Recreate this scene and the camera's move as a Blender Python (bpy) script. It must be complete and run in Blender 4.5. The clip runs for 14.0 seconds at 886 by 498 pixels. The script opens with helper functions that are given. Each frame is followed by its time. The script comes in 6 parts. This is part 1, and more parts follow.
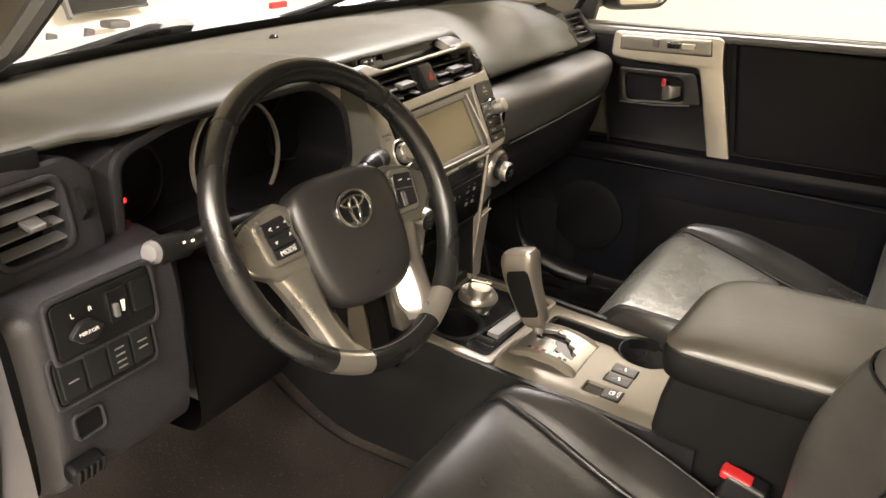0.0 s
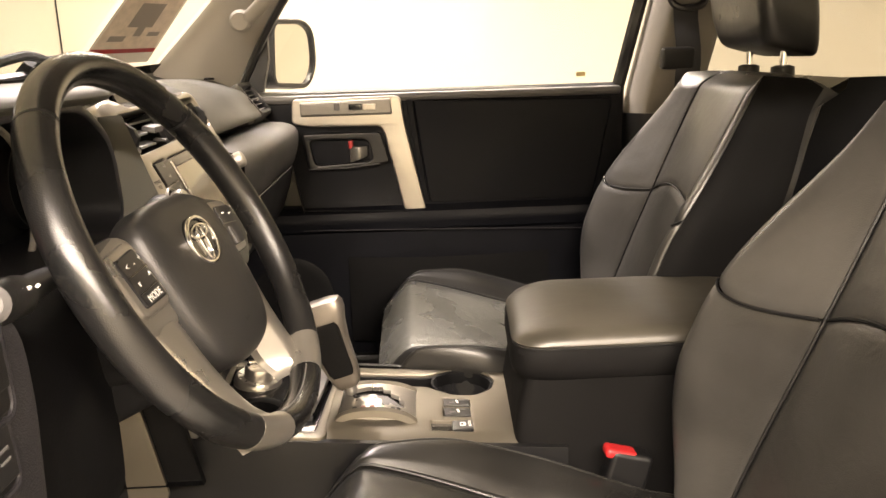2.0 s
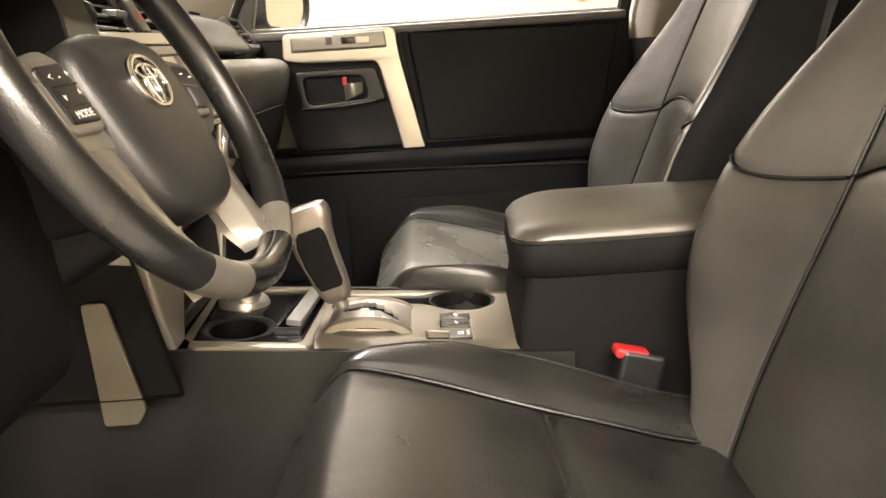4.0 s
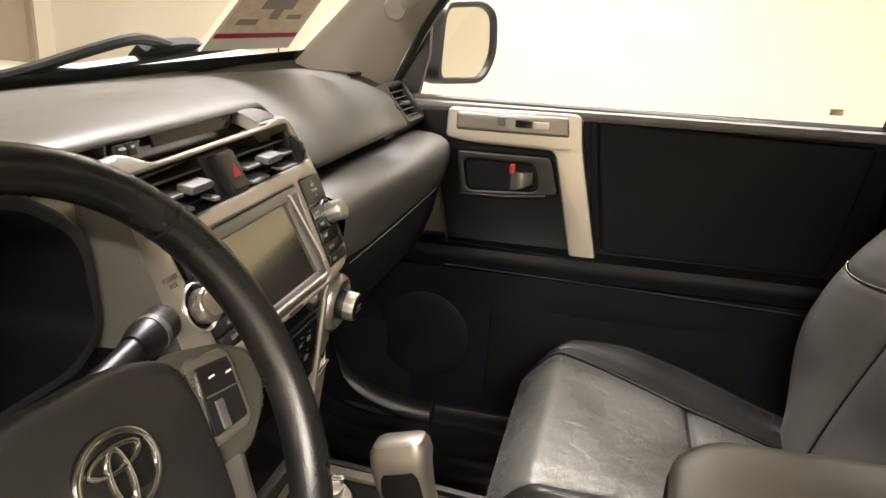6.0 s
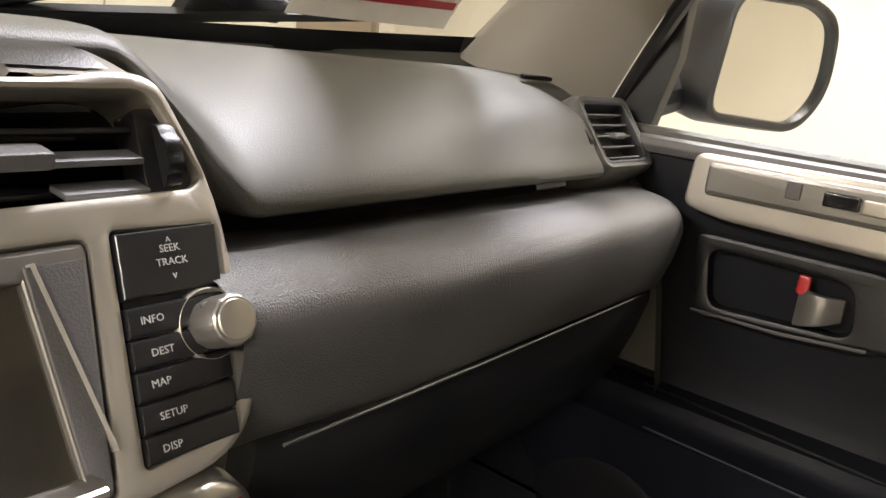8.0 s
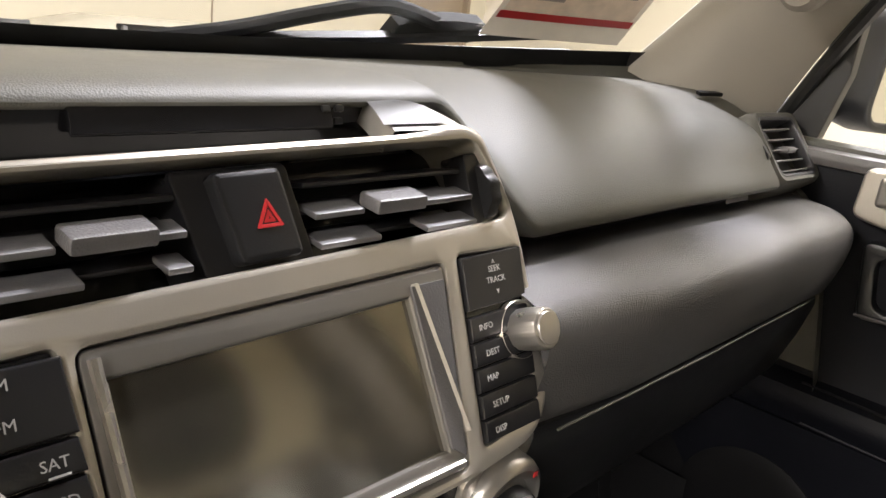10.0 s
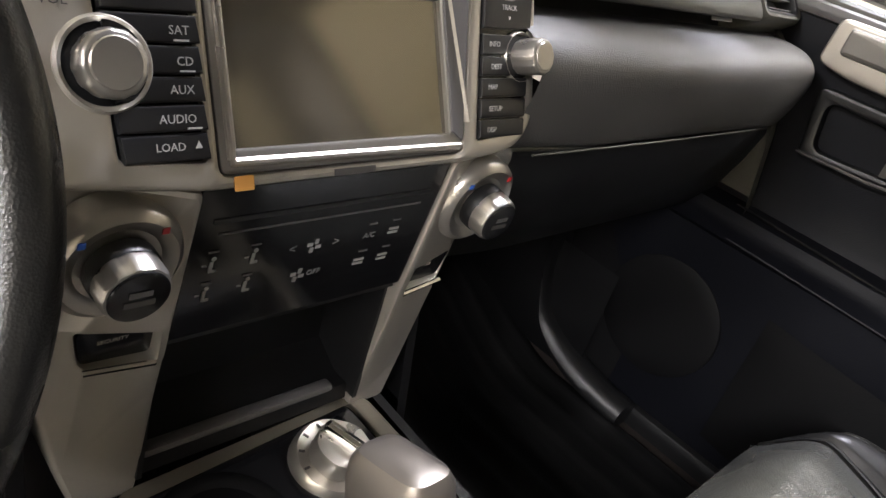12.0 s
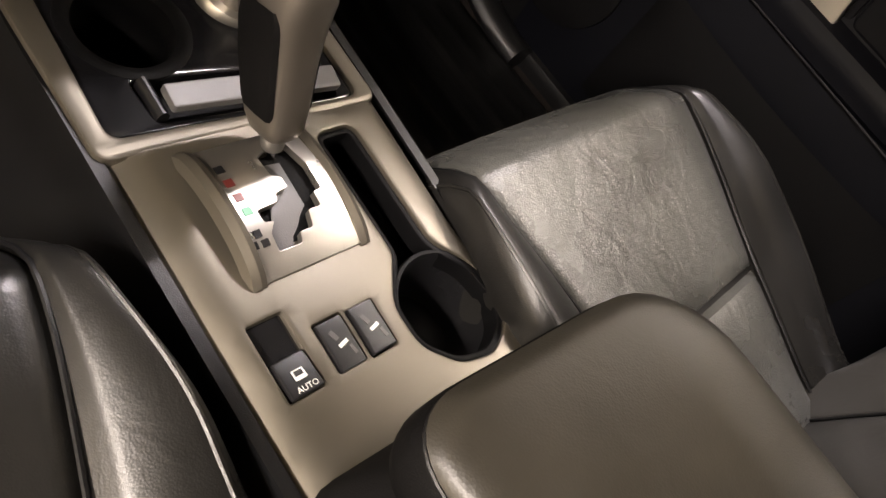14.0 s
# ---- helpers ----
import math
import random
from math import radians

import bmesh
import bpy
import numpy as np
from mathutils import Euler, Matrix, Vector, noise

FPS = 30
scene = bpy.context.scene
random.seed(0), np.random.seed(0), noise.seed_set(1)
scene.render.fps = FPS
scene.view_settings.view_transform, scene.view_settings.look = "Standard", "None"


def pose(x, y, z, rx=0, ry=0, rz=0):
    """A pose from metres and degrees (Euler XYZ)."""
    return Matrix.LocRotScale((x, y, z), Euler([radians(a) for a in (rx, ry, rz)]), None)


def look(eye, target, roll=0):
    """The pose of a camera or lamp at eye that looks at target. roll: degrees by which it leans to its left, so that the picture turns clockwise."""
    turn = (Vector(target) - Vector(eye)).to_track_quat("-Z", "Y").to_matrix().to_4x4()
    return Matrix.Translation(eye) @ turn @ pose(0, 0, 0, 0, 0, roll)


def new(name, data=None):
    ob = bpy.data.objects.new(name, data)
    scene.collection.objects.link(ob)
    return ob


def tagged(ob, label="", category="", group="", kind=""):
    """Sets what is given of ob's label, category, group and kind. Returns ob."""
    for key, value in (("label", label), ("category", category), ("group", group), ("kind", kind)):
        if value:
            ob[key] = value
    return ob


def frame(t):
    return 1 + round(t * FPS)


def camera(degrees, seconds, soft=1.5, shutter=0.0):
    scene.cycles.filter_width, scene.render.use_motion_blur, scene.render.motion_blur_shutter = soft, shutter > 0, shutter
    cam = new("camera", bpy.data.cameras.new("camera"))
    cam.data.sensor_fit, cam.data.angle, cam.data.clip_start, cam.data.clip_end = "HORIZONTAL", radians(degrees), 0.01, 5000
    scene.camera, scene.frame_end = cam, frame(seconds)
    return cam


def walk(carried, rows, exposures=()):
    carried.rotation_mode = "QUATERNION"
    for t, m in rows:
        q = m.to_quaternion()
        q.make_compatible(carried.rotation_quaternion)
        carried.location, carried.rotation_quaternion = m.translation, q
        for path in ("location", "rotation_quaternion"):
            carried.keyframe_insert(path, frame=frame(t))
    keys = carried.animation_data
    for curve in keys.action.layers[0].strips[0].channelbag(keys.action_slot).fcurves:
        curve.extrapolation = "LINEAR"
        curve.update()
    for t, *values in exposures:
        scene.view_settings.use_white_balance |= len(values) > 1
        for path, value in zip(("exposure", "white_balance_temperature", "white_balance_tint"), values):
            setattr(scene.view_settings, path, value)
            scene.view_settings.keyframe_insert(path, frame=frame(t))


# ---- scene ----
cam = camera(61.0, 14.0)
EXPOSURES = [(0.0, -0.05, 7000, 13), (1.0, 0.05, 7000, 14), (2.0, 0.1, 7500, 17), (4.5, 0.28, 6900, 14), (5.0, 0.2, 6700, 14), (5.5, 0.05, 6900, 15), (6.5, -0.2, 6500, 13), (9.5, -0.12, 6300, 14), (11.0, -0.1, 6100, 14), (12.5, -0.2, 5900, 14), (13.2, -0.38, 6300, 16), (14.0, -0.6, 6900, 18)]
PSEAT, DSEAT = (0.365, -0.21, 0.868), (-0.411, -0.145, 0.857)
PATH = [
    (0, (-1.059, -0.625, 1.511), (0.492, 0.331, 0.687), 0.1),
    (0.5, (-1.038, -0.556, 1.49), (0.643, 0.173, 0.69), -0.2),
    (1, (-1.033, -0.4, 1.466), (0.822, -0.164, 0.758), -0.9),
    (1.5, (-1.06, -0.309, 1.445), (0.851, -0.34, 0.858), -1.7),
    (2, (-1.072, -0.282, 1.337), (0.864, -0.35, 0.838), -1.8),
    (2.2, (-1.068, -0.281, 1.266), (0.874, -0.35, 0.795), -1.9),
    (4.3, (-1.014, -0.31, 1.185), (0.92, -0.334, 0.679), -3.9),
    (4.5, (-0.996, -0.289, 1.255), (0.941, -0.343, 0.761), -3.3),
    (5, (-0.97, -0.267, 1.419), (0.966, -0.293, 0.918), -1.6),
    (5.5, (-0.893, -0.278, 1.45), (1.02, -0.084, 0.899), 0.7),
    (6, (-0.688, -0.324, 1.424), (1.171, 0.095, 0.817), 2.7),
    (6.5, (-0.419, -0.349, 1.36), (1.356, 0.397, 0.819), 4.3),
    (7, (-0.131, -0.366, 1.312), (1.522, 0.634, 0.795), 5.8),
    (7.2, (-0.048, -0.352, 1.308), (1.569, 0.707, 0.796), 6.0),
    (9.3, (-0.103, -0.246, 1.36), (1.351, 1.011, 0.806), 6.3),
    (9.5, (-0.129, -0.245, 1.361), (1.305, 1.029, 0.796), 6.1),
    (10, (-0.19, -0.239, 1.355), (1.208, 1.064, 0.765), 6.5),
    (10.5, (-0.254, -0.243, 1.351), (1.11, 1.095, 0.757), 8.0),
    (11, (-0.285, -0.247, 1.353), (1.053, 1.105, 0.736), 9.8),
    (11.5, (-0.29, -0.274, 1.339), (1.066, 0.985, 0.58), 13.6),
    (12, (-0.292, -0.321, 1.303), (1.107, 0.756, 0.365), 18.5),
    (12.5, (-0.302, -0.351, 1.277), (1.092, 0.55, 0.161), 24.9),
    (13, (-0.316, -0.373, 1.273), (1.063, 0.331, 0.008), 32.1),
    (13.5, (-0.331, -0.395, 1.276), (1.036, 0.116, -0.092), 38.6),
    (14, (-0.342, -0.422, 1.282), (1.006, -0.052, -0.149), 42.7),
]

walk(cam, [(t, look(eye, target, roll)) for t, eye, target, roll in PATH], EXPOSURES)

# ---- world and lights ----
world = bpy.data.worlds.new("world")
scene.world = world
world.use_nodes = True
world.node_tree.nodes["Background"].inputs[0].default_value = (1.0, 0.93, 0.8, 1)
world.node_tree.nodes["Background"].inputs[1].default_value = 0.04


def area(name, at, aim, sx, sy, power, colour):
    lamp = bpy.data.lights.new(name, "AREA")
    lamp.shape, lamp.size, lamp.size_y, lamp.energy, lamp.color = "RECTANGLE", sx, sy, power, colour
    ob = new(name, lamp)
    ob.matrix_world = look(at, aim)
    return ob


WARM, COOL = (1.0, 0.94, 0.845), (0.95, 0.93, 0.95)
# place, size across x and y, watts, tint
# All are unseen and added for brightness; the cool one fits the notice's shadow.
LAMPS = [((-3.1, -0.5, 2.93), 0.25, 3.8, 1000, WARM), ((1.2, 0.43, 2.93), 0.4, 0.12, 155, COOL), ((3.6, 0.6, 2.93), 0.25, 2.4, 100, WARM), ((1.7, -0.5, 2.93), 0.25, 1.6, 150, WARM), ((0.2, -3.9, 2.93), 3.0, 0.25, 270, WARM)]
for at_, sx_, sy_, watts, tint in LAMPS:
    area("added_tube_light", at_, (at_[0], at_[1] + 0.001, 0), sx_, sy_, watts, tint)

from mathutils.geometry import delaunay_2d_cdt, tessellate_polygon

# ---- materials ----


def mat(name, base, rough=0.5, metal=0.0, grain=(300.0, 0.1), stain=(6.0, 0.12), spec=0.5, coat=0.0, cells=0.0, creases=0.0, wear=0.0, specks=None):
    m = bpy.data.materials.new(name)
    m.use_nodes = True
    n, ln = m.node_tree.nodes, m.node_tree.links
    b = n["Principled BSDF"]
    b.inputs["Metallic"].default_value = metal
    b.inputs["Specular IOR Level"].default_value = spec
    b.inputs["Coat Weight"].default_value = coat
    b.inputs["Coat Roughness"].default_value = 0.15
    tc = n.new("ShaderNodeTexCoord")

    def noisy(scale, detail=3.0):
        t = n.new("ShaderNodeTexNoise")
        t.inputs["Scale"].default_value = scale
        t.inputs["Detail"].default_value = detail
        ln.new(tc.outputs["Object"], t.inputs["Vector"])
        return t

    big, fine = noisy(stain[0], 5.0), noisy(grain[0], 2.0)
    ramp = n.new("ShaderNodeMapRange")
    ramp.inputs["From Min"].default_value, ramp.inputs["From Max"].default_value = 0.3, 0.7
    ramp.inputs["To Min"].default_value, ramp.inputs["To Max"].default_value = 1 - stain[1], 1 + stain[1]
    ln.new(big.outputs["Fac"], ramp.inputs["Value"])
    mul = n.new("ShaderNodeVectorMath")
    mul.operation = "SCALE"
    mul.inputs[0].default_value = base
    ln.new(ramp.outputs["Result"], mul.inputs["Scale"])
    colour = mul.outputs["Vector"]
    if wear > 0 or specks:
        patch = noisy(170.0 if specks else 23.0, 10.0)
        cut = n.new("ShaderNodeMapRange")
        cut.inputs["From Min"].default_value, cut.inputs["From Max"].default_value = (0.6, 0.75) if specks else (0.5, 0.72)
        cut.inputs["To Max"].default_value = 1.0 if specks else wear
        ln.new(patch.outputs["Fac"], cut.inputs["Value"])
        mix = n.new("ShaderNodeMix")
        mix.data_type = "RGBA"
        ln.new(cut.outputs["Result"], mix.inputs["Factor"])
        ln.new(colour, mix.inputs["A"])
        mix.inputs["B"].default_value = (*(specks or [0.16, 0.16, 0.15]), 1)
        colour = mix.outputs["Result"]
    ln.new(colour, b.inputs["Base Color"])
    rr = n.new("ShaderNodeMapRange")
    rr.inputs["From Min"].default_value, rr.inputs["From Max"].default_value = 0.3, 0.7
    rr.inputs["To Min"].default_value, rr.inputs["To Max"].default_value = max(rough * 0.82, 0.02), min(rough * 1.18, 1)
    ln.new(big.outputs["Fac"], rr.inputs["Value"])
    ln.new(rr.outputs["Result"], b.inputs["Roughness"])
    height = fine.outputs["Fac"]
    if cells > 0:
        v = n.new("ShaderNodeTexVoronoi")
        v.inputs["Scale"].default_value = cells
        ln.new(tc.outputs["Object"], v.inputs["Vector"])
        height = v.outputs["Distance"]
    bump = n.new("ShaderNodeBump")
    bump.inputs["Strength"].default_value = grain[1]
    bump.inputs["Distance"].default_value = 0.001
    ln.new(height, bump.inputs["Height"])
    out = bump
    if creases > 0:
        cr = noisy(26.0, 6.0)
        cr.inputs["Distortion"].default_value = 1.2
        b2 = n.new("ShaderNodeBump")
        b2.inputs["Strength"].default_value = creases
        b2.inputs["Distance"].default_value = 0.004
        ln.new(cr.outputs["Fac"], b2.inputs["Height"])
        ln.new(bump.outputs["Normal"], b2.inputs["Normal"])
        out = b2
    ln.new(out.outputs["Normal"], b.inputs["Normal"])
    return m


def glow(name, colour, strength):
    m = bpy.data.materials.new(name)
    m.use_nodes = True
    b = m.node_tree.nodes["Principled BSDF"]
    b.inputs["Base Color"].default_value = (*colour, 1)
    b.inputs["Emission Color"].default_value = (*colour, 1)
    b.inputs["Emission Strength"].default_value = strength
    return m


def glassy(name, tint, ior):
    m = bpy.data.materials.new(name)
    m.use_nodes = True
    n, ln = m.node_tree.nodes, m.node_tree.links
    n.remove(n["Principled BSDF"])
    clear, gloss, mix, fr, rng = n.new("ShaderNodeBsdfTransparent"), n.new("ShaderNodeBsdfGlossy"), n.new("ShaderNodeMixShader"), n.new("ShaderNodeLayerWeight"), n.new("ShaderNodeMapRange")
    clear.inputs[0].default_value = (*tint, 1)
    gloss.inputs["Roughness"].default_value = 0.02
    fr.inputs["Blend"].default_value = 0.15
    rng.inputs["To Min"].default_value, rng.inputs["To Max"].default_value = 0.03, ior
    ln.new(fr.outputs["Facing"], rng.inputs["Value"])
    ln.new(rng.outputs[0], mix.inputs[0])
    ln.new(clear.outputs[0], mix.inputs[1])
    ln.new(gloss.outputs[0], mix.inputs[2])
    ln.new(mix.outputs[0], n["Material Output"].inputs[0])
    return m


LEATHER = mat("black_leather", (0.0135, 0.0131, 0.0124), 0.31, grain=(500, 0.1), stain=(9, 0.3), cells=680, creases=0.16, spec=0.5)
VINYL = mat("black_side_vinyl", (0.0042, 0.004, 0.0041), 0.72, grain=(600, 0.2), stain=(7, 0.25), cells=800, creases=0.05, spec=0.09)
# Real wear, with a base also paled for light on the passenger cushion.
WORN_LIT = mat("lit_worn_leather", (0.066, 0.066, 0.060), 0.28, grain=(420, 0.35), stain=(8, 0.2), cells=520, creases=0.42, wear=0.12, spec=0.55)
# Seat leather paled so the backrests carry lamp sheen in their colour.
BACKREST = mat("lit_backrest_leather", (0.034, 0.0327, 0.0305), 0.35, grain=(500, 0.12), stain=(8, 0.35), cells=640, creases=0.2, spec=0.55)
DASH = mat("charcoal_soft_plastic", (0.061, 0.0595, 0.0495), 0.5, grain=(900, 0.2), stain=(4, 0.1), cells=900, spec=0.42)
DARK = mat("black_hard_plastic", (0.006, 0.006, 0.0065), 0.4, grain=(800, 0.15), cells=900, spec=0.4)
KNEE = mat("dark_lower_plastic", (0.0195, 0.0187, 0.0222), 0.45, grain=(900, 0.25), stain=(5, 0.12), cells=700, spec=0.4)
GREYP = mat("grey_hard_plastic", (0.085, 0.081, 0.081), 0.45, grain=(800, 0.25), cells=800)
PIANO = mat("gloss_black", (0.008, 0.008, 0.009), 0.12, grain=(50, 0.0), stain=(20, 0.3))
SATIN = mat("satin_black_button", (0.011, 0.011, 0.012), 0.3, grain=(700, 0.08))
KHAKI = mat("champagne_console_paint", (0.15, 0.135, 0.109), 0.42, 0.66, grain=(1400, 0.02), stain=(10, 0.07))
# Paled so the lid top carries the window's reflection in its colour.
ARMREST = mat("sheen_armrest_leather", (0.038, 0.0345, 0.0275), 0.4, grain=(460, 0.1), stain=(8, 0.3), cells=600, creases=0.1, spec=0.55)
SILVER = mat("silver_paint", (0.40, 0.374, 0.33), 0.35, 0.7, grain=(1400, 0.02), stain=(10, 0.06))
# Lit copy of the silver paint, for doorway light on the stack frame.
FRAME = mat("lit_silver_paint", (0.43, 0.402, 0.352), 0.33, 0.66, grain=(1400, 0.05), stain=(10, 0.06))
PRINT = mat("grey_button_print", (0.40, 0.40, 0.39), 0.5, grain=(50, 0.0), stain=(5, 0.02))
SYMBOL = mat("dim_symbol_print", (0.24, 0.24, 0.235), 0.5, grain=(50, 0.0), stain=(5, 0.02))
CHROME = mat("chrome", (0.75, 0.74, 0.72), 0.14, 1.0, grain=(60, 0.0), stain=(20, 0.05))
BRUSH = mat("brushed_knob", (0.44, 0.42, 0.385), 0.3, 0.88, grain=(1400, 0.02), stain=(15, 0.06))
TAN = mat("beige_pillar_trim", (0.215, 0.196, 0.168), 0.72, grain=(700, 0.25), stain=(5, 0.05), spec=0.3)
SLAT = mat("grey_slat", (0.12, 0.117, 0.12), 0.42, grain=(800, 0.1), cells=900)
HEAD = mat("beige_headliner", (0.24, 0.22, 0.19), 0.9, grain=(900, 0.4), stain=(5, 0.05), spec=0.2)
CARPET = mat("brown_carpet", (0.016, 0.0125, 0.011), 0.95, grain=(260, 1.0), stain=(9, 0.4), specks=(0.045, 0.038, 0.033), spec=0.2)
RUBBER = mat("black_rubber", (0.006, 0.006, 0.006), 0.36, grain=(400, 0.3), stain=(12, 0.3))
BELT = mat("grey_webbing", (0.03, 0.03, 0.032), 0.75, grain=(1200, 0.6))
WHITE = mat("white_paint_mark", (0.8, 0.8, 0.78), 0.5, grain=(50, 0.0), stain=(5, 0.02))
FAINT = mat("faint_grey_print", (0.3, 0.26, 0.23), 0.7, grain=(50, 0.0), stain=(5, 0.02))
INK = mat("dark_print", (0.045, 0.042, 0.04), 0.6, grain=(50, 0.0), stain=(5, 0.02))
RED = mat("red_plastic", (0.36, 0.018, 0.02), 0.35, grain=(60, 0.02), stain=(30, 0.05))
BLUE = mat("blue_print", (0.03, 0.1, 0.45), 0.45, grain=(50, 0.0), stain=(5, 0.02))
GREEN = mat("green_inlay", (0.12, 0.4, 0.25), 0.4, grain=(50, 0.0), stain=(5, 0.02))
ORANGE = mat("amber_sticker", (0.55, 0.27, 0.06), 0.5, grain=(50, 0.0), stain=(5, 0.05))
GOLD = mat("pale_yellow_sticker", (0.75, 0.6, 0.3), 0.5, grain=(50, 0.0), stain=(40, 0.1))
PAPER = mat("printed_paper", (0.8, 0.75, 0.68), 0.7, grain=(200, 0.1), stain=(30, 0.05))
# Base raised to stand in for backlight through the paper.
PINK = mat("backlit_tan_print", (0.68, 0.57, 0.47), 0.7, grain=(100, 0.0), stain=(60, 0.12))
SCREEN = mat("display_glass", (0.29, 0.272, 0.23), 0.12, 0.92, grain=(50, 0.0), stain=(7, 0.05), spec=0.8)
GRIP = mat("perforated_grip_leather", (0.008, 0.0079, 0.0081), 0.29, grain=(1000, 0.14), stain=(12, 0.25), cells=900, creases=0.015, spec=0.5)
DOORM = mat("black_door_trim", (0.0033, 0.0036, 0.0055), 0.52, grain=(900, 0.2), stain=(5, 0.15), cells=900, spec=0.13)
# Near-black, so footwells, recesses and column panels hold shade in their colour.
DEEP = mat("black_and_shade_trim", (0.003, 0.003, 0.0034), 0.6, grain=(500, 0.2), stain=(8, 0.2), spec=0.14)
SHELF = mat("coarse_grained_shelf", (0.06, 0.058, 0.057), 0.4, grain=(260, 0.5), stain=(9, 0.3), cells=850, spec=0.55)
LEVERP = mat("bronze_grey_lever_paint", (0.19, 0.169, 0.146), 0.36, 0.66, grain=(1200, 0.06), stain=(14, 0.1))
HUBM = mat("airbag_soft_plastic", (0.016, 0.0155, 0.0155), 0.42, grain=(900, 0.2), stain=(6, 0.12), cells=800, spec=0.5)
RIM = mat("polished_rim_leather", (0.0065, 0.0063, 0.0065), 0.25, grain=(500, 0.1), stain=(12, 0.25), cells=600, creases=0.04, spec=0.6)
PLASTER = mat("cream_wall", (0.64, 0.6, 0.495), 0.75, grain=(120, 0.12), stain=(0.9, 0.03), spec=0.3)
TRUCKP = mat("white_truck_paint", (0.62, 0.6, 0.55), 0.25, grain=(30, 0.0), stain=(2, 0.02), coat=0.5)
CONCRETE = mat("concrete", (0.32, 0.3, 0.27), 0.7, grain=(60, 0.3), stain=(1.2, 0.2))
# Grey of the hood in shade, given to the cowl.
COWL = mat("shaded_hood_grey", (0.24, 0.245, 0.25), 0.45, grain=(200, 0.1), stain=(6, 0.15))
DOORP = mat("tan_door_paint", (0.30, 0.24, 0.175), 0.5, grain=(80, 0.05), stain=(2, 0.05))
BODY = mat("white_car_paint", (0.72, 0.72, 0.7), 0.25, grain=(30, 0.0), stain=(2, 0.02), coat=0.6)
DULLRED = mat("dull_red_inlay", (0.13, 0.022, 0.018), 0.4, grain=(50, 0.0), stain=(5, 0.02))
# Shaded copy of the silver paint; also the bezel's own darker grey.
SILVERD = mat("dark_and_shaded_silver", (0.19, 0.18, 0.166), 0.36, 0.6, grain=(1400, 0.06), stain=(10, 0.06))
LED = glow("red_indicator", (1.0, 0.02, 0.01), 6.0)
# Glowing cover of the added ceiling lamps.
TUBE = glow("tube_diffuser", (1.0, 0.9, 0.74), 3.0)
GLASS = glassy("window_glass", (0.97, 0.98, 0.97), 0.3)
TINTED = glassy("tinted_glass", (0.35, 0.36, 0.36), 0.3)
SMOKED = glassy("lightly_tinted_glass", (0.62, 0.63, 0.62), 0.3)
MIRROR = mat("mirror_silver", (0.8, 0.8, 0.78), 0.02, 1.0, grain=(10, 0.0), stain=(3, 0.01))

# ---- geometry helpers ----
WORLD_OF = {}


def thing(name, base, label, category, group="", kind=""):
    ob = new(name)
    ob.empty_display_size = 0.02
    ob.location = base
    WORLD_OF[ob] = Matrix.Translation(base)
    return tagged(ob, label, category, group, kind)


class Geo:
    """Vertices and faces in world metres, gathered piece by piece."""

    def __init__(self):
        self.v, self.f = [], []

    def add(self, verts, faces, m=None):
        k = len(self.v)
        self.v += [tuple(m @ Vector(p)) if m else tuple(p) for p in verts]
        self.f += [tuple(k + i for i in q) for q in faces]
        return self


def part(name, geo, material, parent=None, label="", smooth=True, angle=35.0):
    crisp = isinstance(geo, bmesh.types.BMesh)
    if crisp:
        bm = geo
    else:
        bm = bmesh.new()
        vs = [bm.verts.new(p) for p in geo.v]
        for q in geo.f:
            if len(set(q)) > 2:
                try:
                    bm.faces.new([vs[i] for i in q])
                except ValueError:
                    pass
        bmesh.ops.remove_doubles(bm, verts=bm.verts[:], dist=1e-5)
        bmesh.ops.recalc_face_normals(bm, faces=bm.faces[:])
    mid = sum((v.co for v in bm.verts), Vector()) / max(len(bm.verts), 1)
    bmesh.ops.translate(bm, verts=bm.verts[:], vec=-mid)
    if smooth:
        for fc in bm.faces:
            fc.smooth = True
        for e in bm.edges:
            if len(e.link_faces) == 2 and e.calc_face_angle(0) > radians(angle):
                e.smooth = False
    me = bpy.data.meshes.new(name)
    bm.to_mesh(me)
    bm.free()
    me.materials.append(material)
    ob = new(name, me)
    if smooth and crisp:
        wn = ob.modifiers.new("even_faces", "WEIGHTED_NORMAL")
        wn.keep_sharp = True
    w = Matrix.Translation(mid)
    ob.matrix_basis = w
    WORLD_OF[ob] = w
    if parent is not None:
        ob.parent = parent
        ob.matrix_parent_inverse = WORLD_OF[parent].inverted()
    if label:
        tagged(ob, label)
    return ob


def bx(sx, sy, sz, m=Matrix(), bevel=0.0, seg=2):
    """A bevelled box as a bmesh, centred at m."""
    bm = bmesh.new()
    bmesh.ops.create_cube(bm, size=1)
    bmesh.ops.scale(bm, vec=(sx, sy, sz), verts=bm.verts[:])
    if bevel > 0:
        bmesh.ops.bevel(bm, geom=bm.edges[:], offset=min(bevel, 0.49 * min(sx, sy, sz)), segments=seg, profile=0.5, affect="EDGES")
    bmesh.ops.transform(bm, matrix=m, verts=bm.verts[:])
    return bm


def T(x, y, z, rx=0, ry=0, rz=0):
    return pose(x, y, z, rx, ry, rz)


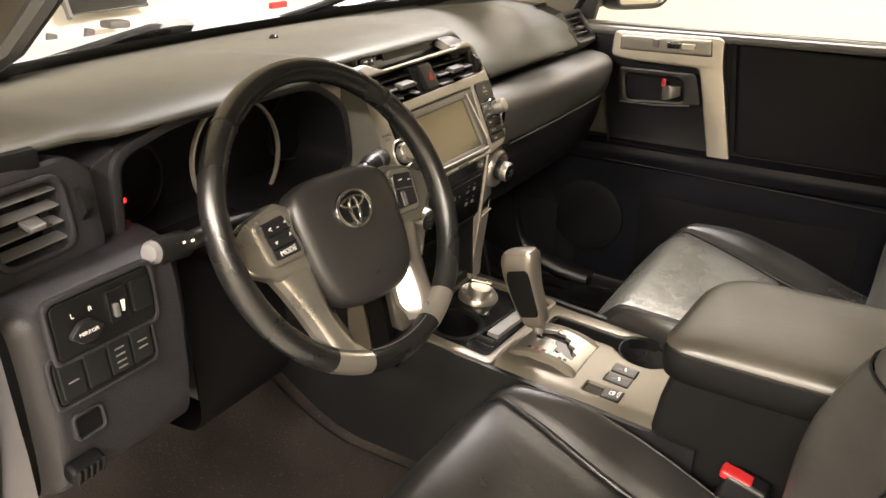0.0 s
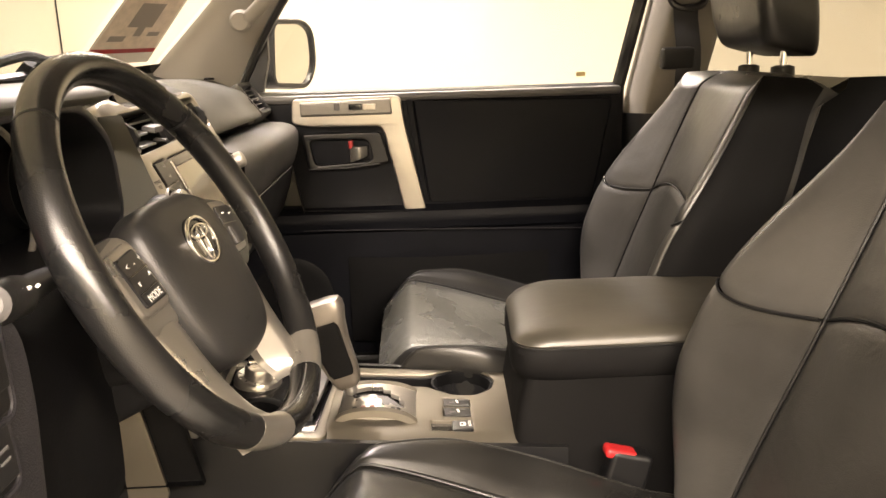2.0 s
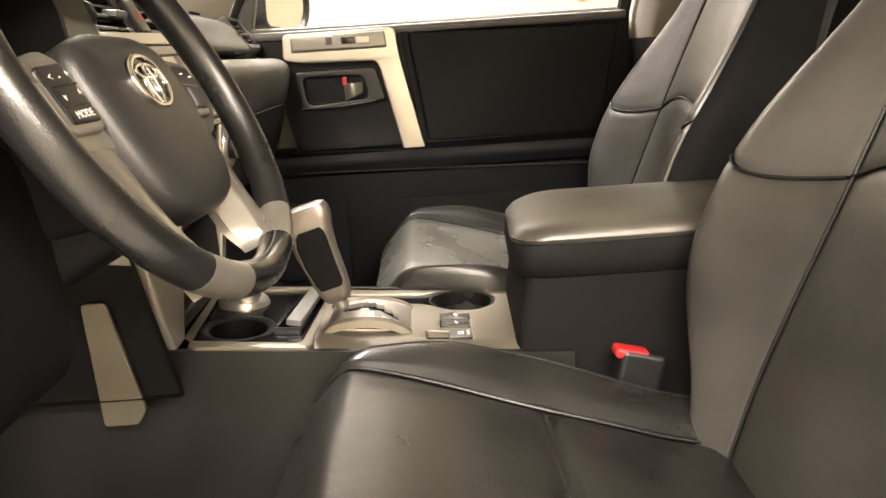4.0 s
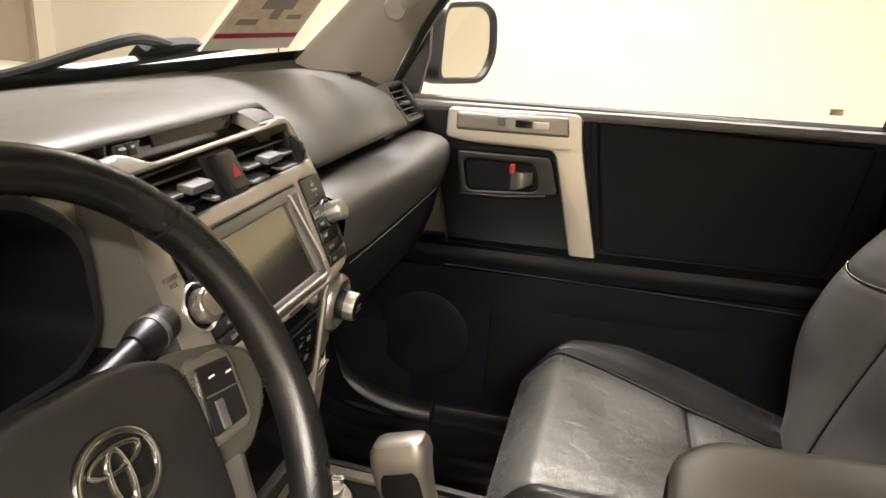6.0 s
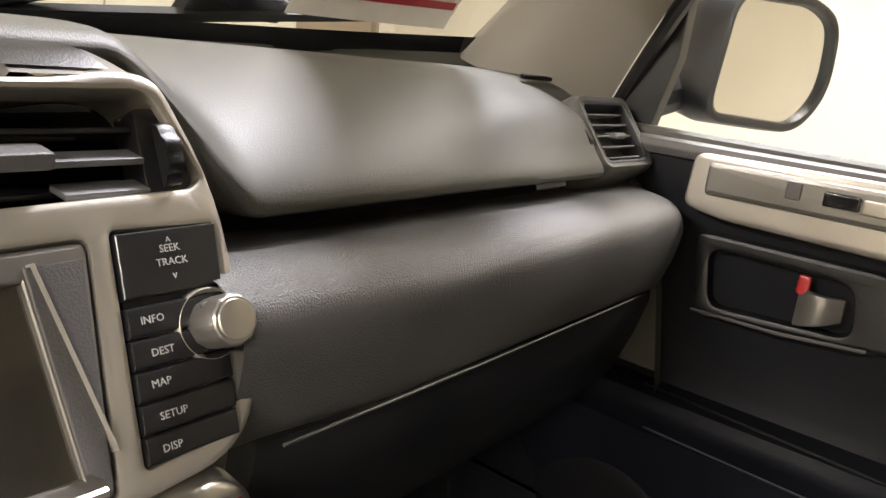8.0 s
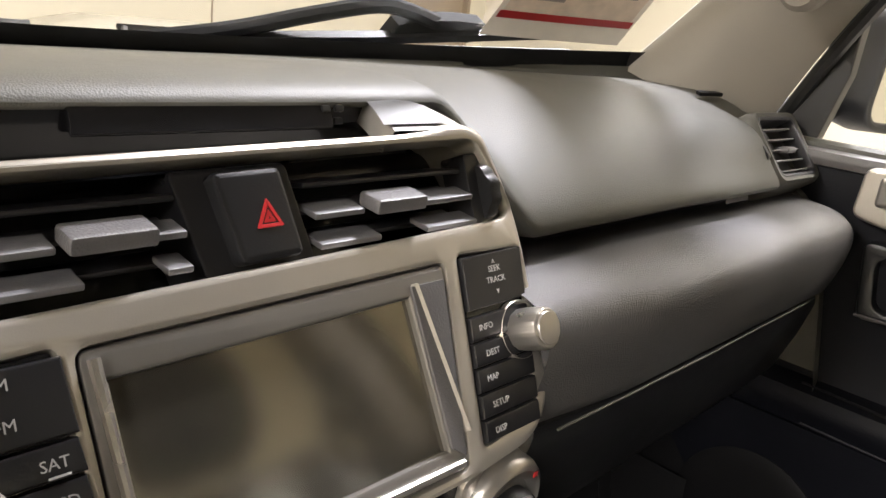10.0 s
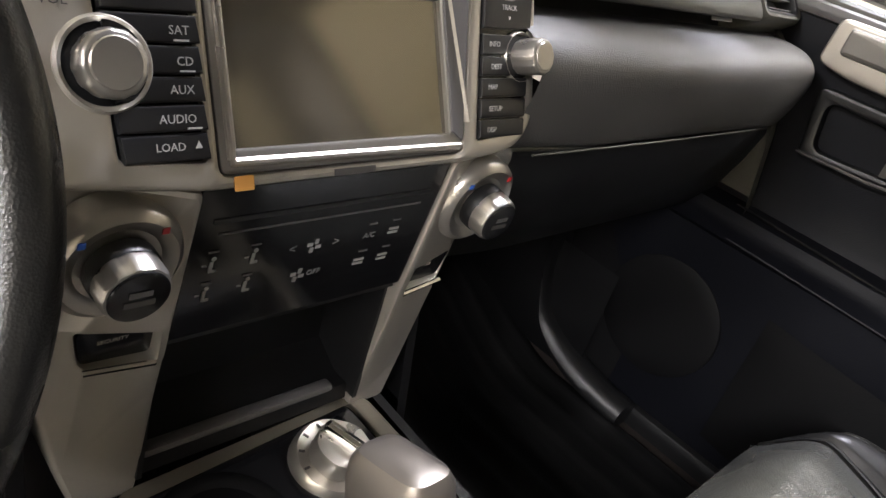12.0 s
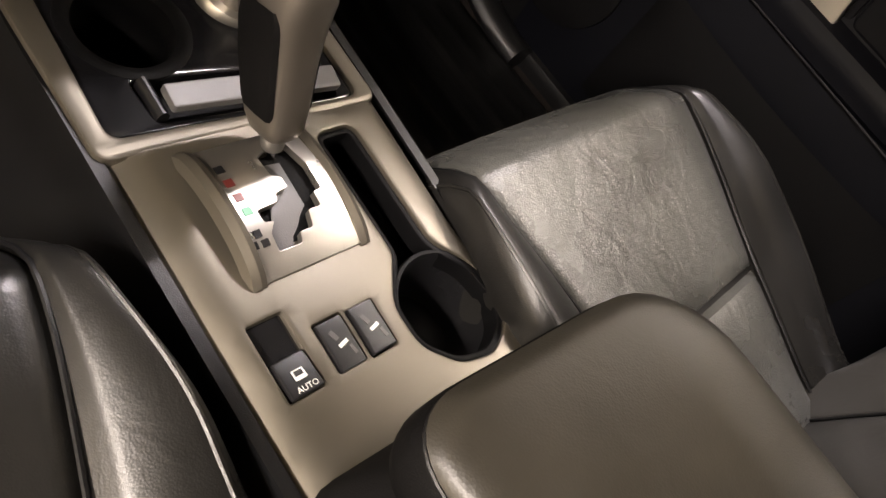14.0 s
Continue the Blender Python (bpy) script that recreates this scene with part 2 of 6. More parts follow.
def loft(rings, closed=True, caps=True):
    """Rings of equal length joined by quads."""
    g, n = Geo(), len(rings[0])
    verts = [p for r in rings for p in r]
    faces = []
    for a in range(len(rings) - 1):
        for b in range(n if closed else n - 1):
            c = (b + 1) % n
            faces.append((a * n + b, a * n + c, (a + 1) * n + c, (a + 1) * n + b))
    if caps and closed:
        faces += [tuple(range(n)), tuple(range((len(rings) - 1) * n, len(rings) * n))[::-1]]
    return g.add(verts, faces)


def tube(path, radius, sides=10, closed=False, flat=1.0):
    """A round rod along a path; radius may be a list."""
    path = [Vector(p) for p in path]
    rings, n = [], len(path)
    up = None
    for i, p in enumerate(path):
        a = path[(i - 1) % n] if closed or i > 0 else p
        b = path[(i + 1) % n] if closed or i < n - 1 else p
        d = (b - a).normalized()
        if up is None:
            up = d.orthogonal().normalized()
        up = (up - d * up.dot(d)).normalized()
        side = d.cross(up)
        r = radius[i] if isinstance(radius, (list, tuple)) else radius
        rings.append([p + r * (math.cos(k * math.tau / sides) * up + flat * math.sin(k * math.tau / sides) * side) for k in range(sides)])
    if closed:
        # turn the last ring so that it meets the first
        best = min(range(sides), key=lambda s: (rings[-1][s] - rings[0][0]).length)
        last = rings[0][-best:] + rings[0][:-best] if best else rings[0]
        rings.append(last)
    return loft(rings, True, not closed)


def smooth_path(pts, per=6, closed=False):
    """Catmull-Rom through the points."""
    pts = [Vector(p) for p in pts]
    n, out = len(pts), []
    for i in range(n if closed else n - 1):
        p0 = pts[(i - 1) % n] if closed or i > 0 else pts[0]
        p1, p2 = pts[i], pts[(i + 1) % n]
        p3 = pts[(i + 2) % n] if closed or i < n - 2 else pts[-1]
        for k in range(per):
            t = k / per
            out.append(0.5 * (2 * p1 + (p2 - p0) * t + (2 * p0 - 5 * p1 + 4 * p2 - p3) * t * t + (3 * p1 - p0 - 3 * p2 + p3) * t**3))
    if not closed:
        out.append(pts[-1])
    return out


def rounded(pts, r, seg=4):
    """A polygon in the plane with rounded corners; r may be a list."""
    out, n = [], len(pts)
    for i in range(n):
        p, a, b = Vector(pts[i]).to_2d(), Vector(pts[i - 1]).to_2d(), Vector(pts[(i + 1) % n]).to_2d()
        rad = r[i] if isinstance(r, (list, tuple)) else r
        da, db = a - p, b - p
        cut = min(rad, 0.48 * da.length, 0.48 * db.length)
        s, e = p + da.normalized() * cut, p + db.normalized() * cut
        for k in range(seg + 1):
            t = k / seg
            out.append(tuple((1 - t) ** 2 * s + 2 * t * (1 - t) * p + t * t * e))
    return out


def rect(x0, y0, x1, y1, r=0.0, seg=4):
    pts = [(x0, y0), (x1, y0), (x1, y1), (x0, y1)]
    return rounded(pts, r, seg) if r else pts


def disc(cx, cy, rx, ry=None, n=40):
    ry = ry or rx
    return [(cx + rx * math.cos(k * math.tau / n), cy + ry * math.sin(k * math.tau / n)) for k in range(n)]


def grown(loop, d):
    """The loop moved outwards by d (inwards: minus)."""
    n, out = len(loop), []
    area2 = sum(loop[i][0] * loop[(i + 1) % n][1] - loop[(i + 1) % n][0] * loop[i][1] for i in range(n))
    sign = 1 if area2 > 0 else -1
    for i in range(n):
        k = 1
        while (Vector(loop[i]) - Vector(loop[i - k])).length < 1e-6 and k < n:
            k += 1
        j = 1
        while (Vector(loop[(i + j) % n]) - Vector(loop[i])).length < 1e-6 and j < n:
            j += 1
        e = (Vector(loop[(i + j) % n]) - Vector(loop[i - k])).normalized()
        out.append((loop[i][0] + sign * d * e.y, loop[i][1] - sign * d * e.x))
    return out


def plate(outer, depth, m, holes=(), edge=0.001, bend=None, hole_depth=None, fill=0.0):
    """A slab in the plane of m (its z towards the viewer), its face at z = 0, with softened edges and holes through it."""
    bm = bmesh.new()

    tops = []
    for pts, s, deep in [(outer, -1, depth)] + [(h, 1, hole_depth or depth) for h in holes]:
        top = [bm.verts.new((p[0], p[1], 0)) for p in grown(pts, s * edge)]
        tops.append(top)
        rows = [top] + [[bm.verts.new((p[0], p[1], z)) for p in q] for q, z in ((grown(pts, s * edge * 0.3), -edge * 0.3), (pts, -edge), (pts, -deep))]
        for a, b in zip(rows, rows[1:]):
            for i in range(len(a)):
                j = (i + 1) % len(a)
                bm.faces.new((a[i], a[j], b[j], b[i]))
    flat = [v for t in tops for v in t]
    if fill:
        # an even net of points inside, so that the face can bend smoothly
        loops, k = [], 0
        for t in tops:
            loops += [(k + i, k + (i + 1) % len(t)) for i in range(len(t))]
            k += len(t)

        def inside(x, y, t):
            return sum((a.co.y > y) != (b.co.y > y) and x < a.co.x + (y - a.co.y) * (b.co.x - a.co.x) / (b.co.y - a.co.y) for a, b in zip(t, t[1:] + t[:1])) % 2 == 1

        def solid(x, y):
            return inside(x, y, tops[0]) and not any(inside(x, y, t) for t in tops[1:])

        pts = [v.co.to_2d() for v in flat]
        xs, ys = [p.x for p in pts], [p.y for p in pts]
        net = [Vector((min(xs) + fill * (i + 0.5 * (j % 2)), min(ys) + fill * j)) for i in range(int((max(xs) - min(xs)) / fill) + 1) for j in range(int((max(ys) - min(ys)) / fill) + 1)]
        net = [p for p in net if solid(p.x, p.y) and min((p - q).length for q in pts) > fill * 0.45]
        co2, _, tris, ov, _, _ = delaunay_2d_cdt(pts + net, loops, [], 0, 1e-7)
        vs = [flat[o[0]] if o and o[0] < len(flat) else bm.verts.new((*c, 0)) for c, o in zip(co2, ov)]
        for f3 in tris:
            c = sum((co2[i] for i in f3), Vector((0, 0))) / len(f3)
            if solid(c.x, c.y):
                try:
                    bm.faces.new([vs[i] for i in f3])
                except ValueError:
                    pass
    for tri_ in [] if fill else tessellate_polygon([[v.co.copy() for v in t] for t in tops]):
        if len(set(tri_)) == 3:
            bm.faces.new([flat[i] for i in tri_])
    if bend:
        for v in bm.verts:
            v.co = bend(v.co)
    bmesh.ops.transform(bm, matrix=m, verts=bm.verts[:])
    bmesh.ops.recalc_face_normals(bm, faces=bm.faces[:])
    return bm


def turned(profile, m, n=40, ribs=0, depth=0.0, caps="both"):
    """A body of revolution about the z axis of m; profile: (radius, z). ribs: grooves round its side."""
    rings = []
    for r, z in profile:
        ring = []
        for k in range(n):
            a = k * math.tau / n
            rr = r * (1 - (depth if ribs and (k * ribs // n) % 2 and r > 0.6 * max(p[0] for p in profile) else 0))
            ring.append(m @ Vector((rr * math.cos(a), rr * math.sin(a), z)))
        rings.append(ring)
    g = loft(rings, True, caps == "both")
    if caps == "end":
        g.f.append(tuple(range((len(rings) - 1) * n, len(rings) * n)))
    return g


def sheet(fn, nu, nv, thick=0.0):
    """A grid fn(u, v) with u and v from 0 to 1; with a back where thick is given."""
    g = Geo()
    pts = [[Vector(fn(i / nu, j / nv)) for j in range(nv + 1)] for i in range(nu + 1)]
    g.add([p for row in pts for p in row], [(i * (nv + 1) + j, (i + 1) * (nv + 1) + j, (i + 1) * (nv + 1) + j + 1, i * (nv + 1) + j + 1) for i in range(nu) for j in range(nv)])
    return g


def words(body, size, m, material, parent, label="", wide=1.0):
    cu = bpy.data.curves.new("lettering", "FONT")
    cu.body, cu.size, cu.align_x, cu.align_y, cu.extrude = body, size, "CENTER", "CENTER", 0.0001
    cu.resolution_u = 2
    cu.materials.append(material)
    ob = new("lettering", cu)
    w = m @ Matrix.Diagonal((wide, 1, 1, 1))
    ob.matrix_basis = w
    WORLD_OF[ob] = w
    ob.parent = parent
    ob.matrix_parent_inverse = WORLD_OF[parent].inverted()
    if label:
        tagged(ob, label)
    return ob


def plane_matrix(origin, right, up):
    """Local x to the right, y up, z towards the viewer."""
    x = Vector(right).normalized()
    y = Vector(up)
    y = (y - x * y.dot(x)).normalized()
    z = x.cross(y)
    m = Matrix((x, y, z)).transposed().to_4x4()
    m.translation = Vector(origin)
    return m


def ease(a, b, x):
    t = min(max((x - a) / (b - a), 0), 1)
    return t * t * (3 - 2 * t)

# ---- garage ----
def slab(name, x0, x1, y0, y1, z0, z1, material, label, category):
    ob = part(name, bx(x1 - x0, y1 - y0, z1 - z0, T((x0 + x1) / 2, (y0 + y1) / 2, (z0 + z1) / 2)), material, None, "", False)
    return tagged(ob, label, category, kind="structure")


slab("floor", -5, 5.4, -6, 4.8, -0.15, 0, CONCRETE, "grey concrete garage floor with dull stains", "floor")
slab("ceiling", -5, 5.4, -6, 4.8, 3.0, 3.15, PLASTER, "plain cream garage ceiling", "ceiling")
slab("wall_east", 5.2, 5.4, -6, 4.6, 0, 3.0, PLASTER, "cream painted garage wall, smooth and bright", "wall")
slab("wall_west", -5, -4.8, -6, 4.6, 0, 3.0, PLASTER, "cream painted garage wall", "wall")
slab("wall_south", -4.8, 5.2, -6, -5.8, 0, 3.0, PLASTER, "cream painted garage wall", "wall")
# the front wall has an opening for the door
DX0, DX1, DZ = 4.05, 5.0, 2.08
slab("wall_north", -4.8, DX0, 4.6, 4.8, 0, 3.0, PLASTER, "cream painted garage wall with scuffs", "wall")
slab("wall_north", DX1, 5.2, 4.6, 4.8, 0, 3.0, PLASTER, "cream painted garage wall", "wall")
slab("wall_north", DX0, DX1, 4.6, 4.8, DZ, 3.0, PLASTER, "cream painted garage wall above a door", "wall")
gd = thing("door_1", ((DX0 + DX1) / 2, 4.66, 0), "tan painted flush garage door with a round knob, closed", "door", kind="structure")
part("leaf", bx(DX1 - DX0 - 0.08, 0.045, DZ - 0.05, T((DX0 + DX1) / 2, 4.68, DZ / 2 - 0.02), 0.003), DOORP, gd)
for x in (DX0 + 0.02, DX1 - 0.02):
    part("jamb", bx(0.04, 0.16, DZ - 0.04, T(x, 4.68, DZ / 2 - 0.02), 0.003), DOORP, gd)
part("lintel", bx(DX1 - DX0, 0.16, 0.04, T((DX0 + DX1) / 2, 4.68, DZ - 0.02), 0.003), DOORP, gd)
part("knob", turned([(0.005, 0), (0.03, 0.001), (0.03, 0.008), (0.012, 0.012), (0.012, 0.035), (0.026, 0.045), (0.03, 0.06), (0.022, 0.075), (0.001, 0.078)], T(DX0 + 0.11, 4.657, 1.02, 90)), CHROME, gd, "round metal door knob")
box = thing("alarm_box", (3.72, 4.6, 1.35), "red wall-mounted alarm box on the cream wall", "alarm box")
part("housing", bx(0.13, 0.05, 0.22, T(3.72, 4.574, 1.5), 0.01), RED, box)
part("plate", bx(0.08, 0.006, 0.05, T(3.72, 4.547, 1.47), 0.002), WHITE, box)
cable = thing("wall_cable", (5.19, 2.46, 0.3), "thin dark cable hanging down the cream wall", "cable")
part("cord", tube([(5.19, 2.44, 2.9), (5.19, 2.45, 1.9), (5.19, 2.46, 1.2), (5.19, 2.46, 0.3)], 0.007, 6), DARK, cable)
cable2 = thing("wall_cable", (2.5, 4.59, 0.3), "thin tan cable running down the cream wall", "cable")
part("cord", tube(smooth_path([(2.48, 4.592, 2.9), (2.51, 4.592, 2.0), (2.49, 4.592, 1.55), (2.47, 4.592, 1.2), (2.48, 4.592, 0.3)]), 0.006, 6), DOORP, cable2)
# Unseen fixtures, added to house each lamp.
for at_, sx_, sy_, watts, tint in LAMPS:
    fx = thing("added_ceiling_light", (at_[0], at_[1], 3.0), "unseen tube light added under the garage ceiling, switched on", "ceiling light", "garage ceiling lights")
    part("housing", bx(sx_ + 0.06, sy_ + 0.06, 0.05, T(at_[0], at_[1], 2.975), 0.01), WHITE, fx)
    part("diffuser", bx(sx_ + 0.02, sy_ + 0.02, 0.012, T(at_[0], at_[1], 2.945), 0.003), TUBE, fx)

# white vehicle beyond the windshield, taken for a truck; this low shape is guessed
white_truck = thing("parked_car", (1.4, 3.4, 0), "white vehicle by the cream wall, its low shape guessed", "car")
prof = [(2.62, 0.32), (2.58, 0.55), (2.60, 0.8), (2.66, 0.98), (2.72, 1.03), (2.95, 1.17), (3.4, 1.19), (3.85, 1.17), (4.08, 1.03), (4.12, 0.98), (4.18, 0.8), (4.2, 0.55), (4.16, 0.32)]
rings = []
for x, k, low in ((-0.8, 0.55, 0), (-0.7, 0.78, 0), (0.1, 0.86, 0), (0.7, 0.9, 0.3), (1.3, 0.99, 1), (2.1, 1.0, 1), (2.7, 0.95, 0.5), (3.15, 0.86, 0), (3.3, 0.6, 0)):
    rings.append([(x, 3.4 + (y - 3.4) * (0.9 + 0.1 * k), z if z < 0.99 else 0.98 + (z - 0.98) * max(low, 0.12)) for y, z in prof])
part("body", loft(rings), TRUCKP, white_truck)
part("side_window", bx(0.44, 0.02, 0.14, T(1.27, 2.70, 1.13, -30), 0.006), PIANO, white_truck)
part("window_frame", bx(0.02, 0.03, 0.15, T(1.06, 2.68, 1.12, -30, 12), 0.006), GREYP, white_truck, "grey window frame edge")
for x, z in ((0.91, 0.985), (1.095, 0.985)):
    part("door_handle", bx(0.045, 0.03, 0.06, T(x, 2.60, z, 0, 15), 0.008), GREYP, white_truck)
    part("handle_mark", bx(0.014, 0.034, 0.022, T(x + 0.004, 2.60, z - 0.006), 0.004), RED, white_truck, "small red mark")
part("side_strip", bx(0.12, 0.03, 0.016, T(0.76, 2.60, 1.03, 0, 4), 0.004), GREYP, white_truck)
part("door_mirror", bx(0.11, 0.09, 0.036, T(1.225, 2.58, 1.02, 0, 4), 0.012), GREYP, white_truck)
part("tail_lamp", bx(0.13, 0.03, 0.034, T(2.335, 2.60, 1.0), 0.006), RED, white_truck)
for x in (-0.1, 2.6):
    for y in (2.72, 4.08):
        w = part("wheel", turned([(0.05, -0.1), (0.3, -0.1), (0.32, -0.07), (0.32, 0.07), (0.3, 0.1), (0.05, 0.1)], T(x, y, 0.32, 90), 32), RUBBER, white_truck)
        part("rim", turned([(0.02, -0.104), (0.2, -0.106), (0.21, -0.1), (0.21, 0.1), (0.2, 0.106), (0.02, 0.104)], T(x, y, 0.32, 90), 24), BRUSH, w)

# ---- the vehicle's shell ----
def ws(x, s):
    """A point of the windshield: x across, s metres up along it."""
    return Vector((x, 0.53 - 0.45 * x * x - 0.72 * s, 1.285 + 0.06 * x * x + 0.694 * s))


shield = thing("windshield", (0, 0.53, 1.28), "clear raked windshield with a black lower edge band", "windshield", kind="structure")
ob = part("pane", sheet(lambda u, v: ws((-0.71 + 1.42 * u) * (1 - 0.05 * v), 0.035 + 0.6 * v), 24, 16), GLASS, shield)
ob.visible_shadow = False
part("edge_band", sheet(lambda u, v: ws((-0.73 + 1.46 * u), 0.0 + 0.037 * v) - Vector((0, 0.004, 0.002)), 24, 2), PIANO, shield, "black painted edge band")
part("cowl", sheet(lambda u, v: ws(-0.76 + 1.52 * u, 0) + Vector((0, 0.012 + 0.16 * v, -0.012 + 0.02 * v)), 20, 4), COWL, shield, "cowl below the glass, coloured as the shaded hood")
hood = thing("hood", (0, 1.2, 1.1), "white hood of the vehicle ahead of the windshield", "hood")
part("panel", sheet(lambda u, v: (-0.82 + 1.64 * u, 0.70 + 1.15 * v - 0.25 * (2 * u - 1) ** 2 * (1 - v), 1.235 - 0.13 * v - 0.08 * (2 * u - 1) ** 4 + 0.012 * v), 20, 12), BODY, hood)
part("grille_end", bx(1.6, 0.12, 0.5, T(0, 1.84, 0.83), 0.04), GREYP, hood)
for s in (-1, 1):
    part("fender", bx(0.08, 1.3, 0.62, T(s * 0.84, 1.2, 0.8), 0.03), BODY, hood)

# roof, floor pan and the closed rear
roof = thing("roof", (0, -0.9, 1.7), "beige fabric headliner under the vehicle roof", "roof", kind="structure")
part("headliner", sheet(lambda u, v: ((-0.66 + 1.32 * u), -0.17 - 2.0 * v, 1.715 + 0.03 * math.sin(math.pi * u)), 12, 8), HEAD, roof)
part("roof_skin", sheet(lambda u, v: ((-0.7 + 1.4 * u), -0.17 - 2.05 * v, 1.765 + 0.04 * math.sin(math.pi * u)), 12, 8), BODY, roof)
part("header", sheet(lambda u, v: ((-0.66 + 1.32 * u), -0.17 + (0.26 - 0.45 * (-0.66 + 1.32 * u) ** 2) * v, 1.715 + 0.03 * math.sin(math.pi * u) * (1 - v)), 12, 4), HEAD, roof, "beige header over the windshield")
part("header_skin", sheet(lambda u, v: ((-0.7 + 1.4 * u), -0.17 + (0.30 - 0.45 * (-0.7 + 1.4 * u) ** 2) * v, 1.765 + 0.04 * math.sin(math.pi * u) * (1 - v) - 0.03 * v), 12, 4), BODY, roof)
pan = thing("floor_pan", (0, -0.8, 0.5), "dark brown carpeted vehicle floor", "vehicle floor", kind="structure")
part("carpet", sheet(lambda u, v: (-0.74 + 1.48 * u, 0.55 - 2.7 * v, 0.565 + 0.18 * ease(0.84, 1.0, 1 - v) + 0.10 * math.exp(-((-0.74 + 1.48 * u) / 0.13) ** 2)), 60, 50), CARPET, pan)
part("underside", bx(1.5, 2.75, 0.06, T(0, -0.82, 0.5)), DARK, pan)
# Footwell shade is put into the firewall's near-black.
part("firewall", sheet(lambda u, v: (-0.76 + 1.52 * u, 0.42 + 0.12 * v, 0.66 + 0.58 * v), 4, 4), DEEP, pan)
for s in (-1, 1):
    part("sill", bx(0.12, 2.6, 0.14, T(s * 0.8, -0.9, 0.53), 0.02), DARK if s > 0 else BODY, pan)
    for x, y in ((s * 0.76, 1.35), (s * 0.76, -1.55)):
        w = part("wheel", turned([(0.05, -0.13), (0.36, -0.13), (0.39, -0.09), (0.39, 0.09), (0.36, 0.13), (0.05, 0.13)], T(x, y, 0.39, 0, 90), 32), RUBBER, pan)
        part("rim", turned([(0.02, -0.134), (0.22, -0.136), (0.23, -0.13), (0.23, 0.13), (0.22, 0.136), (0.02, 0.134)], T(x, y, 0.39, 0, 90), 24), BRUSH, w)
rear = thing("cargo_rear", (0, -2.15, 0.5), "dark rear end of the vehicle cabin with a wide window", "tailgate", kind="structure")
part("panel", bx(1.5, 0.06, 0.72, T(0, -2.17, 0.87), 0.01), DARK, rear)
ob = part("pane", sheet(lambda u, v: (-0.6 + 1.2 * u, -2.17 + 0.04 * v, 1.24 + 0.46 * v), 6, 4), TINTED, rear)
ob.visible_shadow = False
bench = thing("rear_bench", (0.0, -1.5, 0.56), "black leather rear bench seat", "seat")
part("cushion", bx(1.3, 0.5, 0.2, T(0, -1.52, 0.72, 5), 0.06, 4), LEATHER, bench)
part("backrest", bx(1.3, 0.16, 0.46, T(0, -1.82, 0.93, -14), 0.06, 4), LEATHER, bench)


def post(name, pts, wide, deep, material, label):
    """A trim post along a path, wide across x and deep along y."""
    rings = []
    for p in smooth_path(pts, 5):
        ring = rounded([(-wide / 2, -deep / 2), (wide / 2, -deep / 2), (wide / 2, deep / 2), (-wide / 2, deep / 2)], min(wide, deep) * 0.4, 3)
        rings.append([(p.x + a, p.y + b, p.z) for a, b in ring])
    return tagged(part(name, loft(rings), material), label, "pillar", kind="structure")


# right A-pillar trim: a curved face from the windshield edge to the door frame
def a_pillar(s, label):
    th = thing("a_pillar", (s * 0.72, 0.3, 1.3), label, "pillar", kind="structure")

    def skin(u, v):
        f = ws(0.702 - 0.045 * v * v, 0.0 + 0.63 * v)
        b = Vector((0.772 - 0.085 * v, 0.135 - 0.30 * v - 0.07 * v * v + 0.02 * math.sin(math.pi * v), 1.262 + 0.47 * v))
        if s < 0:
            b.y -= 0.12 * ease(0.15, 0.4, v)
        p = f.lerp(b, u)
        p.x -= 0.028 * math.sin(math.pi * u) * (1 - 0.2 * v)
        return (s * p.x, p.y, p.z)

    part("inner_trim", sheet(skin, 14, 24), TAN, th)
    part("outer_skin", sheet(lambda u, v: (s * (abs(skin(u, v)[0]) + 0.035), skin(u, v)[1] + 0.01, skin(u, v)[2] + 0.012), 8, 12), BODY, th)
    part("seal", tube([Vector((s * (0.776 - 0.085 * k / 12), (0.125 if s > 0 else 0.125 - 0.12 * ease(0.15, 0.4, k / 12)) - 0.30 * k / 12 - 0.07 * (k / 12) ** 2 + 0.02 * math.sin(math.pi * k / 12), 1.262 + 0.47 * k / 12)) for k in range(13)], 0.009, 8), RUBBER, th, "black rubber seal")
    return th


a_pillar(1, "beige plastic trim of the windshield pillar by the passenger door")
a_pillar(-1, "beige plastic trim of the windshield pillar by the open doorway")
grab = thing("grab_handle", (0.66, 0.05, 1.5), "beige curved grab handle on the windshield pillar", "grab handle")
part("grip", tube(smooth_path([(0.70, 0.10, 1.425), (0.665, 0.075, 1.425), (0.635, 0.03, 1.455), (0.622, -0.05, 1.53), (0.618, -0.13, 1.60), (0.635, -0.17, 1.635), (0.67, -0.16, 1.63)], 6), 0.0155, 12), TAN, grab)
for p in ((0.672, 0.083, 1.424), (0.645, -0.168, 1.632)):
    part("mount", turned([(0.001, 0), (0.024, 0.001), (0.024, 0.02), (0.018, 0.028), (0.001, 0.029)], look(p, (p[0] + 1, p[1], p[2] + 0.1)), 24), TAN, grab)

# B-pillar of the passenger side with belt
bp = thing("b_pillar", (0.76, -0.86, 0.6), "beige upper and black lower trim of the door pillar", "pillar", kind="structure")
part("upper_trim", loft([[(x, y - 0.11 * k, z) for x, y in rounded([(0.735 - 0.075 * k, -0.795), (0.70 - 0.075 * k, -0.83), (0.70 - 0.075 * k, -0.955), (0.80 - 0.075 * k, -0.965), (0.80 - 0.075 * k, -0.795)], 0.018, 3)] for k, z in ((0, 1.18), (0.1, 1.25), (0.55, 1.5), (1.0, 1.74))]), TAN, bp)
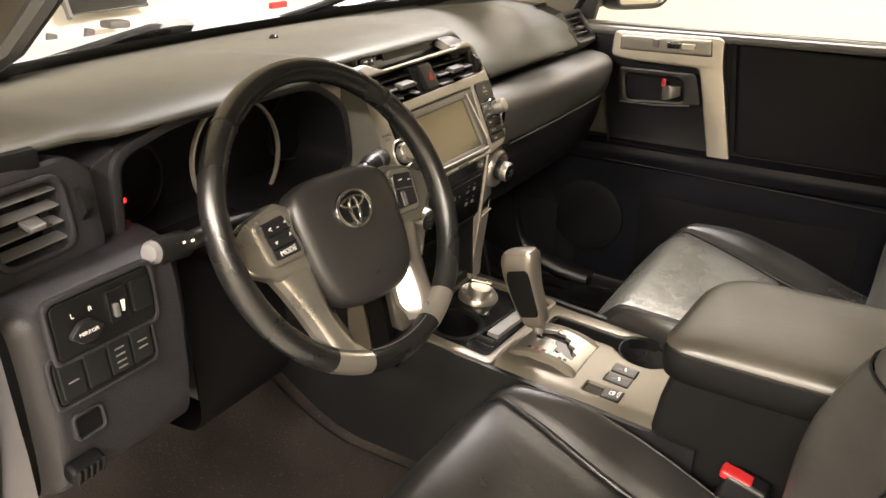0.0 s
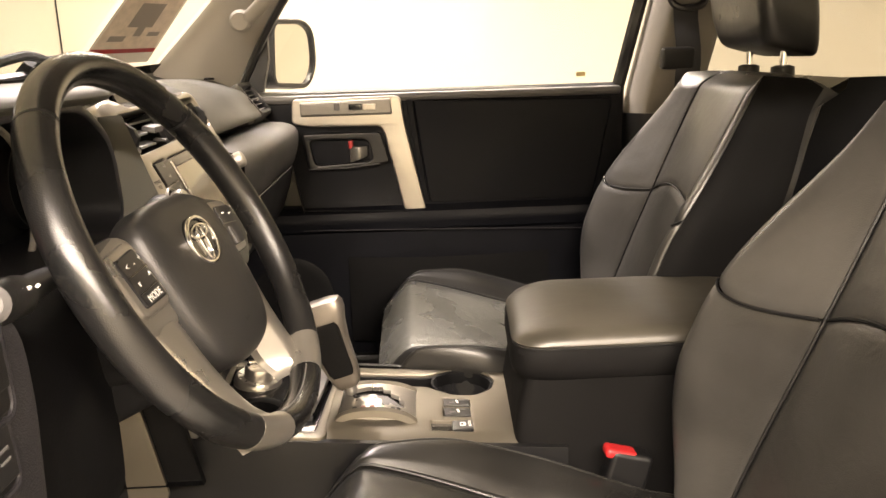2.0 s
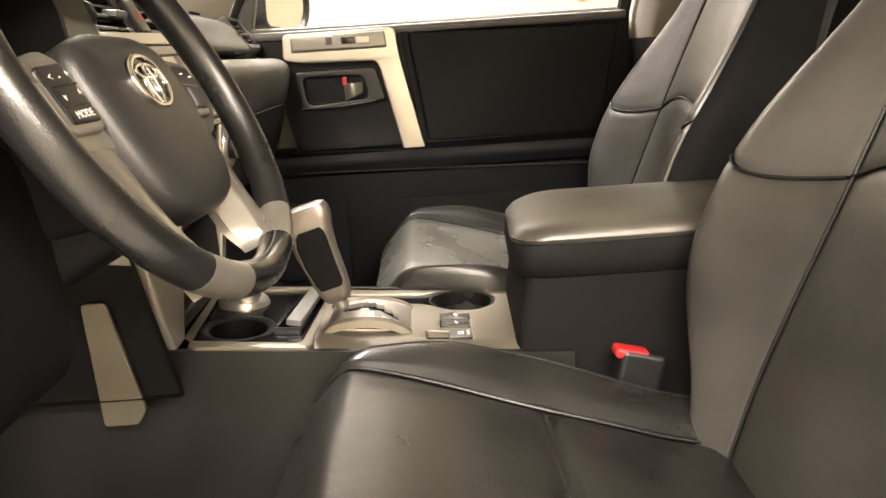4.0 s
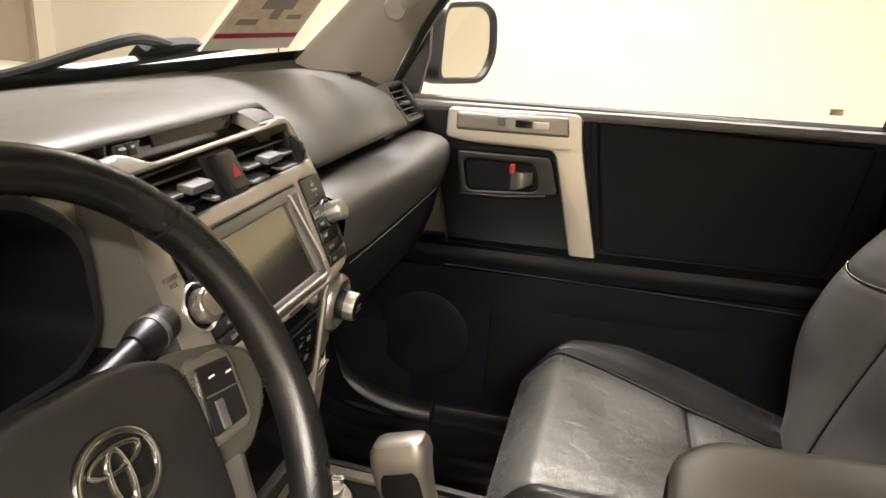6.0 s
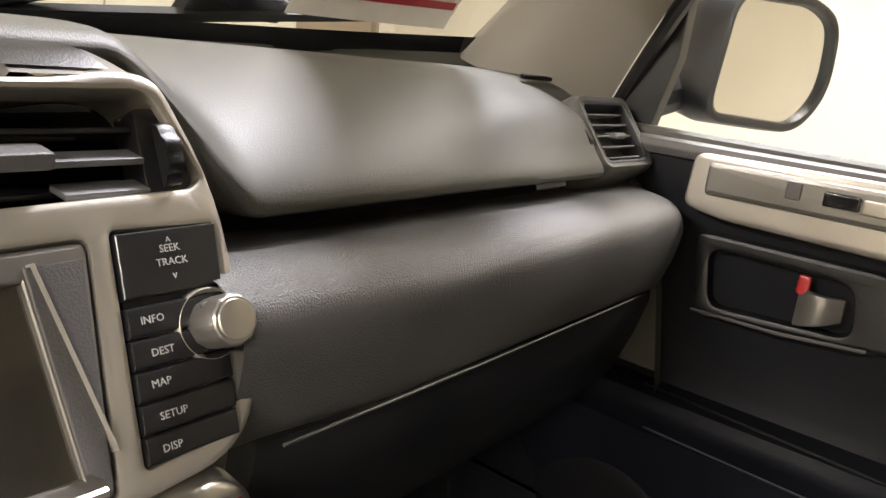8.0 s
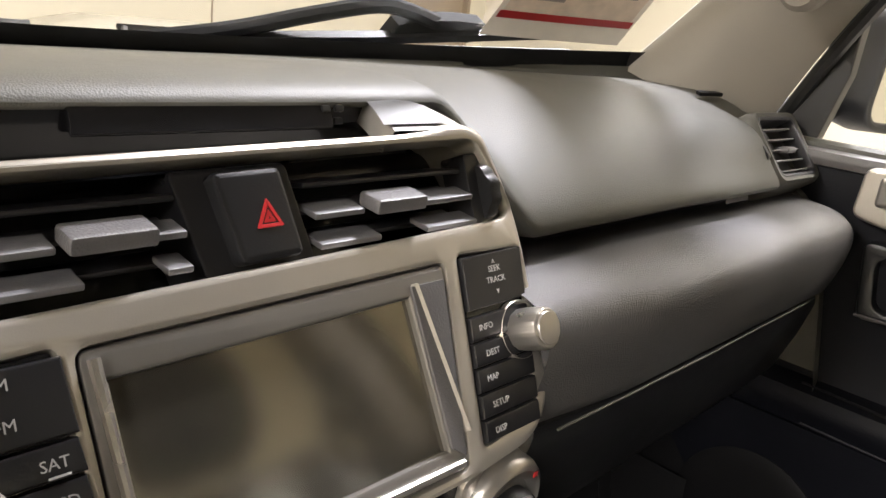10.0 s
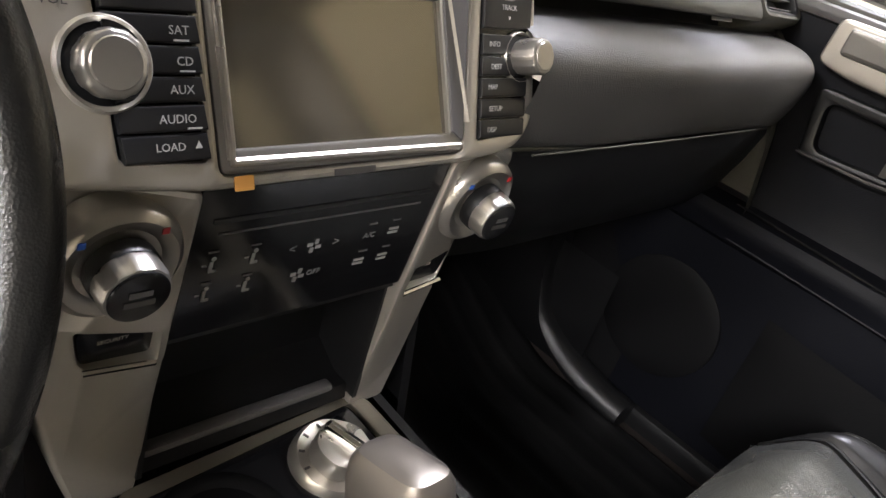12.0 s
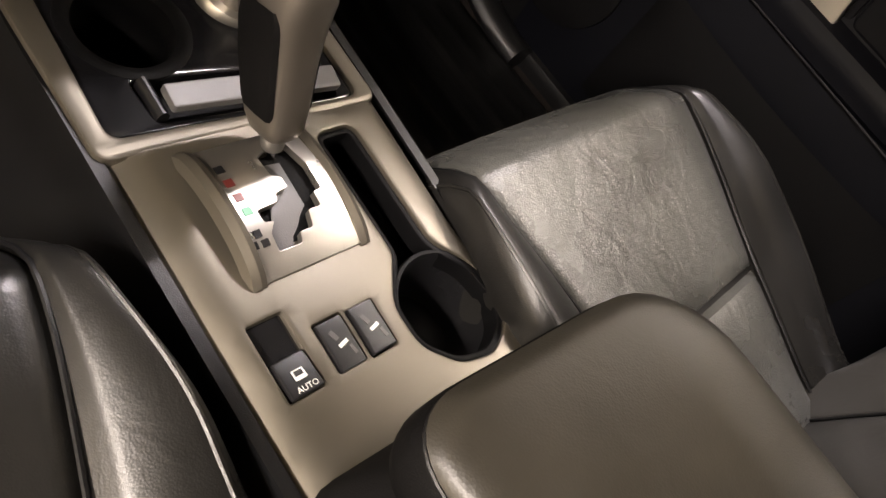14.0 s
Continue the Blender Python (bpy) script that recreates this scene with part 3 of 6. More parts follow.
part("lower_trim", loft([[(x, y, z) for x, y in rounded([(0.73, -0.79), (0.692, -0.83), (0.692, -0.965), (0.80, -0.975), (0.80, -0.79)], 0.018, 3)] for z in (0.56, 0.9, 1.19)]), DARK, bp, "black lower pillar trim")
part("frame_edge", tube([(0.768, -0.778, 0.9), (0.768, -0.782, 1.25), (0.735, -0.835, 1.5), (0.70, -0.885, 1.73)], 0.016, 8), PIANO, bp, "black door frame edge")
bpl = thing("b_pillar", (-0.76, -0.9, 0.6), "beige upper and black lower trim of the open doorway's pillar", "pillar", kind="structure")
part("upper_trim", loft([[(-x, y - 0.16 - 0.11 * k, z) for x, y in rounded([(0.735 - 0.075 * k, -0.795), (0.70 - 0.075 * k, -0.83), (0.70 - 0.075 * k, -0.955), (0.80 - 0.075 * k, -0.965), (0.80 - 0.075 * k, -0.795)], 0.018, 3)] for k, z in ((0, 1.18), (0.1, 1.25), (0.55, 1.5), (1.0, 1.74))]), TAN, bpl)
part("lower_trim", loft([[(-x, y - 0.16, z) for x, y in rounded([(0.73, -0.79), (0.692, -0.83), (0.692, -0.965), (0.80, -0.975), (0.80, -0.79)], 0.018, 3)] for z in (0.56, 0.9, 1.19)]), DARK, bpl)
belt = thing("seat_belt", (0.68, -0.88, 1.0), "dark grey seat belt hanging from a beige height adjuster", "seat belt")
part("adjuster", bx(0.03, 0.07, 0.11, T(0.668, -0.905, 1.485, 0, -12, 8), 0.012, 3), TAN, belt, "beige plastic adjuster cover")
part("guide_loop", tube(smooth_path([(0.655, -0.86, 1.455), (0.648, -0.87, 1.43), (0.645, -0.9, 1.42), (0.648, -0.935, 1.43), (0.655, -0.945, 1.455)], 4), 0.008, 8), DARK, belt, "black guide loop")
part("webbing", sheet(lambda u, v: (0.646 - 0.045 * ease(0, 0.2, v) + 0.07 * ease(0.3, 1, v), -0.868 - 0.055 * u + 0.02 * v, 1.43 - 0.62 * v), 4, 20), BELT, belt)
part("latch_plate", bx(0.022, 0.074, 0.048, T(0.607, -0.868, 1.315, 0, -8), 0.008), DARK, belt, "black latch plate")

# rear doors: closed, seen in part behind the seats
for s in (1, -1):
    rd = thing("rear_door", (s * 0.76, -1.4, 0.6), "black rear door panel with a silver pull bar, closed", "car door")
    part("panel", sheet(lambda u, v: (s * (0.768 - 0.03 * math.sin(math.pi * min(1, v * 1.2))), -0.965 - 1.2 * u, 1.255 - 0.7 * v), 10, 14), DOORM, rd)
    part("outer_skin", sheet(lambda u, v: (s * 0.84, -0.965 - 1.2 * u, 1.25 - 0.72 * v), 4, 4), BODY, rd)
    part("pull_bar", loft([[(s * (0.722 + a), -1.08 + b - 0.05 * k, 1.235 - 0.3 * k) for a, b in rounded([(0, -0.028), (0.03, -0.028), (0.03, 0.028), (0, 0.028)], 0.008, 3)] for k in (0, 0.25, 0.5, 0.75, 1.0)]), SILVER, rd, "silver pull bar")
    part("pane", sheet(lambda u, v: (s * (0.775 - 0.09 * v), -0.98 - 1.15 * u, 1.25 + 0.46 * v), 4, 4), SMOKED, rd)
for s in (1,):
    rail = thing("roof_rail", (0.66, -0.8, 1.7), "beige trim along the roof edge above the doors", "trim", kind="structure")
    part("trim", tube([(0.68, -0.2, 1.71), (0.685, -0.9, 1.725), (0.68, -2.1, 1.72)], 0.035, 10), HEAD, rail)
raill = thing("roof_rail", (-0.66, -0.8, 1.7), "beige trim along the roof edge above the open doorway", "trim", kind="structure")
part("trim", tube([(-0.68, -0.2, 1.71), (-0.685, -0.9, 1.725), (-0.68, -2.1, 1.72)], 0.035, 10), HEAD, raill)

# ---- passenger door ----
pd = thing("passenger_door", (0.76, -0.36, 0.6), "black front passenger door with silver trim, closed", "car door")


def door_x(z):
    """Depth of the door's inner face at a height."""
    rows = [(1.262, 0.772), (1.256, 0.758), (1.24, 0.752), (1.10, 0.752), (1.0, 0.748), (0.985, 0.742), (0.972, 0.722), (0.955, 0.716), (0.93, 0.722), (0.922, 0.733), (0.80, 0.74), (0.60, 0.752)]
    for (za, xa), (zb, xb) in zip(rows, rows[1:]):
        if z >= zb:
            return xa + (xb - xa) * (za - z) / (za - zb)
    return rows[-1][1]


def door_skin(y0, y1, zs, off=0.0):
    return loft([[(door_x(z) - off, y, z) for z in zs] for y in (y0, y0 + (y1 - y0) * 0.33, y0 + (y1 - y0) * 0.67, y1)], False)


ZS = [1.262, 1.258, 1.25, 1.24, 1.2, 1.15, 1.1, 1.05, 1.0, 0.99, 0.985, 0.978, 0.972, 0.963, 0.955, 0.945, 0.93, 0.926, 0.922, 0.9, 0.85, 0.8, 0.7, 0.6]
part("panel", door_skin(0.30, -0.79, ZS), DOORM, pd)
part("belt_rail", tube([(0.768, 0.11, 1.257), (0.766, -0.3, 1.254), (0.768, -0.785, 1.25)], 0.008, 10), DASH, pd, "grey rail along the window sill")
part("sill_cap", bx(0.03, 0.9, 0.02, T(0.757, -0.335, 1.245), 0.008), GREYP, pd)
# padded insert behind the pull bar
INS = [(-0.285, 1.238), (-0.765, 1.228), (-0.72, 0.985), (-0.318, 0.985)]
md = plane_matrix((0.752, 0, 0), (0, -1, 0), (0, 0, 1))


part("padded_insert", plate(rounded([(-y, z) for y, z in INS], 0.015, 4), 0.012, md @ T(0, 0, 0.010), edge=0.006), DOORM, pd, "black leather padded insert")
part("insert_border", plate(rounded([(0.268, 1.24), (0.283, 1.24), (0.316, 0.985), (0.30, 0.985)], 0.004, 3), 0.01, md @ T(0, 0, 0.008), edge=0.003), DOORM, pd)
# Paler tube paints the highlight along the door's crease.
part("seam", tube([(0.718, -0.01, 0.9345), (0.717, -0.4, 0.926), (0.718, -0.72, 0.915)], 0.0013, 6), KNEE, pd, "thin pale line for the crease highlight")
part("seam", tube([(0.7205, -0.0, 0.984), (0.7205, -0.25, 0.975)], 0.0016, 6), DARK, pd)
# silver pull trim: a wide head and a slanting leg
leg = [(0.002, 1.247), (0.245, 1.249), (0.257, 1.242), (0.262, 1.19), (0.314, 0.945), (0.262, 0.945), (0.214, 1.165), (0.206, 1.178), (0.04, 1.182), (-0.002, 1.19)]
part("pull_trim", plate(rounded(leg, [0.012, 0.01, 0.008, 0.02, 0.006, 0.006, 0.02, 0.012, 0.02, 0.012], 5), 0.04, md @ T(0, 0, 0.022), edge=0.0045), SILVER, pd, "satin silver pull trim")
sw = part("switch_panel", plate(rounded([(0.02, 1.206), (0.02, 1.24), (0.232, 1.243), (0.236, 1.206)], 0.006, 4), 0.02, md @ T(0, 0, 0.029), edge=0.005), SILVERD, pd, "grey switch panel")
part("lock_switch", bx(0.006, 0.014, 0.018, T(0.722, -0.107, 1.228), 0.002), GREYP, sw)
part("window_switch", bx(0.006, 0.032, 0.014, T(0.722, -0.15, 1.226), 0.002), PIANO, sw)
part("window_switch", bx(0.006, 0.03, 0.014, T(0.722, -0.183, 1.225), 0.002), SILVER, sw)
# inner handle in its black bezel
bez = part("handle_bezel", plate(rounded([(0.018, 1.165), (0.205, 1.165), (0.225, 1.09), (0.03, 1.075)], 0.012, 4), 0.02, md @ T(0, 0, 0.016), holes=[rounded([(0.035, 1.15), (0.175, 1.148), (0.185, 1.096), (0.045, 1.088)], 0.016, 5)], edge=0.004), DARK, pd, "black handle bezel")
part("cup", bx(0.004, 0.2, 0.085, T(0.762, -0.115, 1.12), 0.0), SATIN, bez)
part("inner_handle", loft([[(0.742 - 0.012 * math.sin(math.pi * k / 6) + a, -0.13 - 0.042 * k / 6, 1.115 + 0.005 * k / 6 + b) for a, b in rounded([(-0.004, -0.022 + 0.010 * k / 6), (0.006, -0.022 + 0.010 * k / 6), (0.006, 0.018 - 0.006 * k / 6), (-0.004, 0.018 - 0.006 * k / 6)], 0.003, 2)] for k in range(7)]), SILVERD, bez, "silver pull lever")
part("lock_tab", bx(0.008, 0.012, 0.02, T(0.737, -0.133, 1.137), 0.003), RED, bez, "red lock tab")
part("chrome_strip", tube([(0.732, -0.03, 1.081), (0.73, -0.12, 1.083), (0.732, -0.2, 1.090)], 0.002, 6), GREYP, bez)
# round speaker low at the door's front end
part("speaker_grille", turned([(0.098, -0.01), (0.0972, 0.0), (0.09, 0.0022), (0.075, 0.003), (0.04, 0.004), (0.001, 0.0045)], plane_matrix((0.735, 0.03, 0.765), (0, -1, 0), (0, 0, 1)), 56), DEEP, pd, "round black speaker cover")
# map pocket below
part("map_pocket", loft([[(0.735 - 0.03 * math.sin(math.pi * k / 10) , -0.11 - 0.05 * k, z) for k in range(11)] for z in (0.86, 0.84, 0.72, 0.64)], False), DEEP, pd, "black lower map pocket")
ob = part("window_pane", sheet(lambda u, v: (0.775 - 0.09 * v, 0.10 - 0.885 * u - 0.36 * v * (1 - u) - 0.1 * v * u, 1.25 + 0.47 * v), 6, 6), GLASS, pd)
ob.visible_shadow = False
part("window_mark", bx(0.001, 0.022, 0.011, T(0.764, -0.69, 1.283, 0, 11), 0.0), GOLD, pd, "small pale yellow window sticker")
part("corner_sail", plate([(-0.125, 1.258), (-0.07, 1.258), (-0.05, 1.34), (-0.048, 1.43), (-0.058, 1.43)], 0.02, md @ T(0, 0, -0.016), edge=0.002), DARK, pd, "black corner cover by the mirror")
part("outer_skin", sheet(lambda u, v: (0.845 - 0.06 * (2 * v - 1) ** 2, 0.12 - 0.91 * u, 1.25 - 0.72 * v), 6, 8), BODY, pd)

# door mirror
dm = thing("door_mirror", (0.9, 0.06, 1.28), "black door mirror housing with an upright glass", "mirror")
mm = plane_matrix((1.07, 0.028, 1.348), (1, -0.28, 0), (0, 0, 1))
outl = rounded([(-0.15, -0.08), (0.08, -0.092), (0.148, -0.03), (0.138, 0.075), (0.065, 0.1), (-0.128, 0.092)], 0.045, 6)
inl = grown(outl, -0.014)
part("rim", plate(outl, 0.03, mm, [inl], edge=0.006), DARK, dm)
part("glass", plate(grown(inl, 0.002), 0.004, mm @ T(0, 0, -0.01), edge=0.0008), MIRROR, dm, "mirror glass")
rings = [[tuple(mm @ Vector((p[0] * k, p[1] * k, z))) for p in outl] for k, z in ((1.0, -0.008), (1.02, -0.04), (0.93, -0.08), (0.7, -0.105), (0.3, -0.115))]
hs_ = loft(rings, True, False)
hs_.f.append(tuple(range(len(hs_.v) - len(outl), len(hs_.v))))
part("housing", hs_, DARK, dm)
part("arm", tube([(0.80, 0.16, 1.27), (0.88, 0.15, 1.275), (0.97, 0.125, 1.30)], 0.026, 10), DARK, dm)

# ---- dashboard ----
dash = thing("dashboard", (0, 0.2, 1.0), "charcoal moulded dashboard with a soft grained top", "dashboard")


def base(x):
    p = ws(x, 0)
    return (p.y - 0.01, p.z + 0.004)


def dash_rows(x):
    by, bz = base(x)
    drv = [(by, bz), (0.40, 1.299), (0.29, 1.311), (0.16, 1.321), (0.07, 1.322), (0.035, 1.312), (0.045, 1.300), (0.14, 1.288)]
    mid = [(by, bz), (0.42, 1.296), (0.32, 1.305), (0.22, 1.312), (0.13, 1.313), (0.102, 1.306), (0.112, 1.297), (0.2, 1.288)]
    pas = [(by, bz), (0.40, 1.298), (0.31, 1.303), (0.215, 1.297), (0.125, 1.272), (0.072, 1.240), (0.058, 1.216), (0.095, 1.209)]
    side = abs(x) / 0.76
    wp = ease(0.15, 0.225, x)
    wl = ease(0.60, 0.66, -x)
    wd = ease(0.2, 0.26, -x) * (1 - wl)
    wm = 1 - wp - wd - wl
    left = [(by, bz), (0.38, 1.300), (0.29, 1.312), (0.18, 1.324), (0.09, 1.326), (0.05, 1.318), (0.045, 1.306), (0.09, 1.295)]
    out = []
    for a, b, c, d in zip(drv, mid, pas, left):
        y = wd * a[0] + wm * b[0] + wp * c[0] + wl * d[0]
        z = wd * a[1] + wm * b[1] + wp * c[1] + wl * d[1]
        out.append((y, z))
    # the ends fall away towards the pillars
    fall = ease(0.62 if x < 0 else 0.71, 0.79, abs(x))
    swell = ease(0.4, 0.62, x)
    notch = ease(0.643, 0.652, x) * (1 - ease(0.742, 0.751, x))
    out = [(y - swell * (0, 0, 0.012, 0.030, 0.028, 0.006, 0.004, 0)[k] + notch * (0, 0, 0, 0, 0.030, 0.034, 0.014, 0)[k], z + swell * (0, 0, 0, 0.002, 0.003, 0, 0, 0)[k]) for k, (y, z) in enumerate(out)]
    return [(min(y, by) - (0.0 if k == 0 else 0.0), z - 0.022 * fall * (k > 0) * (k < 5)) for k, (y, z) in enumerate(out)]


rings = []
XS = [-0.775 + 1.53 * k / 240 for k in range(241)]
for x in XS:
    rings.append([(x, p.x, p.y) for p in smooth_path([(y, z, 0) for y, z in dash_rows(x)], 5)])
part("upper_pad", loft(rings, False), DASH, dash)
part("sensor", turned([(0.001, 0.004), (0.005, 0.0035), (0.008, 0.001), (0.008, -0.004)], T(-0.058, 0.343, 1.306), 20), PIANO, dash, "small dark light sensor")


def run(name, x0, x1, prof, material, parent, n=24, plan=None, label=""):
    """A profile of (y, z) drawn along x; plan(x) shifts it along y."""
    rings = []
    for k in range(n + 1):
        x = x0 + (x1 - x0) * k / n
        rings.append([(x, y + (plan(x) if plan else 0), z) for y, z in prof])
    return part(name, loft(rings, False), material, parent, label)


def plan_r(x):
    return 0.0 + 0.05 * ease(0.69, 0.745, x) ** 2 + 0.012 * ease(0.3, 0.16, x)


lip = [(p.x, p.y) for p in smooth_path([(0.105, 1.192, 0), (0.06, 1.197, 0), (0.02, 1.198, 0), (-0.006, 1.190, 0), (-0.017, 1.172, 0), (-0.013, 1.140, 0), (0.0, 1.104, 0), (0.012, 1.100, 0)], 4)]
run("shelf_roll", 0.165, 0.742, lip, SHELF, dash, 40, plan_r, "coarse-grained dark shelf roll")
# Near-black strip paints the groove's shadow.
run("groove", 0.15, 0.75, [(0.10, 1.185), (0.103, 1.2), (0.10, 1.212), (0.12, 1.225)], DEEP, dash, 20, plan_r, "groove under the pad with shade in its black")
glove = part("glove_box", loft([[(x, y + plan_r(x), z) for y, z in [(0.03, 1.098), (0.003, 1.0975), (0.002, 1.09), (0.012, 1.05), (0.03, 1.0), (0.06, 0.955), (0.085, 0.94), (0.2, 0.94)]] for x in [0.19 + 0.53 * k / 20 for k in range(21)]], False), DARK, dash, "black glove box door")
part("lid_edge", tube([(0.2, 0.001, 1.0995), (0.4, -0.001, 1.0995), (0.66, 0.0, 1.0995)], 0.0012, 6), DASH, glove, "thin grey edge line")
part("under_panel", sheet(lambda u, v: (0.17 + 0.58 * u, 0.075 + 0.36 * v, 0.945 - 0.02 * v), 4, 4), DARK, dash)
part("end_cap", plate(rounded([(-0.05, 0.93), (0.1, 0.93), (0.16, 1.1), (0.14, 1.25), (0.02, 1.20), (-0.02, 1.1)], 0.02), 0.02, plane_matrix((0.745, 0.03, 0), (0, 1, 0), (0, 0, 1)) @ T(0, 0, 0), edge=0.004), DASH, dash)


def louvre(parent, m, w, h, slats, tab=True, wheel=None, r=0.012, lean=28):
    """An air vent in the plane of m: frame, slats, a sliding tab and a thumb wheel."""
    th = part("vent_frame", plate(rect(-w / 2 - 0.007, -h / 2 - 0.007, w / 2 + 0.007, h / 2 + 0.007, r + 0.005), 0.02, m, [rect(-w / 2, -h / 2, w / 2, h / 2, r)], edge=0.003), KNEE, parent, "dark grey vent frame")
    part("well", plate(rect(-w / 2 - 0.004, -h / 2 - 0.004, w / 2 + 0.004, h / 2 + 0.004, r), 0.004, m @ T(0, 0, -0.05), edge=0.0), PIANO, th, "black vent interior")
    for k in range(slats):
        y = -h / 2 + h * (k + 0.5) / slats
        part("slat", bx(w * 0.97, 0.002, 0.016, m @ T(0, y, -0.014, lean * 0.6), 0.0008), SLAT, th)
    if tab:
        part("tab", bx(w * 0.26, 0.007, 0.018, m @ T(w * 0.05, -h * 0.04, -0.006, lean), 0.003), SLAT, th, "grey sliding tab")
    return th


# vent at the passenger end, in the curve of the pad
ex, ey = Vector((1, -0.05, 0.0)).normalized(), Vector((0.0, 0.045, 0.060)).normalized()
ez = ex.cross(ey).normalized()
me = Matrix((ex, ey, ez)).transposed().to_4x4()
me.translation = Vector((0.697, 0.0745, 1.257))
ev = louvre(dash, me, 0.084, 0.064, 5, True, None, 0.008)
vo = rect(-0.051, -0.041, 0.051, 0.041, 0.013, 5)
vi = rect(-0.047, -0.037, 0.047, 0.037, 0.011, 5)
part("vent_housing", loft([[me @ Vector((x * a, y * b, z)) for x, y in q] for q, a, b, z in ((vi, 1, 1, -0.012), (vi, 1, 1, 0.0), (vo, 1.0, 1.0, 0.0005), (vo, 1.04, 1.04, -0.002), (vo, 1.09, 1.10, -0.008), (vo, 1.11, 1.12, -0.03), (vo, 1.12, 1.14, -0.07))], True, False), DASH, ev, "soft charcoal surround")
slot_w = rect(-0.0045, -0.017, 0.0045, 0.017, 0.004)
part("wheel_slot", plate(slot_w, 0.004, me @ T(-0.061, -0.006, -0.0012), edge=0.0005), DEEP, ev)
part("thumb_wheel", turned([(0.006, -0.0028), (0.016, -0.0028), (0.0165, 0.0), (0.016, 0.0028), (0.006, 0.0028)], me @ T(-0.061, -0.006, -0.013, 0, 90), 30, 15, 0.06), SATIN, ev, "slim ribbed thumb wheel")
part("defog_slot", plate(rounded([(-0.03, 0.0), (0.03, -0.006), (0.03, 0.004), (-0.02, 0.010)], 0.003), 0.004, plane_matrix((0.668, 0.165, 1.3035), (1, 0.1, 0), (0, 1, 0.12)), edge=0.0005), DEEP, dash, "small dark defogger slot")
part("airbag_mark", bx(0.052, 0.0006, 0.005, T(0.55, 0.0585, 1.212, -20), 0.0), INK, dash, "small dark unreadable embossed mark")

# driver's side: vent panel, knee panel and switches
mv = plane_matrix((-0.695, 0.03, 1.25), (1, 0.10, 0), (0, 0.10, 1))
vp = part("side_panel", plate(rounded([(-0.085, -0.06), (0.052, -0.052), (0.056, 0.03), (0.03, 0.05), (-0.085, 0.05)], 0.01), 0.03, mv, [rect(-0.062, -0.036, 0.018, 0.034, 0.016)], edge=0.005), KNEE, dash)
louvre(vp, mv @ T(-0.022, -0.001, 0.003), 0.074, 0.064, 4, True, None, 0.016)
part("thumb_wheel", turned([(0.006, -0.004), (0.019, -0.004), (0.019, 0.004), (0.006, 0.004)], mv @ T(0.034, 0.0, -0.008, 0, 90), 30, 15, 0.08), DARK, vp, "ribbed black thumb wheel")
part("defog_slot", bx(0.06, 0.03, 0.02, T(-0.72, 0.05, 1.304, 0, 0, -6), 0.004), DEEP, dash, "black side defogger slot")


def knee_y(x):
    return 0.03 * ease(-0.62, -0.595, x) + 0.014 * ease(-0.765, -0.785, x)


knee = [(p.x, p.y) for p in smooth_path([(0.07, 1.200, 0), (0.02, 1.200, 0), (-0.012, 1.195, 0), (-0.03, 1.18, 0), (-0.034, 1.14, 0), (-0.032, 1.09, 0), (-0.028, 1.04, 0), (-0.018, 1.0, 0), (0.012, 0.985, 0), (0.12, 0.98, 0)], 4)]
run("knee_panel", -0.785, -0.592, knee, KNEE, dash, 30, knee_y)
column = [(p.x, p.y) for p in smooth_path([(0.09, 1.165, 0), (0.05, 1.16, 0), (0.008, 1.13, 0), (-0.004, 1.08, 0), (-0.006, 1.0, 0), (0.0, 0.955, 0), (0.03, 0.935, 0), (0.14, 0.93, 0)], 4)]
# Column panels are blackened for the shade they sit in.
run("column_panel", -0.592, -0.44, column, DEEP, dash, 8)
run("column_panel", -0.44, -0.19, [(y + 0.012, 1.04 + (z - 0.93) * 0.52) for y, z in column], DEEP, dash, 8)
part("panel_side", sheet(lambda u, v: (-0.592, -0.004 + 0.1 * u, 1.19 - 0.2 * v), 3, 3), DARK, dash)
release = part("hood_release", bx(0.036, 0.02, 0.022, T(-0.752, -0.032, 1.022, 18, 0, 0), 0.006, 3), DEEP, dash, "black ribbed release lever")
for k in range(5):
    part("rib", bx(0.003, 0.004, 0.018, T(-0.765 + 0.0065 * k, -0.042, 1.021, 18), 0.001), DARK, release)
pocket = rect(-0.013, -0.011, 0.013, 0.011, 0.004)
mp_ = plane_matrix((-0.738, -0.033, 1.066), (1, 0.0, 0), (0, 0.06, 1))
part("coin_pocket", plate(grown(pocket, 0.004), 0.006, mp_ @ T(0, 0, 0.0022), [pocket], edge=0.0016), KNEE, dash, "small open pocket rim")
part("pocket_floor", plate(pocket, 0.002, mp_ @ T(0, 0, -0.0005), edge=0.0), DEEP, dash)
mk = plane_matrix((-0.702, -0.0335, 1.168), (1, 0.0, 0), (0, 0.03, 1))
sw1 = part("switch_bank", plate(rect(-0.052, -0.028, 0.052, 0.028, 0.008), 0.006, mk @ T(0, 0, 0.003), edge=0.002), DARK, dash, "black switch bank")
part("joystick", plate(rounded([(-0.018, 0), (-0.006, 0.011), (0.006, 0.011), (0.018, 0), (0.006, -0.011), (-0.006, -0.011)], 0.004), 0.006, mk @ T(-0.024, -0.006, 0.011), edge=0.002), SATIN, sw1)
words("MIRROR", 0.0055, mk @ T(-0.024, -0.006, 0.0112), WHITE, sw1)
words("L", 0.007, mk @ T(-0.034, 0.013, 0.0068), WHITE, sw1)
words("R", 0.007, mk @ T(-0.016, 0.013, 0.0068), WHITE, sw1)
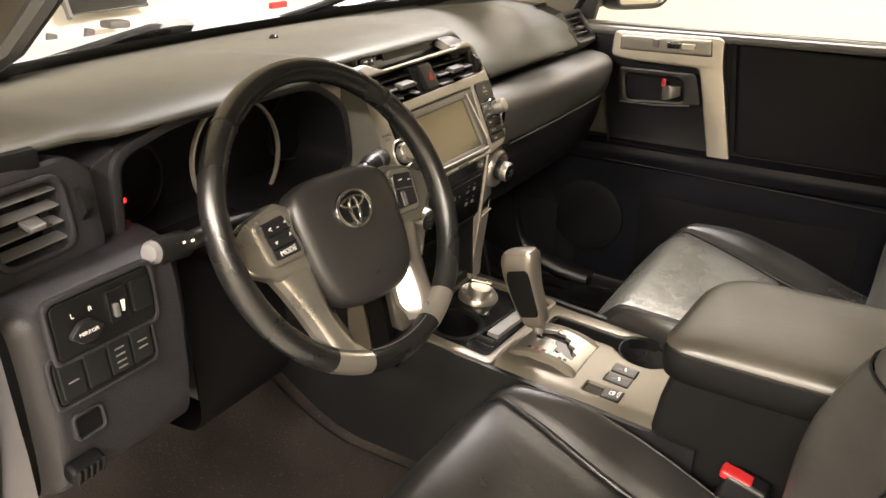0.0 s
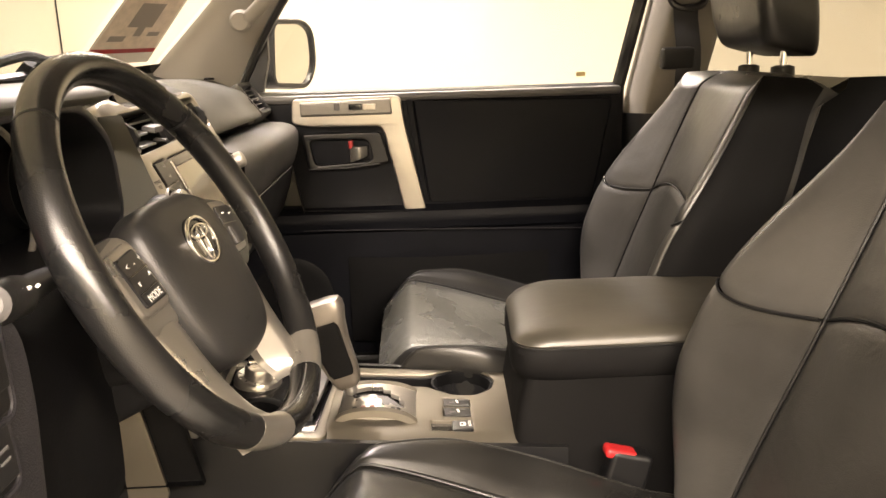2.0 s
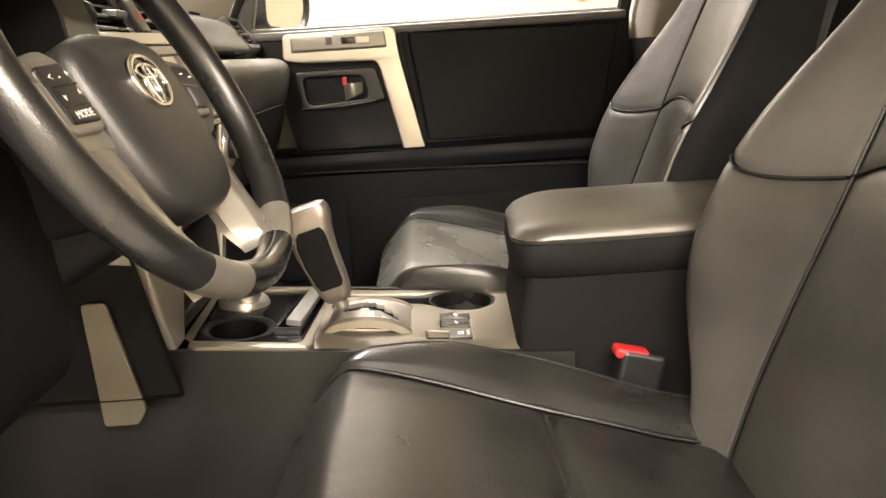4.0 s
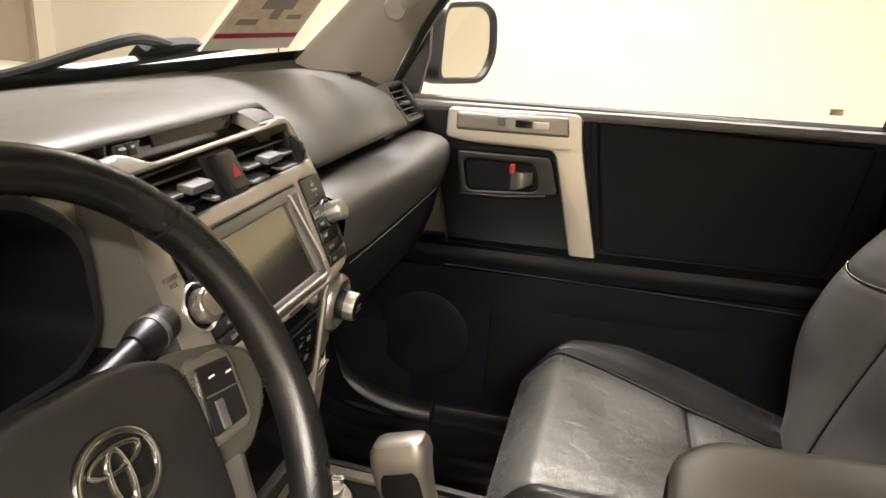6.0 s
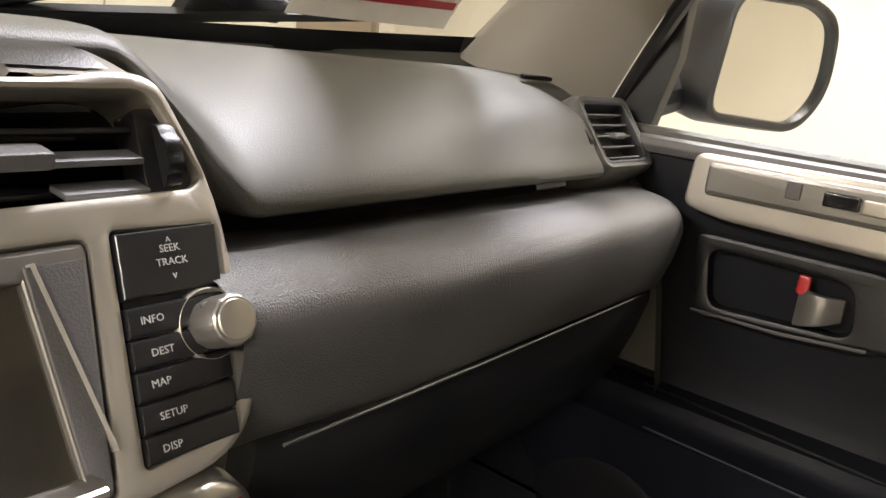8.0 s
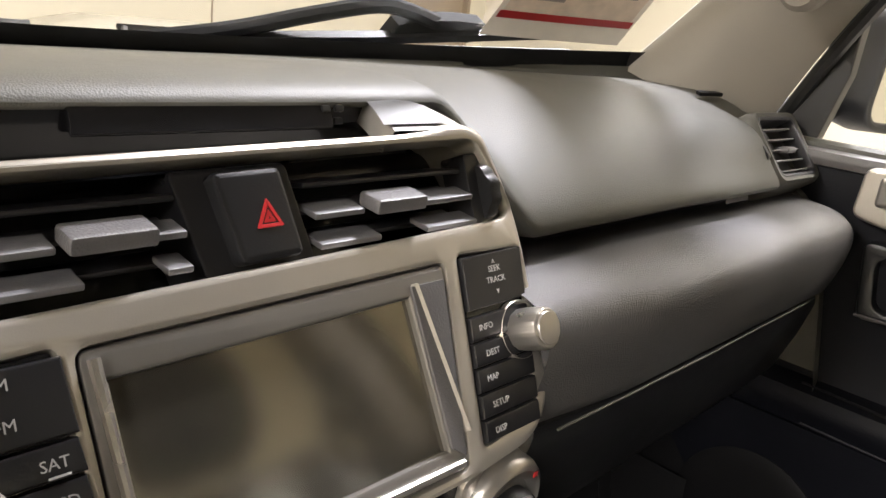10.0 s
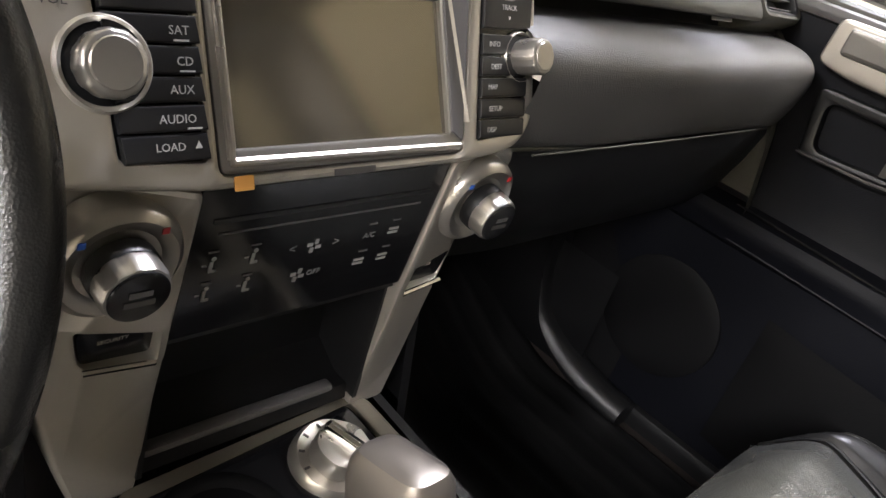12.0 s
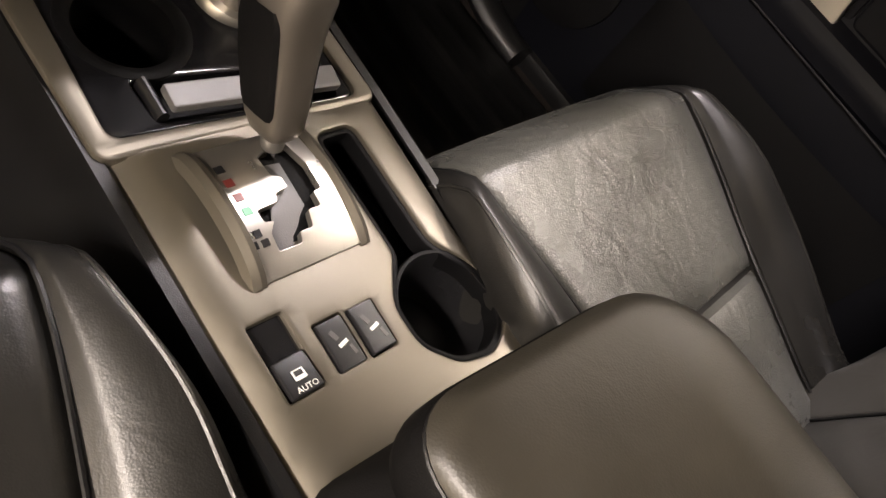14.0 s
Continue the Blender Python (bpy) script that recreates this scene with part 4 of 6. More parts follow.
part("dimmer", plate(rect(0.002, -0.014, 0.024, 0.021, 0.002), 0.006, mk @ T(0, 0, 0.006), edge=0.001), PIANO, sw1)
part("dimmer_wheel", bx(0.006, 0.014, 0.006, mk @ T(0.009, 0.0, 0.007), 0.002), GREYP, sw1)
part("dimmer_mark", plate([(0.015, -0.004), (0.0175, -0.004), (0.019, 0.007), (0.015, 0.007)], 0.002, mk @ T(0, 0, 0.0075), edge=0.0003), WHITE, sw1)
part("blank_cover", plate(rect(0.028, -0.012, 0.05, 0.02, 0.003), 0.006, mk @ T(0, 0, 0.006), edge=0.0015), DARK, sw1)
part("bank_frame", plate(rect(-0.0585, -0.0345, 0.0585, 0.0345, 0.012), 0.006, mk @ T(0, 0, 0.004), [rect(-0.0525, -0.0285, 0.0525, 0.0285, 0.008)], edge=0.0025), KNEE, sw1, "raised rounded lip")
mk2 = plane_matrix((-0.711, -0.0345, 1.120), (1, 0.0, 0), (0, 0.06, 1))
sw2 = part("switch_bank", plate(rect(-0.052, -0.022, 0.052, 0.024, 0.008), 0.006, mk2 @ T(0, 0, 0.003), edge=0.002), DARK, dash, "black switch bank")
part("bank_frame", plate(rect(-0.0575, -0.0275, 0.0575, 0.0295, 0.011), 0.006, mk2 @ T(0, 0, 0.0035), [rect(-0.0525, -0.0225, 0.0525, 0.0245, 0.008)], edge=0.0022), KNEE, sw2, "raised rounded lip")
for k in range(4):
    part("push_switch", plate(rect(-0.048 + 0.025 * k, -0.016, -0.026 + 0.025 * k, 0.018, 0.002), 0.006, mk2 @ T(0, 0, 0.006), edge=0.001), SATIN, sw2)
for k, rows in ((0, (0.0,)), (2, (0.009, 0.002, -0.005, -0.011)), (3, (0.005, -0.002))):
    for y in rows:
        part("switch_mark", bx(0.010, 0.0016, 0.0008, mk2 @ T(-0.037 + 0.025 * k, y, 0.0064), 0.0), SLAT, sw2, "small pale unreadable mark")

# door side of the dash end: a body panel and two rubber seals
side = thing("dash_end", (-0.8, 0.1, 0.6), "dark trim and rubber door seals at the open doorway's front edge", "trim", kind="structure")
part("panel", sheet(lambda u, v: (-0.80 + 0.012 * u, -0.035 + 0.3 * u + 0.09 * ease(0.3, 1.0, v) * (1 - u), 1.30 - 0.75 * v), 6, 16), KNEE, side)
for d, r in ((0.05, 0.011), (0.085, 0.008)):
    part("seal", tube(smooth_path([(-0.795 - 0.2 * d, -0.045 + d, 1.32), (-0.797 - 0.2 * d, -0.05 + d, 1.2), (-0.795 - 0.2 * d, -0.035 + d, 1.1), (-0.79 - 0.2 * d, 0.0 + d, 1.0), (-0.785 - 0.2 * d, 0.045 + d, 0.9), (-0.785 - 0.2 * d, 0.06 + d, 0.75), (-0.785 - 0.2 * d, 0.03 + d, 0.6)], 5), r, 10), RUBBER, side, "black rubber door seal")

# ---- instrument cluster ----
cl = thing("instrument_cluster", (-0.42, 0.12, 1.15), "dark instrument cluster with a silver ring, one red light lit", "instrument cluster")
hood_o = rounded([(-0.625, 1.165), (-0.60, 1.150), (-0.26, 1.150), (-0.222, 1.175), (-0.232, 1.262), (-0.30, 1.306), (-0.52, 1.306), (-0.615, 1.285)], 0.03, 5)
hood_i = grown(hood_o, -0.012)
mcl = plane_matrix((0, 0.045, 0), (1, 0, 0), (0, 0.0, 1))
part("bezel", plate(hood_o, 0.012, mcl, [hood_i], edge=0.003), KNEE, cl, "dark grey bezel")
part("tunnel", loft([[(x, 0.045, z) for x, z in hood_i], [(x * 0.99 - 0.004, 0.09, 1.225 + (z - 1.225) * 0.96) for x, z in hood_i], [(x * 0.97 - 0.012, 0.135, 1.22 + (z - 1.22) * 0.9) for x, z in hood_i]], True, False), DARK, cl)
part("face", plate([(x * 0.97 - 0.012, 1.22 + (z - 1.22) * 0.9) for x, z in hood_i], 0.004, mcl @ T(0, 0, -0.088), edge=0.0), DEEP, cl, "unlit black dial face")
ring_o = disc(-0.401, 1.2165, 0.0765, 0.079, 56)
part("dial_ring", plate(ring_o, 0.006, mcl @ T(0, 0, -0.045), [grown(ring_o, -0.0042)], edge=0.0018), SILVER, cl, "silver dial ring")
for x in (-0.545, -0.262):
    r_ = disc(x, 1.22, 0.05, 0.05, 40)
    part("dial_ring", plate(r_, 0.01, mcl @ T(0, 0, -0.078), [grown(r_, -0.003)], edge=0.001), DARK, cl)
part("warning_light", bx(0.006, 0.002, 0.006, T(-0.571, 0.10, 1.21), 0.002), LED, cl, "lit red warning light")
part("side_wing", plate(rounded([(-0.64, 1.165), (-0.612, 1.16), (-0.60, 1.29), (-0.635, 1.275)], 0.006), 0.05, mcl @ T(0, 0, -0.006), edge=0.003), KNEE, cl)
part("inner_wing", sheet(lambda u, v: (-0.224 + 0.022 * u - 0.004 * v + 0.022 * u * v, 0.062 + (-0.018 - 0.044 * v) * u, 1.283 - 0.155 * v), 8, 12), DASH, cl, "charcoal inner wing")

# ---- centre stack ----
st = thing("centre_stack", (0, 0.03, 0.85), "silver-framed centre stack with audio unit and climate controls", "control panel")
MU = plane_matrix((0, -0.005, 1.13), (1, 0, 0), (0, 0.403, 0.915))


def zu(z):
    return (z - 1.13) / 0.915


MLo = plane_matrix((0, -0.005, 1.10), (1, 0, 0), (0, -0.13, 1))


def zl(z):
    return (z - 1.10) * 1.02


outer = [(-0.200, zu(1.27)), (-0.191, zu(1.298)), (-0.15, zu(1.302)), (-0.122, zu(1.287)), (0.10, zu(1.291)), (0.135, zu(1.297)), (0.158, zu(1.294)), (0.182, zu(1.235)), (0.180, zu(1.135)), (0.155, zu(1.115)), (0.098, zu(1.110)), (-0.098, zu(1.110)), (-0.182, zu(1.118)), (-0.19, zu(1.20))]
vent_hole = rounded([(-0.172, zu(1.277)), (-0.166, zu(1.233)), (0.166, zu(1.240)), (0.172, zu(1.245)), (0.152, zu(1.286)), (-0.165, zu(1.281))], 0.008, 4)
radio_l = rounded([(-0.149, zu(1.219)), (-0.101, zu(1.221)), (-0.097, zu(1.124)), (-0.142, zu(1.127))], 0.003, 3)
scr_h = rounded([(-0.094, zu(1.219)), (0.108, zu(1.222)), (0.098, zu(1.116)), (-0.090, zu(1.116))], 0.006, 3)
radio_r = rounded([(0.119, zu(1.224)), (0.174, zu(1.222)), (0.163, zu(1.128)), (0.113, zu(1.123))], 0.003, 3)


def crown(co):
    """The frame's outer edges turn back into the dash."""
    d = max(0, abs(co.x) - 0.162) / 0.04
    e = max(0, co.y - zu(1.284)) / 0.02
    return Vector((co.x, co.y, co.z - 0.012 * min(d, 1.2) ** 2 - 0.008 * min(e, 1.2) ** 2))


part("frame_panel", plate(rounded(outer, [0.012, 0.012, 0.01, 0.01, 0.01, 0.012, 0.02, 0.03, 0.02, 0.015, 0.004, 0.004, 0.02, 0.03], 4), 0.06, MU, [vent_hole, radio_l, scr_h, radio_r], edge=0.0032, bend=crown, hole_depth=0.02, fill=0.011), FRAME, st, "satin silver frame")
# display recess over the vents
top = part("clock_recess", bx(0.24, 0.06, 0.03, T(-0.005, 0.135, 1.290), 0.004), PIANO, st, "gloss black clock display recess")
part("clock_display", bx(0.14, 0.004, 0.017, T(0.0, 0.101, 1.296, -22), 0.001), PIANO, top)
for x, s in ((-0.121, "MODE"), (-0.1055, "SET")):
    part("clock_button", bx(0.013, 0.006, 0.012, T(x, 0.097, 1.293, -20), 0.002), SATIN, top)
    words(s, 0.0036, plane_matrix((x, 0.0932, 1.2955), (1, 0, 0), (0, 0.36, 0.93)), WHITE, top)
for k in range(2):
    for j in range(2):
        part("indicator", bx(0.006, 0.003, 0.004, T(0.066 + 0.009 * j, 0.1, 1.292 + 0.007 * k, -20), 0.001), SATIN, top)
# Shaded silver keeps this upward face from going white.
part("recess_end", sheet(lambda u, v: (0.082 + 0.014 * v + (0.066 - 0.03 * v) * u, 0.068 + 0.048 * v, 1.2915 + 0.012 * v + 0.002 * math.sin(math.pi * v) - 0.012 * (1 - ease(0.0, 0.12, u))), 16, 8), SILVERD, top, "satin silver recess end with shade in its colour")
part("recess_lens", sheet(lambda u, v: (0.085 + 0.013 * v + (0.052 - 0.026 * v) * u, 0.072 + 0.038 * v * (1 - 0.4 * u), 1.2945 + 0.0095 * v + 0.002 * math.sin(math.pi * v)), 10, 6), DARK, top, "leaf-shaped dark lens")
# vents
well = part("vent_well", plate(grown(vent_hole, 0.003), 0.003, MU @ T(0, 0, -0.05), edge=0.0), PIANO, st, "black vent interior")
for x0, x1, tabx in ((-0.14, -0.038, -0.072), (0.03, 0.146, 0.082)):
    for z, on in ((1.273, 0), (1.258, 1), (1.244, 1)):
        v = zu(z)
        if z > 1.265:
            part("slat", bx(x1 - x0, 0.003, 0.03, MU @ T((x0 + x1) / 2, v, -0.026, 12), 0.001), SATIN, well)
            continue
        gap = (tabx - 0.02, tabx + 0.02) if z > 1.25 else (tabx - 0.012, tabx + 0.022)
        for a, b in ((x0, gap[0]), (gap[1], x1)):
            part("slat", bx(b - a, 0.0035, 0.016, MU @ T((a + b) / 2, v, -0.012, 30), 0.001), SLAT, well)
        part("slat", bx(x1 - x0, 0.003, 0.014, MU @ T((x0 + x1) / 2, v + 0.004, -0.028, 30), 0.001), SATIN, well)
    part("tab", bx(0.036, 0.0085, 0.018, MU @ T(tabx, zu(1.258), -0.004, 30), 0.0022), GREYP, well, "grey sliding tab")
for x, s in ((-0.153, 1), (0.158, -1)):
    part("wheel_plate", plate(rect(x - 0.013, zu(1.236), x + 0.011, zu(1.279), 0.003), 0.02, MU @ T(0, 0, -0.006), edge=0.001), SATIN, well)
    part("thumb_wheel", turned([(0.004, -0.0045), (0.0195, -0.0045), (0.0205, 0), (0.0195, 0.0045), (0.004, 0.0045)], MU @ T(x, zu(1.257), -0.015, 0, 90), 44, 22, 0.06), DARK, well, "ribbed black thumb wheel")
hz_ = part("hazard_surround", plate(rounded([(-0.040, zu(1.281)), (-0.030, zu(1.234)), (0.030, zu(1.236)), (0.022, zu(1.282))], 0.004), 0.04, MU @ T(0, 0, -0.011), edge=0.002), SATIN, st, "black hazard switch surround")
part("hazard_switch", plate(rounded([(-0.024, zu(1.278)), (-0.016, zu(1.238)), (0.018, zu(1.239)), (0.012, zu(1.279))], 0.004), 0.014, MU @ T(0, 0, -0.001), edge=0.003), SATIN, hz_)
tri_o = rounded([(-0.0065, zu(1.2525)), (0.0085, zu(1.2525)), (0.001, zu(1.2655))], 0.001, 2)
part("triangle", plate(tri_o, 0.0012, MU @ T(0, 0, -0.0004), [grown(tri_o, -0.0018)], edge=0.0002), RED, hz_, "red warning triangle outline")
tri_i = [(x * 0.45 + 0.0005, zu(1.2565) + (y - zu(1.2565)) * 0.45) for x, y in tri_o]
part("triangle", plate(tri_i, 0.0012, MU @ T(0, 0, -0.0004), [grown(tri_i, -0.0014)], edge=0.0002), RED, hz_)
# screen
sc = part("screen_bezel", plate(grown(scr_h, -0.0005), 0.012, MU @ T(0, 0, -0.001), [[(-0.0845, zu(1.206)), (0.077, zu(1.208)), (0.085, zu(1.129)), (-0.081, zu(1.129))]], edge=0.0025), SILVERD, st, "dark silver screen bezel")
part("screen", plate([(-0.0865, zu(1.208)), (0.079, zu(1.21)), (0.087, zu(1.127)), (-0.083, zu(1.127))], 0.003, MU @ T(0, 0, -0.005), edge=0.0004), SCREEN, sc, "unlit matt display")
part("side_fin", loft([[MU @ Vector((0.082 + 0.019 * k / 8 + a, zu(1.215) - (0.075 + 0.012) * k / 8, b)) for a, b in ((-0.0025, -0.002), (0.0, 0.003), (0.0025, -0.002))] for k in range(9)]), SILVER, sc, "satin silver fin")
part("side_cheek", plate([(0.0785, zu(1.214)), (0.104, zu(1.214)), (0.0965, zu(1.124)), (0.0865, zu(1.130))], 0.004, MU @ T(0, 0, 0.0008), edge=0.001), GREYP, sc)
part("edge_lip", tube([MU @ Vector((-0.088, zu(1.215), 0.0005)), MU @ Vector((-0.083, zu(1.123), 0.0005)), MU @ Vector((0.093, zu(1.121), 0.0005))], 0.0028, 8), BRUSH, sc, "bright metal lip")
# Brighter metal on this side only, as light falls on the left bevel.
part("left_bevel", plate([(-0.089, zu(1.2135)), (-0.0845, zu(1.205)), (-0.0808, zu(1.130)), (-0.0855, zu(1.124))][::-1], 0.003, MU @ T(0, 0, 0.0012), edge=0.0005), BRUSH, sc, "bevelled edge, brighter metal for the light on it")
part("maker_mark", bx(0.032, 0.0042, 0.0006, MU @ T(0.0, zu(1.1125), 0.0005), 0.0), INK, sc, "dark maker mark as a plain bar")
part("sticker", plate(rect(-0.083, zu(1.1085), -0.071, zu(1.116), 0.001), 0.0006, MU @ T(0, 0, 0.0006), edge=0.0001), ORANGE, sc, "small amber sticker")
# buttons beside the screen
NAMES_L = [("AM", 1.213, 0.0064, -0.123), ("FM", 1.1995, 0.0064, -0.122), ("SAT", 1.1835, 0.0062, -0.1085), ("CD", 1.170, 0.0062, -0.1065), ("AUX", 1.1575, 0.0062, -0.109), ("AUDIO", 1.1445, 0.0062, -0.1125), ("LOAD", 1.132, 0.0058, -0.1175)]
bl = part("button_bank", plate(grown(radio_l, -0.0005), 0.012, MU @ T(0, 0, -0.002), edge=0.001), PIANO, st, "black button bank")
for z0, z1 in ((1.1915, 1.2185), (1.178, 1.1903), (1.1645, 1.177), (1.152, 1.1635), (1.139, 1.151), (1.1255, 1.138)):
    part("button", plate([(-0.1475 + 0.0075 * (1.219 - z0) / 0.1, zu(z0)), (-0.0985 + 0.003 * (1.219 - z0) / 0.1, zu(z0)), (-0.0995 + 0.003 * (1.219 - z1) / 0.1, zu(z1)), (-0.1480 + 0.0075 * (1.219 - z1) / 0.1, zu(z1))], 0.006, MU @ T(0, 0, 0.0018), edge=0.0016), SATIN, bl)
for s, z, h, x in NAMES_L:
    words(s, h, MU @ T(x, zu(z), 0.0021), PRINT, bl)
for x, z in ((-0.1075, 1.1792), (-0.1055, 1.1658), (-0.104, 1.1403)):
    part("button_mark", bx(0.008, 0.0009, 0.0004, MU @ T(x, zu(z), 0.002), 0.0), PRINT, bl)
NAMES_R = [("SEEK", 1.2135, 0.0052, 0.145), ("TRACK", 1.2075, 0.0052, 0.145), ("INFO", 1.1842, 0.0052, 0.129), ("DEST", 1.170, 0.0052, 0.131), ("MAP", 1.157, 0.0052, 0.127), ("SETUP", 1.143, 0.0052, 0.130), ("DISP", 1.1295, 0.0052, 0.126)]
br = part("button_bank", plate(grown(radio_r, -0.0005), 0.012, MU @ T(0, 0, -0.002), edge=0.001), PIANO, st, "black button bank")
for z0, z1 in ((1.194, 1.2225), (1.1775, 1.1905), (1.164, 1.1765), (1.1505, 1.163), (1.137, 1.1495), (1.1245, 1.136)):
    part("button", plate([(0.1135 + 0.006 * (z0 - 1.125) / 0.1, zu(z0)), (0.1625 + 0.011 * (z0 - 1.125) / 0.1, zu(z0)), (0.1620 + 0.011 * (z1 - 1.125) / 0.1, zu(z1)), (0.1135 + 0.006 * (z1 - 1.125) / 0.1, zu(z1))], 0.006, MU @ T(0, 0, 0.0018), edge=0.0016), SATIN, br)
for s, z, h, x in NAMES_R:
    words(s, h, MU @ T(x, zu(z), 0.0021), PRINT, br)
for c, z in (("^", 1.2165), ("v", 1.2015)):
    words(c, 0.006, MU @ T(0.145, zu(z), 0.0021), PRINT, br)
part("button_mark", plate([(-0.1045, zu(1.131)), (-0.1005, zu(1.131)), (-0.1025, zu(1.1345))], 0.0004, MU @ T(0, 0, 0.0022), edge=0.0001), PRINT, bl)
words("POWER", 0.0066, MU @ T(-0.1655, zu(1.1995), 0.0004), INK, st, "dark printed words", 0.95)
words("VOL", 0.0066, MU @ T(-0.165, zu(1.1935), 0.0004), INK, st)


def knob(m, r, depth, parent, cap, ring=True, label=""):
    if ring:
        part("knob_ring", turned([(r * 1.42, -0.004), (r * 1.42, 0.0015), (r * 1.34, 0.003), (r * 1.2, 0.001), (r * 1.16, -0.004)], m, 48, caps="none"), FRAME, parent, "silver dished ring")
        part("gap_ring", turned([(r * 1.2, 0.0), (r * 0.9, 0.0005)], m, 40, caps="none"), DEEP, parent, "black gap ring")
    w = 0.78 if ring else 0.89
    k = part("knob", turned([(r * 0.9, -0.004), (r * 0.95, 0.001), (r, depth * 0.35), (r, depth * 0.86), (r * 0.94, depth), (r * 0.86, depth + 0.0008), (0.0005, depth + 0.001)], m, 120, 24, 0.022), BRUSH, parent, label or "satin silver rotary knob")
    part("cap", turned([(r * w, depth - 0.002), (r * (w - 0.01), depth + 0.0014), (r * (w - 0.05), depth + 0.002), (0.0005, depth + 0.0024)], m, 40), cap, k)
    if not ring:
        part("grip_collar", turned([(r * 1.035, depth * 0.05), (r * 1.05, depth * 0.12), (r * 1.05, depth * 0.42), (r * 1.02, depth * 0.48)], m, 40, caps="none"), DARK, k, "black grip collar")
    return k


knob(MU @ T(-0.1455, zu(1.1685), 0.0), 0.0160, 0.0135, st, BRUSH)
knob(MU @ T(0.1595, zu(1.1765), -0.001), 0.0132, 0.023, st, BRUSH)

# lower stack: silver arms, climate panel and tray
for s in (-1, 1):
    arm = [(s * 0.096, zl(1.108)), (s * 0.180, zl(1.112)), (s * 0.176, zl(1.0)), (s * 0.150, zl(0.88)), (s * 0.138, zl(0.846)), (s * 0.096, zl(0.846)), (s * 0.098, zl(0.95))]
    arm = arm if s > 0 else arm[::-1]
    hole = rounded([(s * 0.103, zl(1.006)), (s * 0.150, zl(1.011)), (s * 0.146, zl(0.985)), (s * 0.103, zl(0.982))], 0.004)
    part("side_arm", plate(rounded(arm, 0.008, 4), 0.05, MLo @ T(0, 0, 0.004), [hole], edge=0.004, bend=lambda co: Vector((co.x, co.y, co.z - 0.03 * max(0, abs(co.x) - 0.135) / 0.045))), SILVER, st, "satin silver side arm")
    part("blank_plate", plate(grown(hole, -0.0005), 0.004, MLo @ T(0, 0, -0.006), edge=0.0), PIANO, st, "gloss black blank plate")
    part("plate_lip", tube([MLo @ Vector((s * 0.103, zl(0.981), 0.003)), MLo @ Vector((s * 0.146, zl(0.984), 0.0))], 0.002, 6), CHROME, st)
    words("SECURITY" if s < 0 else "PASSENGER", 0.0042, MLo @ T(s * 0.122 - (0.006 if s < 0 else 0.0), zl(1.0), -0.0056), FAINT, st)
    part("dial_plate", turned([(0.0365, -0.012), (0.0365, 0.002), (0.035, 0.006), (0.031, 0.009), (0.026, 0.0075), (0.023, 0.005), (0.001, 0.005)], MLo @ T(s * 0.139, zl(1.069), 0.001), 56), BRUSH, st, "silver dished dial plate")
    k = knob(MLo @ T(s * 0.139, zl(1.069), 0.006), 0.0185, 0.024, st, PIANO, False, "silver temperature knob with a black face")
    part("cap_mark", bx(0.012, 0.0035, 0.0005, MLo @ T(s * 0.139, zl(1.072), 0.0328), 0.0), GREYP, k)
    part("cap_mark", bx(0.016, 0.0035, 0.0005, MLo @ T(s * 0.139, zl(1.066), 0.0328), 0.0), INK, k)
    part("cool_mark", bx(0.004, 0.004, 0.0006, MLo @ T(s * 0.139 - 0.022, zl(1.089), 0.0102), 0.0), BLUE, st, "small blue mark")
    part("heat_mark", bx(0.004, 0.004, 0.0006, MLo @ T(s * 0.139 + 0.02, zl(1.091), 0.0102), 0.0), RED, st, "small red mark")
clim = part("climate_panel", plate(rect(-0.096, zl(0.993), 0.096, zl(1.106), 0.002), 0.02, MLo @ T(0, 0, 0.0), edge=0.001), PIANO, st, "gloss black climate panel")
part("disc_slot", bx(0.17, 0.003, 0.001, MLo @ T(0, zl(1.083), 0.0004), 0.0), SATIN, clim)
part("panel_line", bx(0.16, 0.0012, 0.0006, MLo @ T(0.0, zl(1.0735), 0.0004), 0.0), GREYP, clim)


def icon(cx, z, shapes):
    for kind_, a, b, c, d in shapes:
        if kind_ == "b":
            part("symbol", bx(c, d, 0.0005, MLo @ T(cx + a, zl(z) + b, 0.0006), 0.0), SYMBOL, clim, "pale printed symbol")
        else:
            part("symbol", turned([(c, 0), (c, 0.0004), (0.0003, 0.0005)], MLo @ T(cx + a, zl(z) + b, 0.0004), 14), SYMBOL, clim)


SEAT_ICON = [("o", 0.001, 0.0055, 0.0016, 0), ("b", 0.0, 0.0, 0.0024, 0.007), ("b", 0.0015, -0.004, 0.005, 0.002), ("b", -0.0045, 0.001, 0.003, 0.001)]
for cx, z in ((-0.080, 1.050), (-0.052, 1.051), (-0.080, 1.027), (-0.052, 1.028)):
    icon(cx, z, SEAT_ICON)
FAN = [("b", 0.0013, 0.0034, 0.0028, 0.0042), ("b", -0.0013, -0.0034, 0.0028, 0.0042), ("b", 0.0034, -0.0013, 0.0042, 0.0028), ("b", -0.0034, 0.0013, 0.0042, 0.0028)]
icon(-0.006, 1.051, FAN)
icon(-0.012, 1.027, FAN)
words("OFF", 0.0065, MLo @ T(0.001, zl(1.027), 0.0006), SYMBOL, clim)
words("<", 0.010, MLo @ T(-0.023, zl(1.051), 0.0006), SYMBOL, clim)
words(">", 0.010, MLo @ T(0.012, zl(1.051), 0.0006), SYMBOL, clim)
words("A/C", 0.0065, MLo @ T(0.041, zl(1.051), 0.0006), SYMBOL, clim)
